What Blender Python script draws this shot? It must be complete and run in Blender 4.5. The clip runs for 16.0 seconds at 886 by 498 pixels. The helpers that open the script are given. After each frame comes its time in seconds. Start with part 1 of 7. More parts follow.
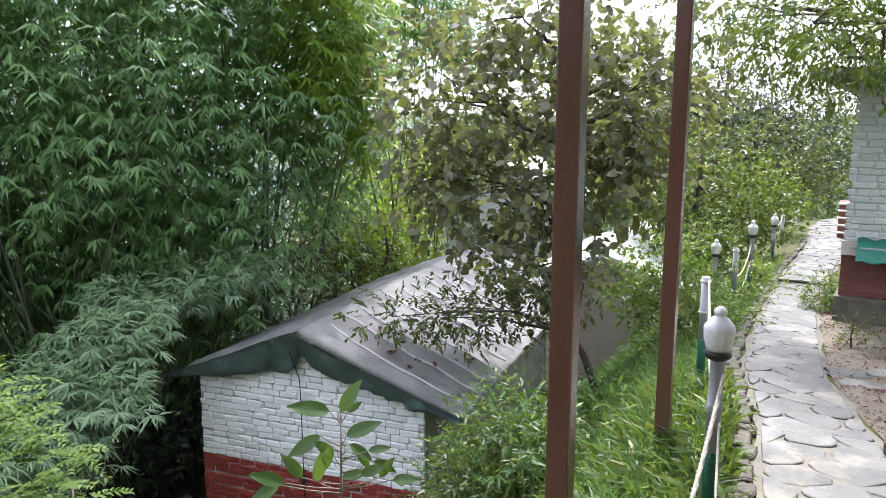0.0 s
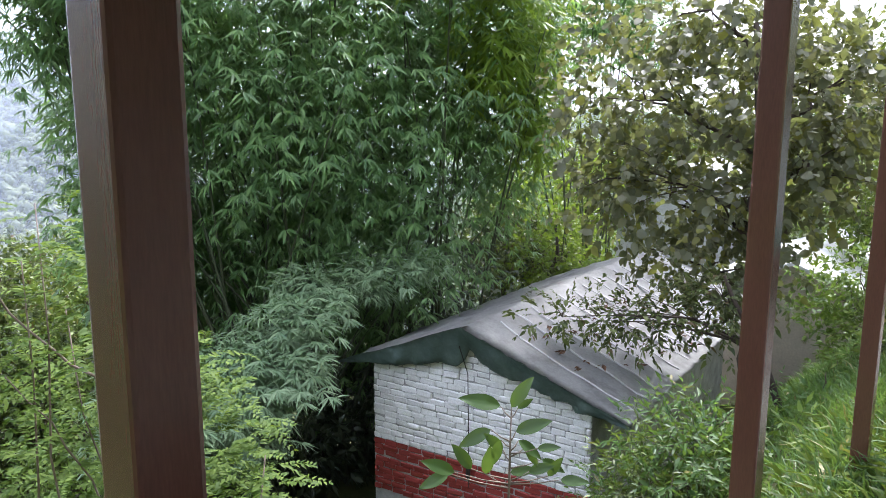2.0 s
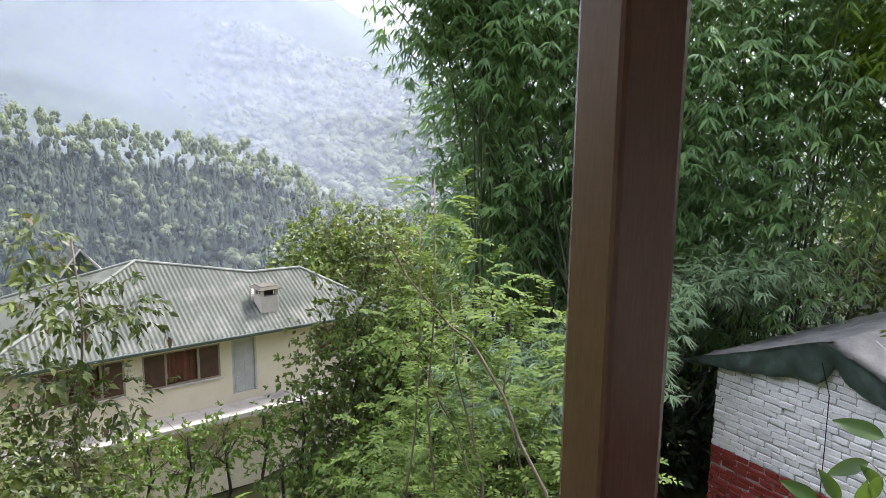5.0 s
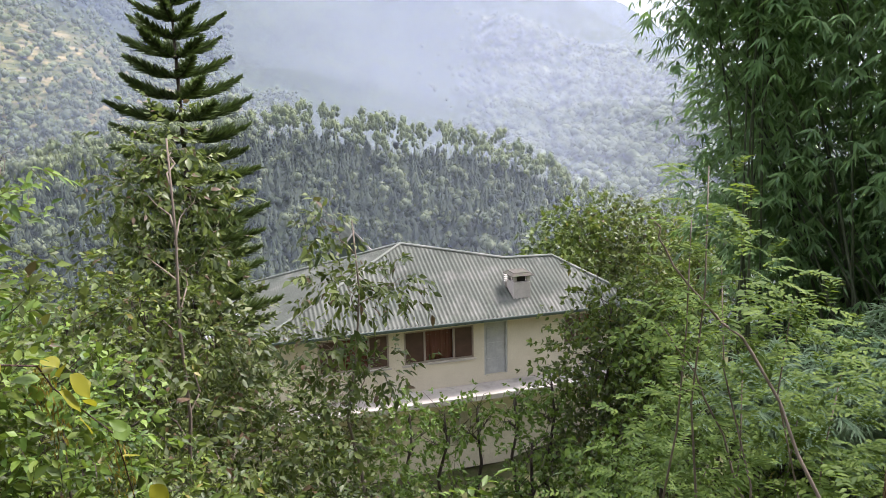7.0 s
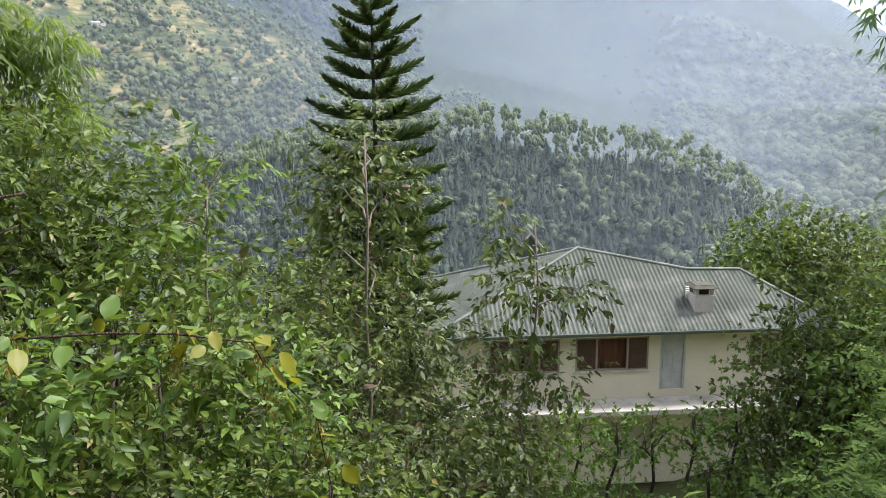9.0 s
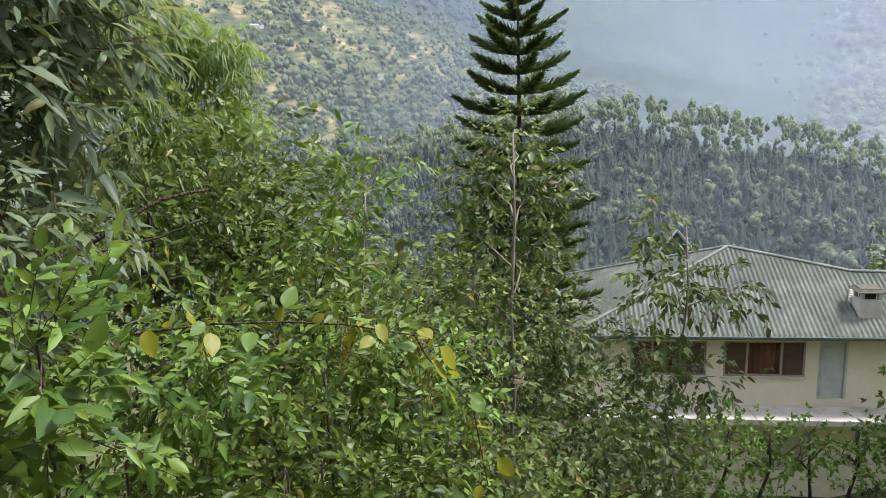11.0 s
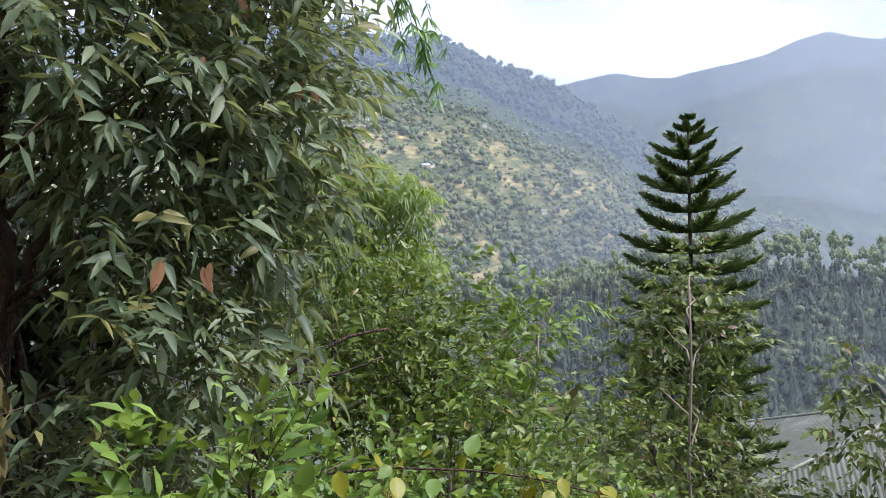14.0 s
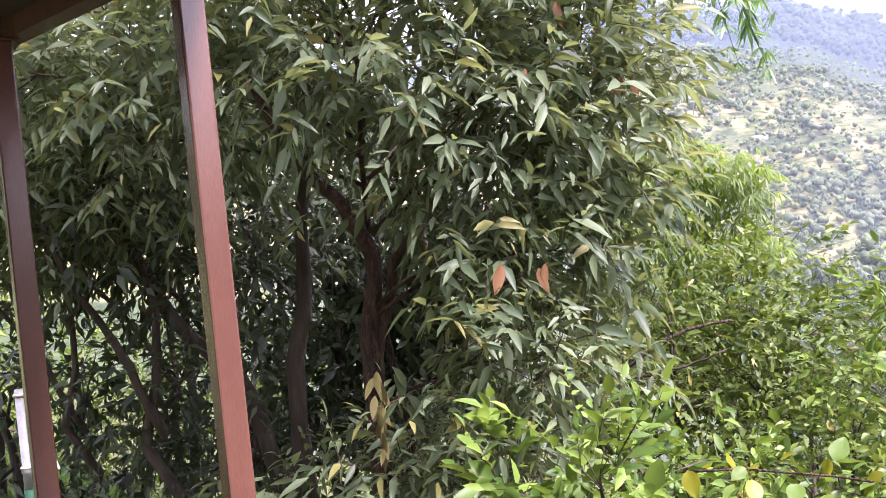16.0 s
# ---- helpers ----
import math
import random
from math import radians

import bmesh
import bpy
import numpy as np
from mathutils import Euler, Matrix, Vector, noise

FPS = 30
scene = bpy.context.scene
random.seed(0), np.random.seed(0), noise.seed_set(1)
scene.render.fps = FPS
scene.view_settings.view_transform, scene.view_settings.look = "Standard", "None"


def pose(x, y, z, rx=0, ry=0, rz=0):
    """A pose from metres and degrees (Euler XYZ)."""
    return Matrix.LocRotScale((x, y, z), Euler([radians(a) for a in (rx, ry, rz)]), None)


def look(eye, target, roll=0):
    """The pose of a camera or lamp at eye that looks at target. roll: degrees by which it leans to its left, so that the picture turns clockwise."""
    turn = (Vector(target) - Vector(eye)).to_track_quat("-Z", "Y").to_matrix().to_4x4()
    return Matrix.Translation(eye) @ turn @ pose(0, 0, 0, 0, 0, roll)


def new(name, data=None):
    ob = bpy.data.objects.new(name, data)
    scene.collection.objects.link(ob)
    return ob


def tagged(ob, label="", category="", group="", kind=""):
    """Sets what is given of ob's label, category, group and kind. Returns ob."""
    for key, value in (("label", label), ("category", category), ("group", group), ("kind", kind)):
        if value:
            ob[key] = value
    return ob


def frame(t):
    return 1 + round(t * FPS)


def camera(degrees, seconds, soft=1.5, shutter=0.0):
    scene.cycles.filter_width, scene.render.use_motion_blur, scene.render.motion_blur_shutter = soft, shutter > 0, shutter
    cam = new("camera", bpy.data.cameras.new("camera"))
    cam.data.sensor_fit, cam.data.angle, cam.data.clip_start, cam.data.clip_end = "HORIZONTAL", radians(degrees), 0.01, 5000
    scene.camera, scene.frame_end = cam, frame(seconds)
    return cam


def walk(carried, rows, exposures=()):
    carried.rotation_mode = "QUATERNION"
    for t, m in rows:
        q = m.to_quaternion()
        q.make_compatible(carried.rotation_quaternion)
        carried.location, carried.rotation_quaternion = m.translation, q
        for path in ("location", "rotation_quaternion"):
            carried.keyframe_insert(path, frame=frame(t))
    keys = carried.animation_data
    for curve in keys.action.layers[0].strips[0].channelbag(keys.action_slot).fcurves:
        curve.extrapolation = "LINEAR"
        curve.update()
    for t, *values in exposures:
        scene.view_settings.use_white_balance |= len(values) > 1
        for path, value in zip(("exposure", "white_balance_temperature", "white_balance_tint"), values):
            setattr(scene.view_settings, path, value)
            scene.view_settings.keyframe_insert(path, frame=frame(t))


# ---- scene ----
cam = camera(60.28, 16.0, 0.8)
ROWS = [
    (0.0, -0.0000, 0.0001, 2.3000, 27.65, -9.79, -0.23),
    (0.5, -0.0224, -0.0072, 2.2973, 31.54, -9.70, -0.22),
    (1.0, -0.0245, -0.0216, 2.2961, 34.39, -9.59, -0.08),
    (1.5, -0.0212, -0.0228, 2.2900, 36.75, -9.73, -0.06),
    (2.0, -0.0460, -0.0399, 2.2830, 40.30, -9.85, -0.16),
    (2.5, -0.0822, -0.0644, 2.2736, 44.40, -9.93, -0.43),
    (3.0, -0.1133, -0.0969, 2.2656, 48.77, -10.19, -0.62),
    (3.5, -0.1355, -0.1184, 2.2631, 52.93, -10.49, -0.74),
    (6.0, -0.1690, -0.2270, 2.2648, 73.86, -11.13, -0.06),
    (6.5, -0.1621, -0.2481, 2.2604, 78.34, -11.45, 0.45),
    (7.0, -0.1617, -0.2615, 2.2575, 84.11, -11.51, 1.13),
    (7.5, -0.1710, -0.2760, 2.2547, 89.79, -12.01, 1.44),
    (8.0, -0.1825, -0.3020, 2.2438, 92.74, -12.05, 1.31),
    (8.5, -0.2004, -0.3225, 2.2431, 94.31, -11.50, 0.99),
    (9.0, -0.1963, -0.3535, 2.2469, 97.47, -11.16, 0.57),
    (9.5, -0.1839, -0.3776, 2.2486, 100.61, -11.16, 0.39),
    (10.0, -0.1639, -0.3948, 2.2522, 103.16, -11.58, 0.74),
    (12.5, -0.0536, -0.4486, 2.3338, 114.37, -7.48, 1.90),
    (13.0, -0.0447, -0.4609, 2.3400, 116.13, -5.01, 1.93),
    (13.5, -0.0342, -0.4694, 2.3533, 117.84, -3.05, 1.58),
    (14.0, -0.0205, -0.4760, 2.3664, 119.96, -1.18, 1.41),
    (14.5, -0.0087, -0.4850, 2.3818, 124.00, 0.16, 1.67),
    (15.0, 0.0183, -0.5001, 2.3974, 132.03, 0.70, 3.22),
    (15.5, 0.0458, -0.4954, 2.4116, 140.79, 0.61, 4.68),
    (16.0, 0.0274, -0.4574, 2.4048, 144.12, -0.33, 5.91),
]
walk(cam, [(t, pose(x, y, z, 90 + pitch, roll, yaw)) for t, x, y, z, yaw, pitch, roll in ROWS],
     [(0.0, 1.55, 5900, 17), (2.0, 1.55, 5800, 17), (3.5, 1.45, 5950, 18), (6.0, 1.32, 6100, 21), (7.0, 1.15, 6150, 22), (8.5, 0.95, 6050, 14), (10.0, 0.84, 6050, 13), (12.5, 0.98, 5850, 16), (14.0, 0.85, 5800, 18), (14.7, 0.95, 5850, 20), (15.2, 1.2, 5950, 27), (16.0, 1.92, 6050, 34)])

# ---- light ----
SUN_AZ, SUN_EL = 20.0, 56.0          # degrees from +y towards -x, and above the horizon


def toward(az, el=0.0, d=1.0):
    """A vector of length d at an azimuth (degrees from +y towards -x) and elevation."""
    a, e = radians(az), radians(el)
    return Vector((-math.sin(a) * math.cos(e), math.cos(a) * math.cos(e), math.sin(e))) * d


world = bpy.data.worlds.new("sky")
scene.world = world
world.use_nodes = True
wn, wl = world.node_tree.nodes, world.node_tree.links
sky = wn.new("ShaderNodeTexSky")
sky.sky_type, sky.sun_disc = "NISHITA", False
sky.sun_elevation, sky.sun_rotation = radians(SUN_EL), radians(-SUN_AZ)
sky.air_density, sky.dust_density = 1.0, 3.0
w_coord, w_map = wn.new("ShaderNodeTexCoord"), wn.new("ShaderNodeMapping")
w_map.inputs["Scale"].default_value = (1.0, 1.0, 2.2)
w_noise = wn.new("ShaderNodeTexNoise")
w_noise.inputs["Scale"].default_value, w_noise.inputs["Detail"].default_value = 2.3, 6.0
w_ramp = wn.new("ShaderNodeValToRGB")
w_ramp.color_ramp.elements[0].position, w_ramp.color_ramp.elements[1].position = 0.36, 0.56
w_ramp.color_ramp.elements[0].color, w_ramp.color_ramp.elements[1].color = (0.32, 0.32, 0.32, 1), (1, 1, 1, 1)
w_mix = wn.new("ShaderNodeMix")
w_mix.data_type = "RGBA"
w_mix.inputs[7].default_value = (8.8, 9.0, 9.3, 1)
wl.new(w_coord.outputs["Generated"], w_map.inputs["Vector"])
wl.new(w_map.outputs["Vector"], w_noise.inputs["Vector"])
wl.new(w_noise.outputs["Fac"], w_ramp.inputs["Fac"])
wl.new(w_ramp.outputs["Color"], w_mix.inputs[0])
wl.new(sky.outputs["Color"], w_mix.inputs[6])
wl.new(w_mix.outputs[2], wn["Background"].inputs["Color"])
wn["Background"].inputs["Strength"].default_value = 0.12

sun = new("sun", bpy.data.lights.new("sun", "SUN"))
sun.data.energy, sun.data.angle, sun.data.color = 4.0, radians(9.0), (1.0, 0.95, 0.86)
sun.matrix_world = look((0, 0, 0), -toward(SUN_AZ, SUN_EL))

# ---- materials ----


def material(name, rough=0.8, metallic=0.0, spec=0.5):
    m = bpy.data.materials.new(name)
    m.use_nodes = True
    b = m.node_tree.nodes["Principled BSDF"]
    b.inputs["Roughness"].default_value, b.inputs["Metallic"].default_value = rough, metallic
    b.inputs["Specular IOR Level"].default_value = spec
    return m, m.node_tree.nodes, m.node_tree.links, b


def noise_node(m, scale, detail=4.0, rough=0.55, stretch=None, coord="Object"):
    n, l = m.node_tree.nodes, m.node_tree.links
    tc, tex = n.new("ShaderNodeTexCoord"), n.new("ShaderNodeTexNoise")
    tex.inputs["Scale"].default_value, tex.inputs["Detail"].default_value, tex.inputs["Roughness"].default_value = scale, detail, rough
    if stretch:
        mp = n.new("ShaderNodeMapping")
        mp.inputs["Scale"].default_value = stretch
        l.new(tc.outputs[coord], mp.inputs["Vector"])
        l.new(mp.outputs["Vector"], tex.inputs["Vector"])
    else:
        l.new(tc.outputs[coord], tex.inputs["Vector"])
    return tex.outputs["Fac"]


def ramp(m, fac, *stops):
    n, l = m.node_tree.nodes, m.node_tree.links
    r = n.new("ShaderNodeValToRGB")
    el = r.color_ramp.elements
    while len(el) < len(stops):
        el.new(0.5)
    for e, (p, c) in zip(el, stops):
        e.position, e.color = p, (*c, 1)
    l.new(fac, r.inputs["Fac"])
    return r.outputs["Color"]


def blend(m, fac, a, b, mode="MIX"):
    n, l = m.node_tree.nodes, m.node_tree.links
    x = n.new("ShaderNodeMix")
    x.data_type, x.blend_type = "RGBA", mode
    for i, v in ((0, fac), (6, a), (7, b)):
        if isinstance(v, (int, float)):
            x.inputs[i].default_value = v
        elif isinstance(v, tuple):
            x.inputs[i].default_value = (*v, 1)
        else:
            l.new(v, x.inputs[i])
    return x.outputs[2]


def bump(m, height, strength=0.3, distance=0.01):
    n, l = m.node_tree.nodes, m.node_tree.links
    b = n.new("ShaderNodeBump")
    b.inputs["Strength"].default_value, b.inputs["Distance"].default_value = strength, distance
    l.new(height, b.inputs["Height"])
    l.new(b.outputs["Normal"], n["Principled BSDF"].inputs["Normal"])


def surface(name, dark, light, scale, rough=0.8, grain=40.0, relief=0.3, metallic=0.0, spec=0.5, stretch=None, stain=None, depth=0.01, pieces=0.0):
    """A two-scale procedural surface: patches between dark and light, fine grain, relief and optional stains; pieces varies it from object to object."""
    m, n, l, b = material(name, rough, metallic, spec)
    big = noise_node(m, scale, 5.0, 0.6, stretch)
    fine = noise_node(m, grain, 3.0, 0.6, stretch)
    col = ramp(m, big, (0.32, dark), (0.68, light))
    col = blend(m, 0.35, col, ramp(m, fine, (0.3, (0.62, 0.62, 0.62)), (0.7, (1.25, 1.25, 1.25))), "MULTIPLY")
    if stain:
        patch = noise_node(m, scale * 0.37 + 0.6, 6.0, 0.65)
        col = blend(m, ramp(m, patch, (0.52, (0, 0, 0)), (0.66, (0.8, 0.8, 0.8))), col, stain)
    if pieces:
        info = n.new("ShaderNodeObjectInfo")
        col = blend(m, 1.0, col, ramp(m, info.outputs["Random"], (0.0, (1 - pieces,) * 3), (1.0, (1 + pieces * 0.5,) * 3)), "MULTIPLY")
    l.new(col, b.inputs["Base Color"])
    bump(m, fine, relief, depth)
    return m


def leaf_material(name, dark, light, glow, rough=0.42, through_share=0.35, spec=0.45, odd=None, odd_share=0.0):
    """Leaves: colour varies from leaf to leaf; part of the light passes through, tinted by glow."""
    m, n, l, b = material(name, rough, 0.0, spec)
    geo = n.new("ShaderNodeNewGeometry")
    col = ramp(m, geo.outputs["Random Per Island"], (0.0, dark), (0.55, tuple((p + q) / 2 for p, q in zip(dark, light))), (1.0, light))
    col = blend(m, 0.6, col, ramp(m, noise_node(m, 0.9, 3.0), (0.3, (0.48, 0.56, 0.50)), (0.7, (1.42, 1.34, 1.25))), "MULTIPLY")
    if odd:
        mul = n.new("ShaderNodeMath")
        mul.operation, mul.inputs[1].default_value = "MULTIPLY", 7.31
        frac = n.new("ShaderNodeMath")
        frac.operation = "FRACT"
        less = n.new("ShaderNodeMath")
        less.operation, less.inputs[1].default_value = "LESS_THAN", odd_share
        l.new(geo.outputs["Random Per Island"], mul.inputs[0])
        l.new(mul.outputs[0], frac.inputs[0])
        l.new(frac.outputs[0], less.inputs[0])
        col = blend(m, less.outputs[0], col, odd)
    l.new(col, b.inputs["Base Color"])
    tr, mix = n.new("ShaderNodeBsdfTranslucent"), n.new("ShaderNodeMixShader")
    l.new(blend(m, 0.6, col, glow), tr.inputs["Color"])
    mix.inputs[0].default_value = through_share
    l.new(b.outputs[0], mix.inputs[1])
    l.new(tr.outputs[0], mix.inputs[2])
    l.new(mix.outputs[0], n["Material Output"].inputs["Surface"])
    return m


def far_leaf_material(name, dark, light, glow, grain=0.11):
    """Foliage of far woods: the tone changes from tree to tree and only slightly from spray to spray."""
    m, n, l, b = material(name, 0.75, 0.0, 0.25)
    geo = n.new("ShaderNodeNewGeometry")
    col = ramp(m, noise_node(m, grain, 3.0, 0.6), (0.34, dark), (0.66, light))
    col = blend(m, 0.5, col, ramp(m, geo.outputs["Random Per Island"], (0.0, (0.70, 0.72, 0.72)), (1.0, (1.28, 1.26, 1.2))), "MULTIPLY")
    l.new(col, b.inputs["Base Color"])
    tr, mix = n.new("ShaderNodeBsdfTranslucent"), n.new("ShaderNodeMixShader")
    l.new(blend(m, 0.5, col, glow), tr.inputs["Color"])
    mix.inputs[0].default_value = 0.25
    l.new(b.outputs[0], mix.inputs[1])
    l.new(tr.outputs[0], mix.inputs[2])
    l.new(mix.outputs[0], n["Material Output"].inputs["Surface"])
    return m


M_POST = surface("brown_painted_steel", (0.118, 0.048, 0.036), (0.155, 0.067, 0.050), 1.5, 0.26, 60, 0.05, spec=0.6, stretch=(3, 3, 0.4))
M_POST.node_tree.nodes["Principled BSDF"].inputs["Coat Weight"].default_value = 0.6
M_POST.node_tree.nodes["Principled BSDF"].inputs["Coat Roughness"].default_value = 0.22
M_WHITE_BRICK = surface("white_painted_brick", (0.78, 0.78, 0.77), (0.88, 0.88, 0.87), 3.0, 0.75, 45, 0.5, stain=(0.62, 0.62, 0.58), pieces=0.10)
M_DULL_RED = surface("dull_red_brick", (0.105, 0.036, 0.028), (0.17, 0.062, 0.048), 3.0, 0.8, 45, 0.5, pieces=0.2)
M_RED_BRICK = surface("red_painted_brick", (0.24, 0.032, 0.026), (0.33, 0.048, 0.036), 3.0, 0.7, 45, 0.5, pieces=0.12)
M_MORTAR = surface("painted_mortar", (0.30, 0.30, 0.29), (0.52, 0.52, 0.51), 5.0, 0.9, 60, 0.5)
M_GREY_BRICK = surface("pale_grey_painted_brick", (0.42, 0.46, 0.44), (0.56, 0.60, 0.57), 2.0, 0.8, 40, 0.4, pieces=0.08)
M_TARP = surface("weathered_grey_tarpaulin", (0.30, 0.298, 0.288), (0.455, 0.452, 0.438), 1.4, 0.68, 30, 0.15, stain=(0.17, 0.168, 0.155))
M_TARP_PALE = surface("pale_crease_tarpaulin", (0.42, 0.425, 0.43), (0.58, 0.585, 0.59), 6.0, 0.6, 40, 0.2)
M_TARP_GREEN = surface("dark_green_tarpaulin", (0.115, 0.175, 0.155), (0.215, 0.290, 0.260), 2.6, 0.45, 30, 0.2)
M_DEAD = surface("dead_brown_leaves", (0.06, 0.028, 0.015), (0.16, 0.085, 0.045), 8.0, 0.9, 60, 0.3)
M_STONE = surface("grey_flagstone", (0.084, 0.084, 0.077), (0.138, 0.137, 0.126), 5.0, 0.7, 35, 0.4, stain=(0.24, 0.215, 0.17), pieces=0.25)
M_KERB = surface("mossy_kerb_stone", (0.055, 0.050, 0.038), (0.13, 0.115, 0.090), 6.0, 0.9, 40, 0.6, stain=(0.07, 0.09, 0.035), pieces=0.2)
M_SOIL = surface("trodden_soil", (0.105, 0.088, 0.066), (0.18, 0.155, 0.12), 1.2, 0.95, 25, 0.7, stain=(0.13, 0.10, 0.065), depth=0.03)
M_CEMENT = surface("cement_joint", (0.10, 0.092, 0.075), (0.17, 0.155, 0.128), 2.5, 0.92, 30, 0.5, stain=(0.16, 0.15, 0.09))
M_PVC = surface("grey_painted_pipe", (0.27, 0.265, 0.29), (0.38, 0.375, 0.40), 4.0, 0.5, 60, 0.1, stain=(0.36, 0.34, 0.34))
M_GREEN = surface("green_paint", (0.012, 0.085, 0.05), (0.02, 0.13, 0.075), 4.0, 0.5, 60, 0.1)
M_OPAL = surface("opal_white_plastic", (0.74, 0.75, 0.74), (0.80, 0.81, 0.80), 3.0, 0.3, 60, 0.03)
M_BLACK = surface("black_plastic", (0.015, 0.014, 0.014), (0.03, 0.027, 0.026), 8.0, 0.5, 60, 0.05)
M_ROPE = surface("twisted_cotton_rope", (0.50, 0.46, 0.37), (0.66, 0.62, 0.53), 30.0, 0.9, 90, 0.6)
M_PLASTER = surface("cream_plaster", (0.54, 0.49, 0.37), (0.64, 0.58, 0.45), 0.6, 0.85, 25, 0.2, stain=(0.50, 0.44, 0.31))
M_PINK = surface("pinkish_grey_plaster", (0.42, 0.37, 0.33), (0.54, 0.48, 0.43), 0.9, 0.85, 25, 0.2, stain=(0.33, 0.30, 0.26))
M_LEDGE = surface("whitewashed_concrete", (0.38, 0.35, 0.31), (0.55, 0.51, 0.45), 1.3, 0.85, 25, 0.25, stain=(0.26, 0.25, 0.22))
M_ROOF = surface("weathered_green_iron_sheet", (0.125, 0.145, 0.115), (0.205, 0.220, 0.180), 0.55, 0.72, 12, 0.2, stain=(0.29, 0.295, 0.255))
M_ROOF_EDGE = surface("green_gutter", (0.04, 0.06, 0.05), (0.075, 0.10, 0.085), 2.0, 0.5, 30, 0.1)
M_FRAME = surface("pale_window_frame", (0.24, 0.20, 0.165), (0.34, 0.29, 0.24), 3.0, 0.6, 40, 0.2)
M_BROWN_WOOD = surface("brown_painted_wood", (0.045, 0.022, 0.016), (0.085, 0.042, 0.03), 3.0, 0.5, 40, 0.2)
M_GREY_WOOD = surface("grey_painted_wood", (0.33, 0.34, 0.33), (0.44, 0.45, 0.44), 3.0, 0.6, 40, 0.2)
M_CURTAIN = surface("red_brown_curtain", (0.13, 0.035, 0.026), (0.27, 0.10, 0.075), 3.0, 0.9, 40, 0.3, stretch=(6, 6, 0.3))
M_DARK_ROOM = surface("dark_room", (0.03, 0.028, 0.025), (0.05, 0.045, 0.04), 1.0, 0.9, 20, 0.1)
M_BARK = surface("dark_bark", (0.030, 0.022, 0.017), (0.085, 0.062, 0.047), 7.0, 0.9, 30, 0.8, stretch=(1, 1, 0.25), depth=0.02)
M_BARK_PALE = surface("pale_grey_bark", (0.13, 0.10, 0.075), (0.26, 0.21, 0.165), 7.0, 0.9, 30, 0.6, stretch=(1, 1, 0.25), depth=0.01)
M_BARK_RED = surface("reddish_brown_bark", (0.034, 0.018, 0.014), (0.115, 0.060, 0.045), 16.0, 0.9, 45, 1.0, stretch=(1, 1, 0.35), stain=(0.05, 0.04, 0.032), depth=0.05)
M_CULM = surface("bamboo_culm", (0.030, 0.042, 0.018), (0.075, 0.09, 0.04), 3.0, 0.55, 30, 0.1, stretch=(1, 1, 0.2))
M_CEILING = surface("dark_stained_ceiling", (0.035, 0.026, 0.021), (0.06, 0.045, 0.036), 2.0, 0.7, 30, 0.2)
M_FLOOR = surface("red_oxide_floor", (0.11, 0.062, 0.050), (0.16, 0.09, 0.072), 1.0, 0.5, 30, 0.1)
M_LEMON = surface("pale_yellow_wall", (0.60, 0.54, 0.40), (0.68, 0.62, 0.47), 0.7, 0.85, 25, 0.2)

L_BAMBOO = leaf_material("bamboo_leaf", (0.066, 0.142, 0.056), (0.205, 0.335, 0.130), (0.28, 0.46, 0.09), 0.45, 0.42)
# lit copy of the bamboo leaf: sunlight put into a yellower colour
L_BAMBOO_SUN = leaf_material("sun_coloured_bamboo_leaf", (0.110, 0.190, 0.022), (0.210, 0.310, 0.045), (0.42, 0.58, 0.05), 0.40, 0.45)
L_FINE = leaf_material("fine_bamboo_leaf", (0.170, 0.27, 0.150), (0.32, 0.43, 0.25), (0.18, 0.30, 0.08), 0.55, 0.28)
L_ROUND = leaf_material("round_tree_leaf", (0.064, 0.074, 0.046), (0.185, 0.190, 0.135), (0.34, 0.38, 0.08), 0.5, 0.36, odd=(0.15, 0.15, 0.035), odd_share=0.16)
L_FRESH = leaf_material("fresh_green_leaf", (0.040, 0.090, 0.016), (0.168, 0.255, 0.042), (0.32, 0.46, 0.05), 0.48, 0.27, spec=0.34)
L_SHRUB = leaf_material("shrub_leaf", (0.026, 0.054, 0.009), (0.142, 0.195, 0.031), (0.25, 0.34, 0.04), 0.48, 0.26, spec=0.34, odd=(0.22, 0.19, 0.045), odd_share=0.03)
L_OLIVE = leaf_material("olive_leaf", (0.026, 0.044, 0.014), (0.135, 0.165, 0.048), (0.20, 0.26, 0.05), 0.50, 0.28, spec=0.33, odd=(0.10, 0.06, 0.03), odd_share=0.06)
L_SLIM = leaf_material("slim_tree_leaf", (0.030, 0.054, 0.013), (0.150, 0.190, 0.044), (0.22, 0.30, 0.05), 0.45, 0.26, spec=0.35, odd=(0.10, 0.055, 0.03), odd_share=0.05)
L_DARK = leaf_material("dark_lanceolate_leaf", (0.050, 0.082, 0.046), (0.165, 0.212, 0.122), (0.38, 0.42, 0.12), 0.46, 0.38, spec=0.32, odd=(0.19, 0.18, 0.06), odd_share=0.05)
# leaf colour darkened to stand in for deep shade among the foliage
L_SHADE = leaf_material("shade_darkened_leaf", (0.022, 0.036, 0.022), (0.070, 0.092, 0.052), (0.14, 0.20, 0.05), 0.45, 0.25)
L_LIME = leaf_material("lime_bamboo_leaf", (0.060, 0.110, 0.014), (0.130, 0.195, 0.030), (0.38, 0.52, 0.04), 0.45, 0.42)
L_YELLOW = leaf_material("yellowing_creeper_leaf", (0.17, 0.20, 0.018), (0.30, 0.27, 0.014), (0.46, 0.44, 0.02), 0.5, 0.38)
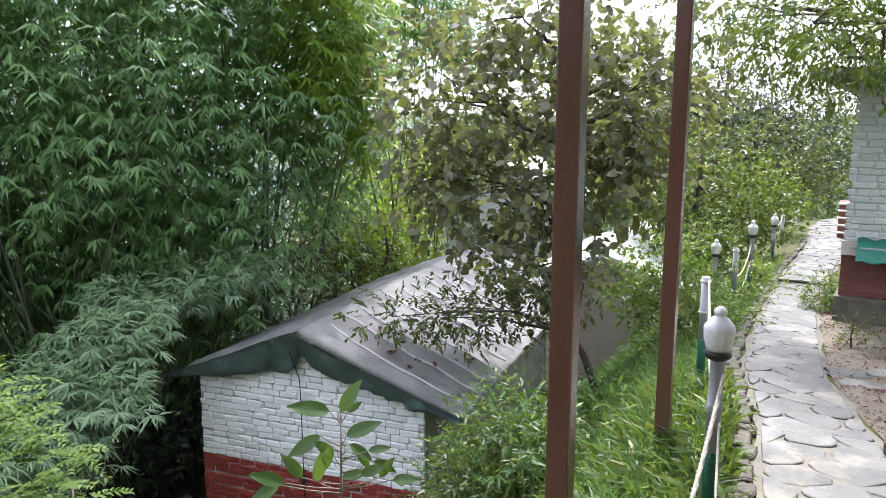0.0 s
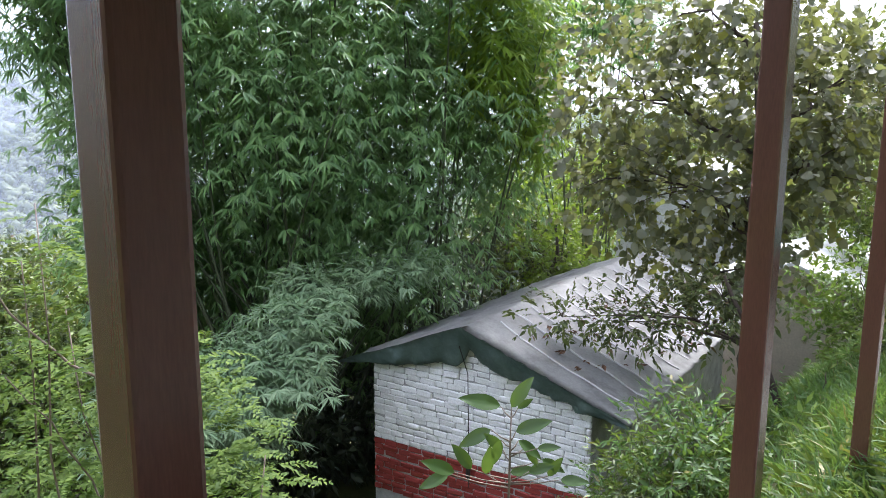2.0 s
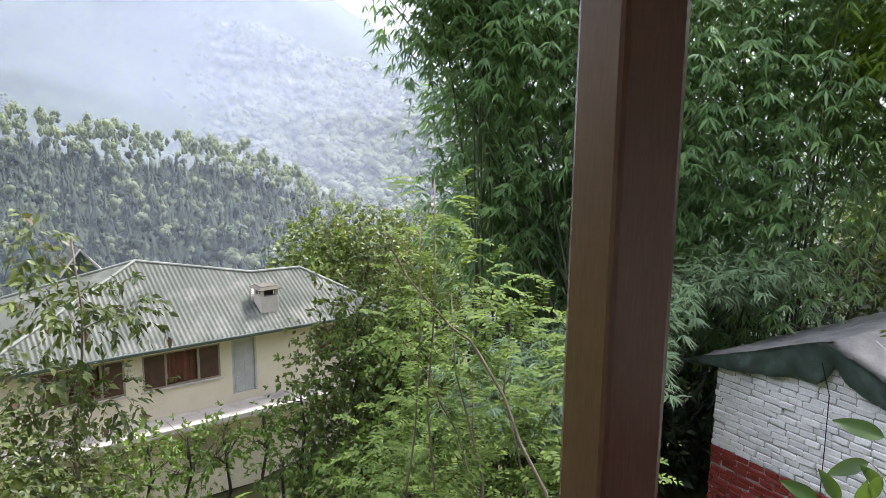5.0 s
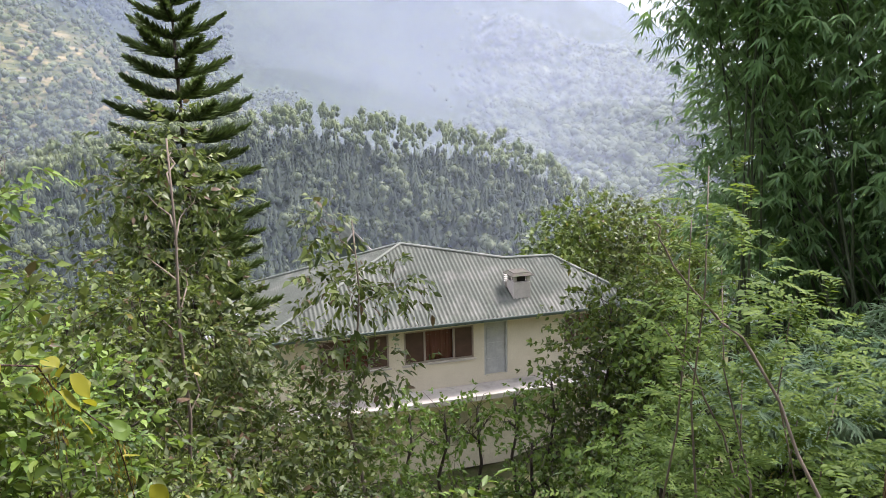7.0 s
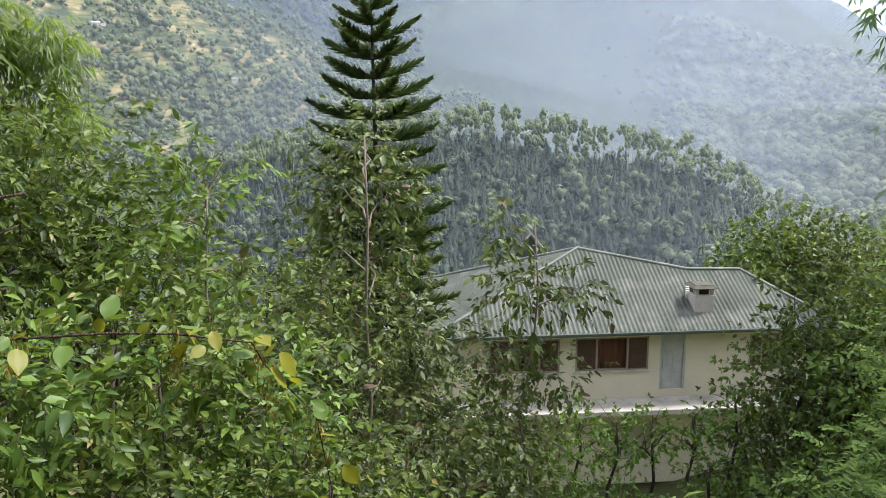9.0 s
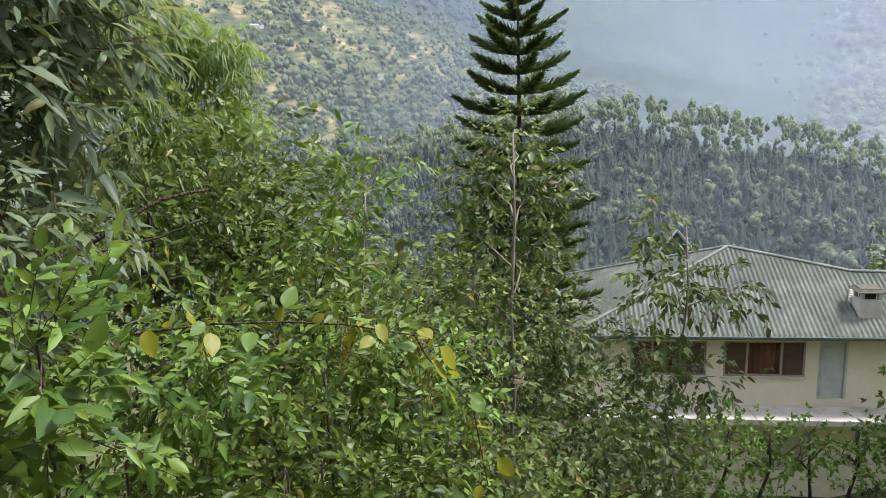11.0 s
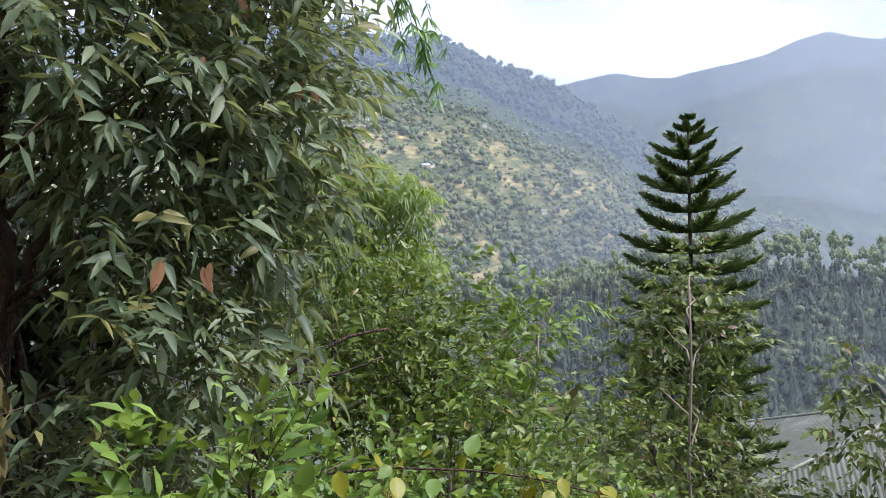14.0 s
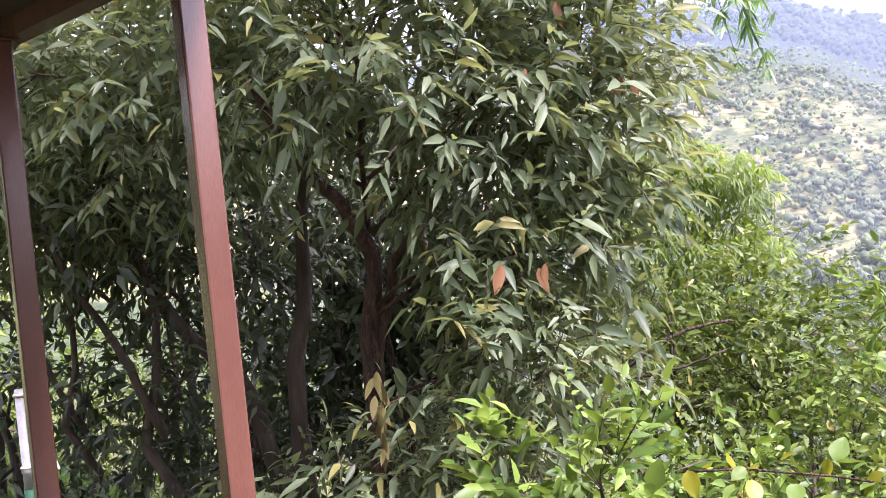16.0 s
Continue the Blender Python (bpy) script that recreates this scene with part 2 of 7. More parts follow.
L_DRY = leaf_material("dry_orange_leaf", (0.19, 0.085, 0.035), (0.29, 0.14, 0.065), (0.36, 0.17, 0.07), 0.7, 0.3)
L_ARAU = leaf_material("araucaria_needle", (0.055, 0.090, 0.026), (0.130, 0.175, 0.050), (0.10, 0.16, 0.03), 0.5, 0.2)
L_GRASS = leaf_material("grass_blade", (0.028, 0.080, 0.016), (0.080, 0.160, 0.036), (0.28, 0.42, 0.06), 0.5, 0.35, odd=(0.24, 0.20, 0.10), odd_share=0.025)
L_PINE = far_leaf_material("hill_pine_needles", (0.105, 0.145, 0.060), (0.25, 0.295, 0.125), (0.24, 0.28, 0.08))
L_FLANK = far_leaf_material("flank_tree_foliage", (0.095, 0.125, 0.072), (0.200, 0.232, 0.130), (0.20, 0.24, 0.08))
L_CONIFER = far_leaf_material("dark_conifer_needles", (0.022, 0.036, 0.024), (0.058, 0.078, 0.046), (0.08, 0.11, 0.04))
L_WOOD = far_leaf_material("hill_wood_foliage", (0.050, 0.074, 0.036), (0.130, 0.158, 0.072), (0.14, 0.18, 0.06), 0.06)
# foliage paled in colour to stand for sunlit tops whitened by haze
L_MOUNTAIN = far_leaf_material("haze_paled_forest_foliage", (0.090, 0.120, 0.070), (0.26, 0.30, 0.17), (0.22, 0.26, 0.10), 0.03)

# ---- building helpers ----


def mesh_object(name, verts, faces, mat, parent=None, label="", smooth=False):
    """One mesh object from arrays of vertices and faces of one size each."""
    me = bpy.data.meshes.new(name)
    me.from_pydata([tuple(v) for v in verts], [], [tuple(f) for f in faces])
    me.materials.append(mat)
    if smooth:
        me.polygons.foreach_set("use_smooth", [True] * len(me.polygons))
    ob = new(name, me)
    ob.parent = parent
    if label:
        ob["label"] = label
    return ob


def fast_mesh(name, verts, tris, mat, parent=None, label=""):
    """A mesh of triangles from numpy arrays."""
    me = bpy.data.meshes.new(name)
    n, k = len(verts), len(tris)
    me.vertices.add(n)
    me.vertices.foreach_set("co", np.ascontiguousarray(verts, dtype=np.float32).ravel())
    me.loops.add(3 * k)
    me.loops.foreach_set("vertex_index", np.ascontiguousarray(tris, dtype=np.int32).ravel())
    me.polygons.add(k)
    me.polygons.foreach_set("loop_start", np.arange(0, 3 * k, 3, dtype=np.int32))
    me.update(calc_edges=True)
    me.materials.append(mat)
    ob = new(name, me)
    ob.parent = parent
    if label:
        ob["label"] = label
    return ob


def part(name, bm, mat, parent=None, label="", smooth=False):
    me = bpy.data.meshes.new(name)
    bm.to_mesh(me)
    bm.free()
    me.materials.append(mat)
    if smooth:
        me.polygons.foreach_set("use_smooth", [True] * len(me.polygons))
    ob = new(name, me)
    ob.parent = parent
    if label:
        ob["label"] = label
    return ob


def thing(name, label, category, m=None, group="", kind=""):
    ob = tagged(new(name), label, category, group, kind)
    ob.empty_display_size = 0.2
    if m is not None:
        ob.matrix_basis = m
    return ob


def box(x0, y0, z0, x1, y1, z1, bevel=0.0, bm=None):
    bm = bm or bmesh.new()
    r = bmesh.ops.create_cube(bm, size=1.0, matrix=Matrix.Translation(((x0 + x1) / 2, (y0 + y1) / 2, (z0 + z1) / 2)) @ Matrix.Diagonal((x1 - x0, y1 - y0, z1 - z0, 1)))
    if bevel:
        edges = list({e for v in r["verts"] for e in v.link_edges})
        bmesh.ops.bevel(bm, geom=edges, offset=bevel, segments=2, affect="EDGES", profile=0.6)
    return bm


def lathe(profile, seg=16, bm=None):
    """A turned shape from (radius, z) pairs."""
    bm = bm or bmesh.new()
    rings = []
    for r, z in profile:
        rings.append([bm.verts.new((r * math.cos(2 * math.pi * i / seg), r * math.sin(2 * math.pi * i / seg), z)) for i in range(seg)])
    for a, b in zip(rings, rings[1:]):
        for i in range(seg):
            bm.faces.new((a[i], a[(i + 1) % seg], b[(i + 1) % seg], b[i]))
    bm.faces.new(list(reversed(rings[0])))
    bm.faces.new(rings[-1])
    return bm


def tube(points, radii, seg=7, bm=None):
    """A tapered tube through points."""
    bm = bm or bmesh.new()
    pts = [Vector(p) for p in points]
    rings = []
    side = None
    for i, p in enumerate(pts):
        d = (pts[min(i + 1, len(pts) - 1)] - pts[max(i - 1, 0)]).normalized()
        side = (side - d * side.dot(d)) if side else d.orthogonal()
        side.normalize()
        up = d.cross(side)
        rings.append([bm.verts.new(p + (side * math.cos(2 * math.pi * k / seg) + up * math.sin(2 * math.pi * k / seg)) * radii[i]) for k in range(seg)])
    for a, b in zip(rings, rings[1:]):
        for k in range(seg):
            bm.faces.new((a[k], a[(k + 1) % seg], b[(k + 1) % seg], b[k]))
    bm.faces.new(list(reversed(rings[0])))
    bm.faces.new(rings[-1])
    return bm


def bent(a, b, rng, sag=0.0, wobble=0.1, n=5):
    """Points from a to b with a wobble and a rise (or sag) between."""
    a, b = Vector(a), Vector(b)
    out = []
    for i in range(n + 1):
        t = i / n
        w = wobble * math.sin(math.pi * t)
        out.append(a.lerp(b, t) + Vector((rng.uniform(-w, w), rng.uniform(-w, w), sag * math.sin(math.pi * t))))
    return out


# ---- leaves ----
LANCE_FINE = (np.array([(0, 0, 0), (-0.5, 0.33, 0.20), (0, 0.36, 0), (0.5, 0.33, 0.20), (-0.36, 0.68, 0.15), (0, 0.70, 0), (0.36, 0.68, 0.15), (0, 1, 0)]),
         np.array([(0, 2, 1), (0, 3, 2), (1, 2, 5), (1, 5, 4), (2, 3, 6), (2, 6, 5), (4, 5, 7), (5, 6, 7)]))
LANCE = (np.array([(0, 0, 0), (-0.5, 0.38, 0.18), (0, 0.42, 0), (0.5, 0.38, 0.18), (0, 1, 0)]), np.array([(0, 2, 1), (0, 3, 2), (1, 2, 4), (2, 3, 4)]))
OVATE = (np.array([(0, 0, 0), (-0.48, 0.33, 0.19), (0, 0.38, 0), (0.48, 0.33, 0.19), (-0.31, 0.70, 0.10), (0.31, 0.70, 0.10), (0, 1, 0)]), np.array([(0, 2, 1), (0, 3, 2), (1, 2, 4), (2, 3, 5), (2, 5, 4), (4, 5, 6)]))
OVATE_FINE = (np.array([(0, 0, 0), (-0.42, 0.16, 0.07), (0, 0.18, 0), (0.42, 0.16, 0.07), (-0.5, 0.48, 0.10), (0, 0.5, 0), (0.5, 0.48, 0.10), (-0.25, 0.82, 0.04), (0.25, 0.82, 0.04), (0, 1, 0)]),
         np.array([(0, 2, 1), (0, 3, 2), (1, 2, 5), (1, 5, 4), (2, 3, 6), (2, 6, 5), (4, 5, 7), (5, 6, 8), (5, 8, 7), (7, 8, 9)]))
DIAMOND = (np.array([(0, 0, 0), (-0.5, 0.42, 0.06), (0.5, 0.42, 0.06), (0, 1, 0)]), np.array([(0, 2, 1), (1, 2, 3)]))
BLADE = (np.array([(-0.5, 0, 0), (0.5, 0, 0), (-0.42, 0.5, 0), (0.42, 0.5, 0), (0, 1, 0)]), np.array([(0, 1, 3), (0, 3, 2), (2, 3, 4)]))


def unit(v):
    return v / np.maximum(np.linalg.norm(v, axis=1, keepdims=True), 1e-9)


def leaves(name, P, D, N, L, W, mat, shape=LANCE, droop=0.15, parent=None, label=""):
    """One mesh of leaves: at P, pointing along D, facing N, L long and W wide."""
    T, F = shape
    D = unit(D)
    X = unit(np.cross(D, N))
    Z = np.cross(X, D)
    L, W = np.broadcast_to(L, len(P)), np.broadcast_to(W, len(P))
    x, y, z = T[:, 0], T[:, 1], T[:, 2]
    V = P[:, None, :] + X[:, None, :] * (x[None, :, None] * W[:, None, None]) + D[:, None, :] * (y[None, :, None] * L[:, None, None]) + Z[:, None, :] * (z[None, :, None] * W[:, None, None])
    V[:, :, 2] -= droop * (y * y)[None, :] * L[:, None]
    tris = F[None, :, :] + (np.arange(len(P)) * len(T))[:, None, None]
    return fast_mesh(name, V.reshape(-1, 3), tris.reshape(-1, 3), mat, parent, label)


def in_blobs(rng, blobs, n, shell=0.55, low=-1.0):
    """n points in ellipsoids (centre, radii), most near their skins, with the way out of each."""
    vol = np.array([(r[0] * r[1] * r[2]) ** (2 / 3) for _, r in blobs])
    pick = rng.choice(len(blobs), n, p=vol / vol.sum())
    d = unit(rng.normal(size=(n, 3)))
    d[:, 2] = np.where(d[:, 2] < low, -d[:, 2], d[:, 2])
    rad = 1 - (1 - shell) * rng.random(n) ** 1.6
    lump = 0.95 + 0.20 * np.sin(d[:, 0] * 5 + pick * 1.7) * np.cos(d[:, 1] * 6 + pick) + 0.10 * np.sin(d[:, 2] * 11 + pick * 2.3 + d[:, 0] * 9)
    # shoots that stand out of the crown
    knobs = unit(rng.normal(size=(len(blobs) * 9, 3))).reshape(len(blobs), 9, 3)
    near = np.einsum('nkj,nj->nk', knobs[pick], d).max(1)
    rad = rad * (1 + 0.42 * np.clip((near - 0.80) / 0.20, 0, 1) * rng.uniform(0.3, 1.0, n))
    C = np.array([b[0] for b in blobs], float)[pick]
    R = np.array([b[1] for b in blobs], float)[pick]
    P = C + d * R * (rad * lump)[:, None]
    return P, unit(d / R)


def fan(rng, P, O, k, spread=0.8, down=0.3, up=0.6):
    """k leaves from every point: they spread round the way out O and hang by down."""
    n = len(P)
    PP, OO = np.repeat(P, k, 0), np.repeat(O, k, 0)
    D = OO + rng.normal(size=(n * k, 3)) * spread
    D[:, 2] -= down
    N = rng.normal(size=(n * k, 3)) * 0.5 + OO * 0.35
    N[:, 2] += up
    return PP, unit(D), unit(N)


def sprig(rng, P, O, k, length, down=0.15, up=0.6):
    """Twigs from every point, each with k leaves set alternately along it and one at its tip. Returns the leaves and the twigs."""
    n = len(P)
    A = O + rng.normal(size=O.shape) * 0.45
    A[:, 2] += 0.25 - down
    A = unit(A)
    S = unit(np.cross(A, np.array([[0, 0, 1.0]])) + rng.normal(size=A.shape) * 0.35)
    length = length * rng.uniform(0.7, 1.3, n)
    ps, ds = [], []
    for j in range(k):
        q = 0.12 + 0.88 * (j + 1) / k
        p = P + A * (length * q)[:, None]
        p[:, 2] -= 0.3 * down * length * q * q
        d = A if j == k - 1 else S * (1 if j % 2 else -1) + A * rng.uniform(0.45, 0.95, n)[:, None]
        d = d + rng.normal(size=A.shape) * 0.22
        d[:, 2] -= down
        ps.append(p)
        ds.append(d)
    N = rng.normal(size=(n * k, 3)) * 0.5
    N[:, 2] += up
    N += np.repeat(O, k, 0) * 0.40
    return np.stack(ps, 1).reshape(-1, 3), unit(np.stack(ds, 1).reshape(-1, 3)), unit(N), A, length


def hand(rng, P, O, k, arc=75.0, down=0.35):
    """k leaves from every point, spread like the fingers of a hanging hand."""
    n = len(P)
    O = O + rng.normal(size=O.shape) * 0.35
    O[:, 2] *= 0.4
    O = unit(O)
    S = unit(np.cross(O, np.array([[0, 0, 1.0]])) + rng.normal(size=O.shape) * 0.2)
    a = np.radians(np.linspace(-arc, arc, k))[None, :] + rng.normal(size=(n, k)) * 0.14
    D = O[:, None, :] * np.cos(a)[:, :, None] + S[:, None, :] * np.sin(a)[:, :, None]
    D[:, :, 2] -= down * rng.uniform(0.4, 1.6, n)[:, None] + rng.normal(size=(n, k)) * 0.12
    N = np.repeat(O[:, None, :] * 0.45, k, 1) + rng.normal(size=(n, k, 3)) * 0.25
    N[:, :, 2] += 1.0
    return np.repeat(P, k, 0), unit(D.reshape(-1, 3)), unit(N.reshape(-1, 3))


def tree(name, label, base, top, blobs, mat, bark, rng, n, size, width, k=5, radius=0.12, shape=OVATE, spread=0.9, down=0.25, droop=0.15,
         limbs=None, shell=0.45, category="tree", group="", low=-1.0, up=0.6, twig=0.5, arc=0, wobble=0.05):
    """A tree or bush: tapered trunk, limbs into every clump, and a crown of single leaves."""
    t = thing(name, label, category, Matrix.Translation(base), group)
    base, top = Vector(base), Vector(top)
    r2 = random.Random(int(abs(base.x * 71 + base.y * 37) * 10) + n)
    bm = tube([p - base for p in bent(base, top, r2, 0, (top - base).length * wobble, 6)], [radius * (1 - 0.11 * i) for i in range(7)], 9)
    part("trunk", bm, bark, t, smooth=True)
    for c, r in (limbs or blobs):
        bm = bmesh.new()
        c = Vector(c)
        q = base.lerp(top, min(0.97, max(0.25, (c.z - r[2] * 0.7 - base.z) / max(0.1, top.z - base.z))))
        pts = bent(q, c, r2, 0.08 * (c - q).length, 0.12 * (c - q).length, 5)
        tube([p - base for p in pts], [radius * f for f in (0.42, 0.36, 0.29, 0.22, 0.15, 0.07)], 6, bm)
        for _ in range(5):
            e = c + Vector((r2.uniform(-1, 1) * r[0], r2.uniform(-1, 1) * r[1], r2.uniform(-0.6, 1) * r[2])) * 0.85
            s = pts[r2.randint(2, 5)]
            tube([p - base for p in bent(s, e, r2, 0.05, 0.1 * (e - s).length, 3)], [radius * f * twig for f in (0.30, 0.22, 0.15, 0.06)], 5, bm)
        part("limb", bm, bark, t, smooth=True)
    P, O = in_blobs(rng, blobs, max(1, n // k), shell, low)
    P = P - np.array(base)
    if arc:
        P, D, N = hand(rng, P, O, k, arc, down)
    elif shape is DIAMOND:
        P, D, N = fan(rng, P, O, k, spread, down, up)
    else:
        Q = P
        P, D, N, A, reach = sprig(rng, P, O, k, size * (0.5 + 0.26 * k), down, up)
        tw = leaves("branching", Q, A, rng.normal(size=Q.shape), reach, np.full(len(Q), 0.035 * size + 0.002), bark, DIAMOND, 0.1 * down, t)
        tagged(tw, kind="stuff")
    L = size * np.repeat(rng.uniform(0.65, 1.3, (len(P) + k - 1) // k), k)[:len(P)] * rng.uniform(0.6, 1.25, len(P))
    leaves("crown", P, D, N, L, L * width * rng.uniform(0.8, 1.2, len(P)), mat, shape, droop, t)
    return t


def fronds(rng, P, D0, length, pairs, leaflet, bend=0.35):
    """Pinnate leaves: leaflets in pairs on a stalk. Returns places, ways, facings and lengths of the leaflets."""
    n = len(P)
    D0 = unit(D0)
    side = unit(np.cross(D0, np.array([[0, 0, 1.0]])) + 1e-6)
    s = np.linspace(0.2, 1.0, pairs)
    ps, ds, ls = [], [], []
    for i, t in enumerate(s):
        axis = P + D0 * (length * t)[:, None]
        axis[:, 2] -= bend * length * t * t
        for sg in (-1, 1):
            d = side * sg + D0 * 0.45 + rng.normal(size=(n, 3)) * 0.12
            d[:, 2] -= 0.10
            ps.append(axis)
            ds.append(d)
            ls.append(np.full(n, leaflet) * (1.0 - 0.45 * abs(t - 0.55)) * rng.uniform(0.85, 1.15, n))
    N = np.zeros((n * pairs * 2, 3))
    N[:, 2] = 1
    return np.concatenate(ps), np.concatenate(ds), unit(N + rng.normal(size=N.shape) * 0.2), np.concatenate(ls)


def leaf_parts(parent, blobs, n, length, width, mat, seed, down=0.5):
    """Single leaves as parts on the outside of a crown, on a few shared meshes."""
    r = random.Random(seed)
    rng_ = np.random.default_rng(seed)
    kinds = []
    for f in (0.8, 0.95, 1.1, 1.25):
        T, F = LANCE_FINE
        me = bpy.data.meshes.new("leaf")
        me.from_pydata([(x * width * f, y * length * f, z * width * f - 0.14 * length * f * y * y) for x, y, z in T.tolist()], [], F.tolist())
        me.materials.append(mat)
        kinds.append(me)
    P, O = in_blobs(rng_, blobs, n, 0.85)
    origin = parent.matrix_basis.translation
    for p, o in zip(P, O):
        ob = new("leaf", r.choice(kinds))
        ob.parent = parent
        d = (Vector(o) + Vector((r.gauss(0, 0.6), r.gauss(0, 0.6), r.gauss(0, 0.4) - down))).normalized()
        x = d.cross(Vector((o[0] * 0.5 + r.gauss(0, 0.4), o[1] * 0.5 + r.gauss(0, 0.4), 1.0))).normalized()
        ob.matrix_basis = Matrix.Translation(Vector(p) - origin) @ Matrix((x, d, x.cross(d))).transposed().to_4x4()

# ---- ground: one sheet from the path's edge to the mountains ----


def lerp_table(v, *rows):
    return float(np.interp(v, [r[0] for r in rows], [r[1] for r in rows]))


def path_z(y):
    return lerp_table(y, (-30, 0.9), (-8, 0.55), (0, 0.50), (3.5, 0.35), (7, 0.10), (13, -0.34), (22, -0.50), (45, -0.2), (80, 3.0))


def path_x(y):
    """Centre line of the flagstone path."""
    return lerp_table(y, (-10, 0.9), (2, 0.35), (4.2, 0.16), (5.5, -0.02), (7.1, -0.33), (9, -0.42), (11, -0.47), (13.3, -0.49), (15.2, -0.36), (18, -0.18), (20, -0.26), (22, -0.28), (23.5, 0.15), (25, 1.3), (27, 3.2), (32, 8.0))


def path_half(y):
    return lerp_table(y, (4, 0.42), (6, 0.34), (9, 0.32), (13, 0.30), (15.2, 0.36), (18, 0.38), (20, 0.32), (22, 0.34), (23.5, 0.55), (25, 0.8))


def hollow(x, y):
    """The hillside near the veranda: level with the path, then down to the hut's and the house's terraces."""
    u = path_x(y) - path_half(y) - 0.25 - x
    if u < 0:
        up = max(0.0, x - 5.0)
        return path_z(y) + up * 0.45
    north = min(1.0, max(0.0, (y - 4.0) / 9.0))
    south = min(1.0, max(0.0, (-1.5 - y) / 6.0))
    drop = lerp_table(u, (0, 0.0), (0.5, 0.12), (1.2, 0.75), (3.3, 3.15), (4.0, 3.45), (8.5, 3.9), (11, 5.6), (15, 8.2), (19, 11.4), (36, 12.0), (60, 22), (110, 52))
    gentle = lerp_table(u, (0, 0.0), (1.0, 0.35), (3, 1.6), (6, 2.9), (10, 4.2), (15, 8.2), (19, 11.4), (36, 12.0), (60, 22), (110, 52))
    mixed = drop * (1 - 0.85 * south) + gentle * 0.85 * south
    return path_z(y) * (1 - min(1, u / 12)) - mixed * (1 - 0.12 * north)


CREST = ((0, -1.5), (30, -3.0), (60, -9.5), (70, -9.5), (74, -8.3), (76, -7.0), (79, -5.6), (82, -4.6), (86, -4.1), (90, -3.3), (94, -2.6), (98, -2.6), (103, -3.2), (108, -4.0), (114, -5.0), (130, -6), (150, -3), (180, 0), (360, -1.5))
SPUR = ((0, -3), (40, -6), (60, -12), (80, -9), (92, -5.0), (99, -1.6), (104, 0.8), (107.4, 2.0), (113.5, 4.2), (121, 6.8), (126, 8.0), (140, 9), (160, 8), (180, 6), (270, 10), (360, 3))
SKYLINE = ((0, 0), (20, -1.5), (40, -2.5), (58, -2.5), (65, 1.5), (70, 5), (75, 8.5), (79, 12.0), (83, 12.8), (86, 12.4), (90, 11.6), (92.9, 12.5), (95, 12.3), (98.9, 11.4), (101, 11.0), (103, 10.6), (105, 10.9), (107, 11.3), (109, 11.1), (111.3, 10.6), (114.8, 11.8), (118, 13.6), (120.8, 14.6), (121.9, 14.6), (123.1, 14.1), (126.5, 15.4), (133, 15.5), (150, 14), (180, 11), (270, 6), (360, 0))


SHOULDER = ((0, 0), (60, 0.5), (80, 0.8), (92, 2.9), (98, 3.9), (103, 5.2), (107.5, 7.8), (111.6, 10.7), (115, 12.0), (118, 13.7), (121, 14.7), (124, 14.4), (127, 15.4), (133, 15.6), (150, 14), (180, 11), (270, 6), (360, 0))


def far_z(az, r):
    """Height of the valley, the pine ridge, the terraced spur and the skyline by azimuth and distance."""
    a = az % 360.0
    crest, spur, top = lerp_table(a, *CREST), lerp_table(a, *SPUR), lerp_table(a, *SKYLINE)
    tn = lambda d: math.tan(radians(d))
    near_ = 1500 * tn(lerp_table(a, *SHOULDER))
    k = smooth01((a - 99) / 7)
    behind = (near_ * 0.7 + 2500 * tn(top) * 0.3) * (1 - k) + (near_ - 40) * k
    rows = [(60, -20), (110, -52), (190, -95), (290, 290 * tn(min(-9.5, crest - 5.0))), (360, 360 * tn(crest - 2.4)), (430, 430 * tn(crest)), (500, 500 * tn(crest) - 12),
            (610, 610 * tn(min(crest - 1.5, spur - 5.5))), (900, 900 * tn(spur) ), (1500, near_), (1800, behind), (2500, 2500 * tn(top)), (3100, 2500 * tn(top) - 160), (4600, 0)]
    return lerp_table(r, *rows)


def smooth01(v):
    v = min(1.0, max(0.0, v))
    return v * v * (3 - 2 * v)


def ground_z(x, y):
    r = math.hypot(x, y)
    az = math.degrees(math.atan2(-x, y))
    n = noise.fractal(Vector((x * 0.22, y * 0.22, 3.0)), 1.0, 2.0, 4)
    level = path_x(y) - path_half(y) - 0.4 < x
    near = hollow(max(-100, x), max(-60.0, min(90.0, y))) + n * (0.015 if level and x < 6 else 0.18)
    k = smooth01((r - 45) / 50)
    if k <= 0:
        return near
    # ravines and humps on the slopes
    rough = noise.fractal(Vector((math.sin(radians(az)) * 6 * 2, math.cos(radians(az)) * 6 * 2, r * 0.0035)), 1.0, 2.0, 5)
    f = far_z(az, r)
    f += rough * r * 0.013 * smooth01((r - 80) / 200) * (0.35 if 400 < r < 470 or r > 3000 else 0.7 if r > 2200 else 1.0)
    if az < -5 or az > 200:          # uphill side
        f = max(f, near)
    if az > 100 and 620 < r < 1300:  # terraces
        step = 7.0
        q = f / step
        f = f * 0.45 + (math.floor(q) + smooth01((q - math.floor(q)) * 1.6 - 0.3)) * step * 0.55
    return near * (1 - k) + f * k


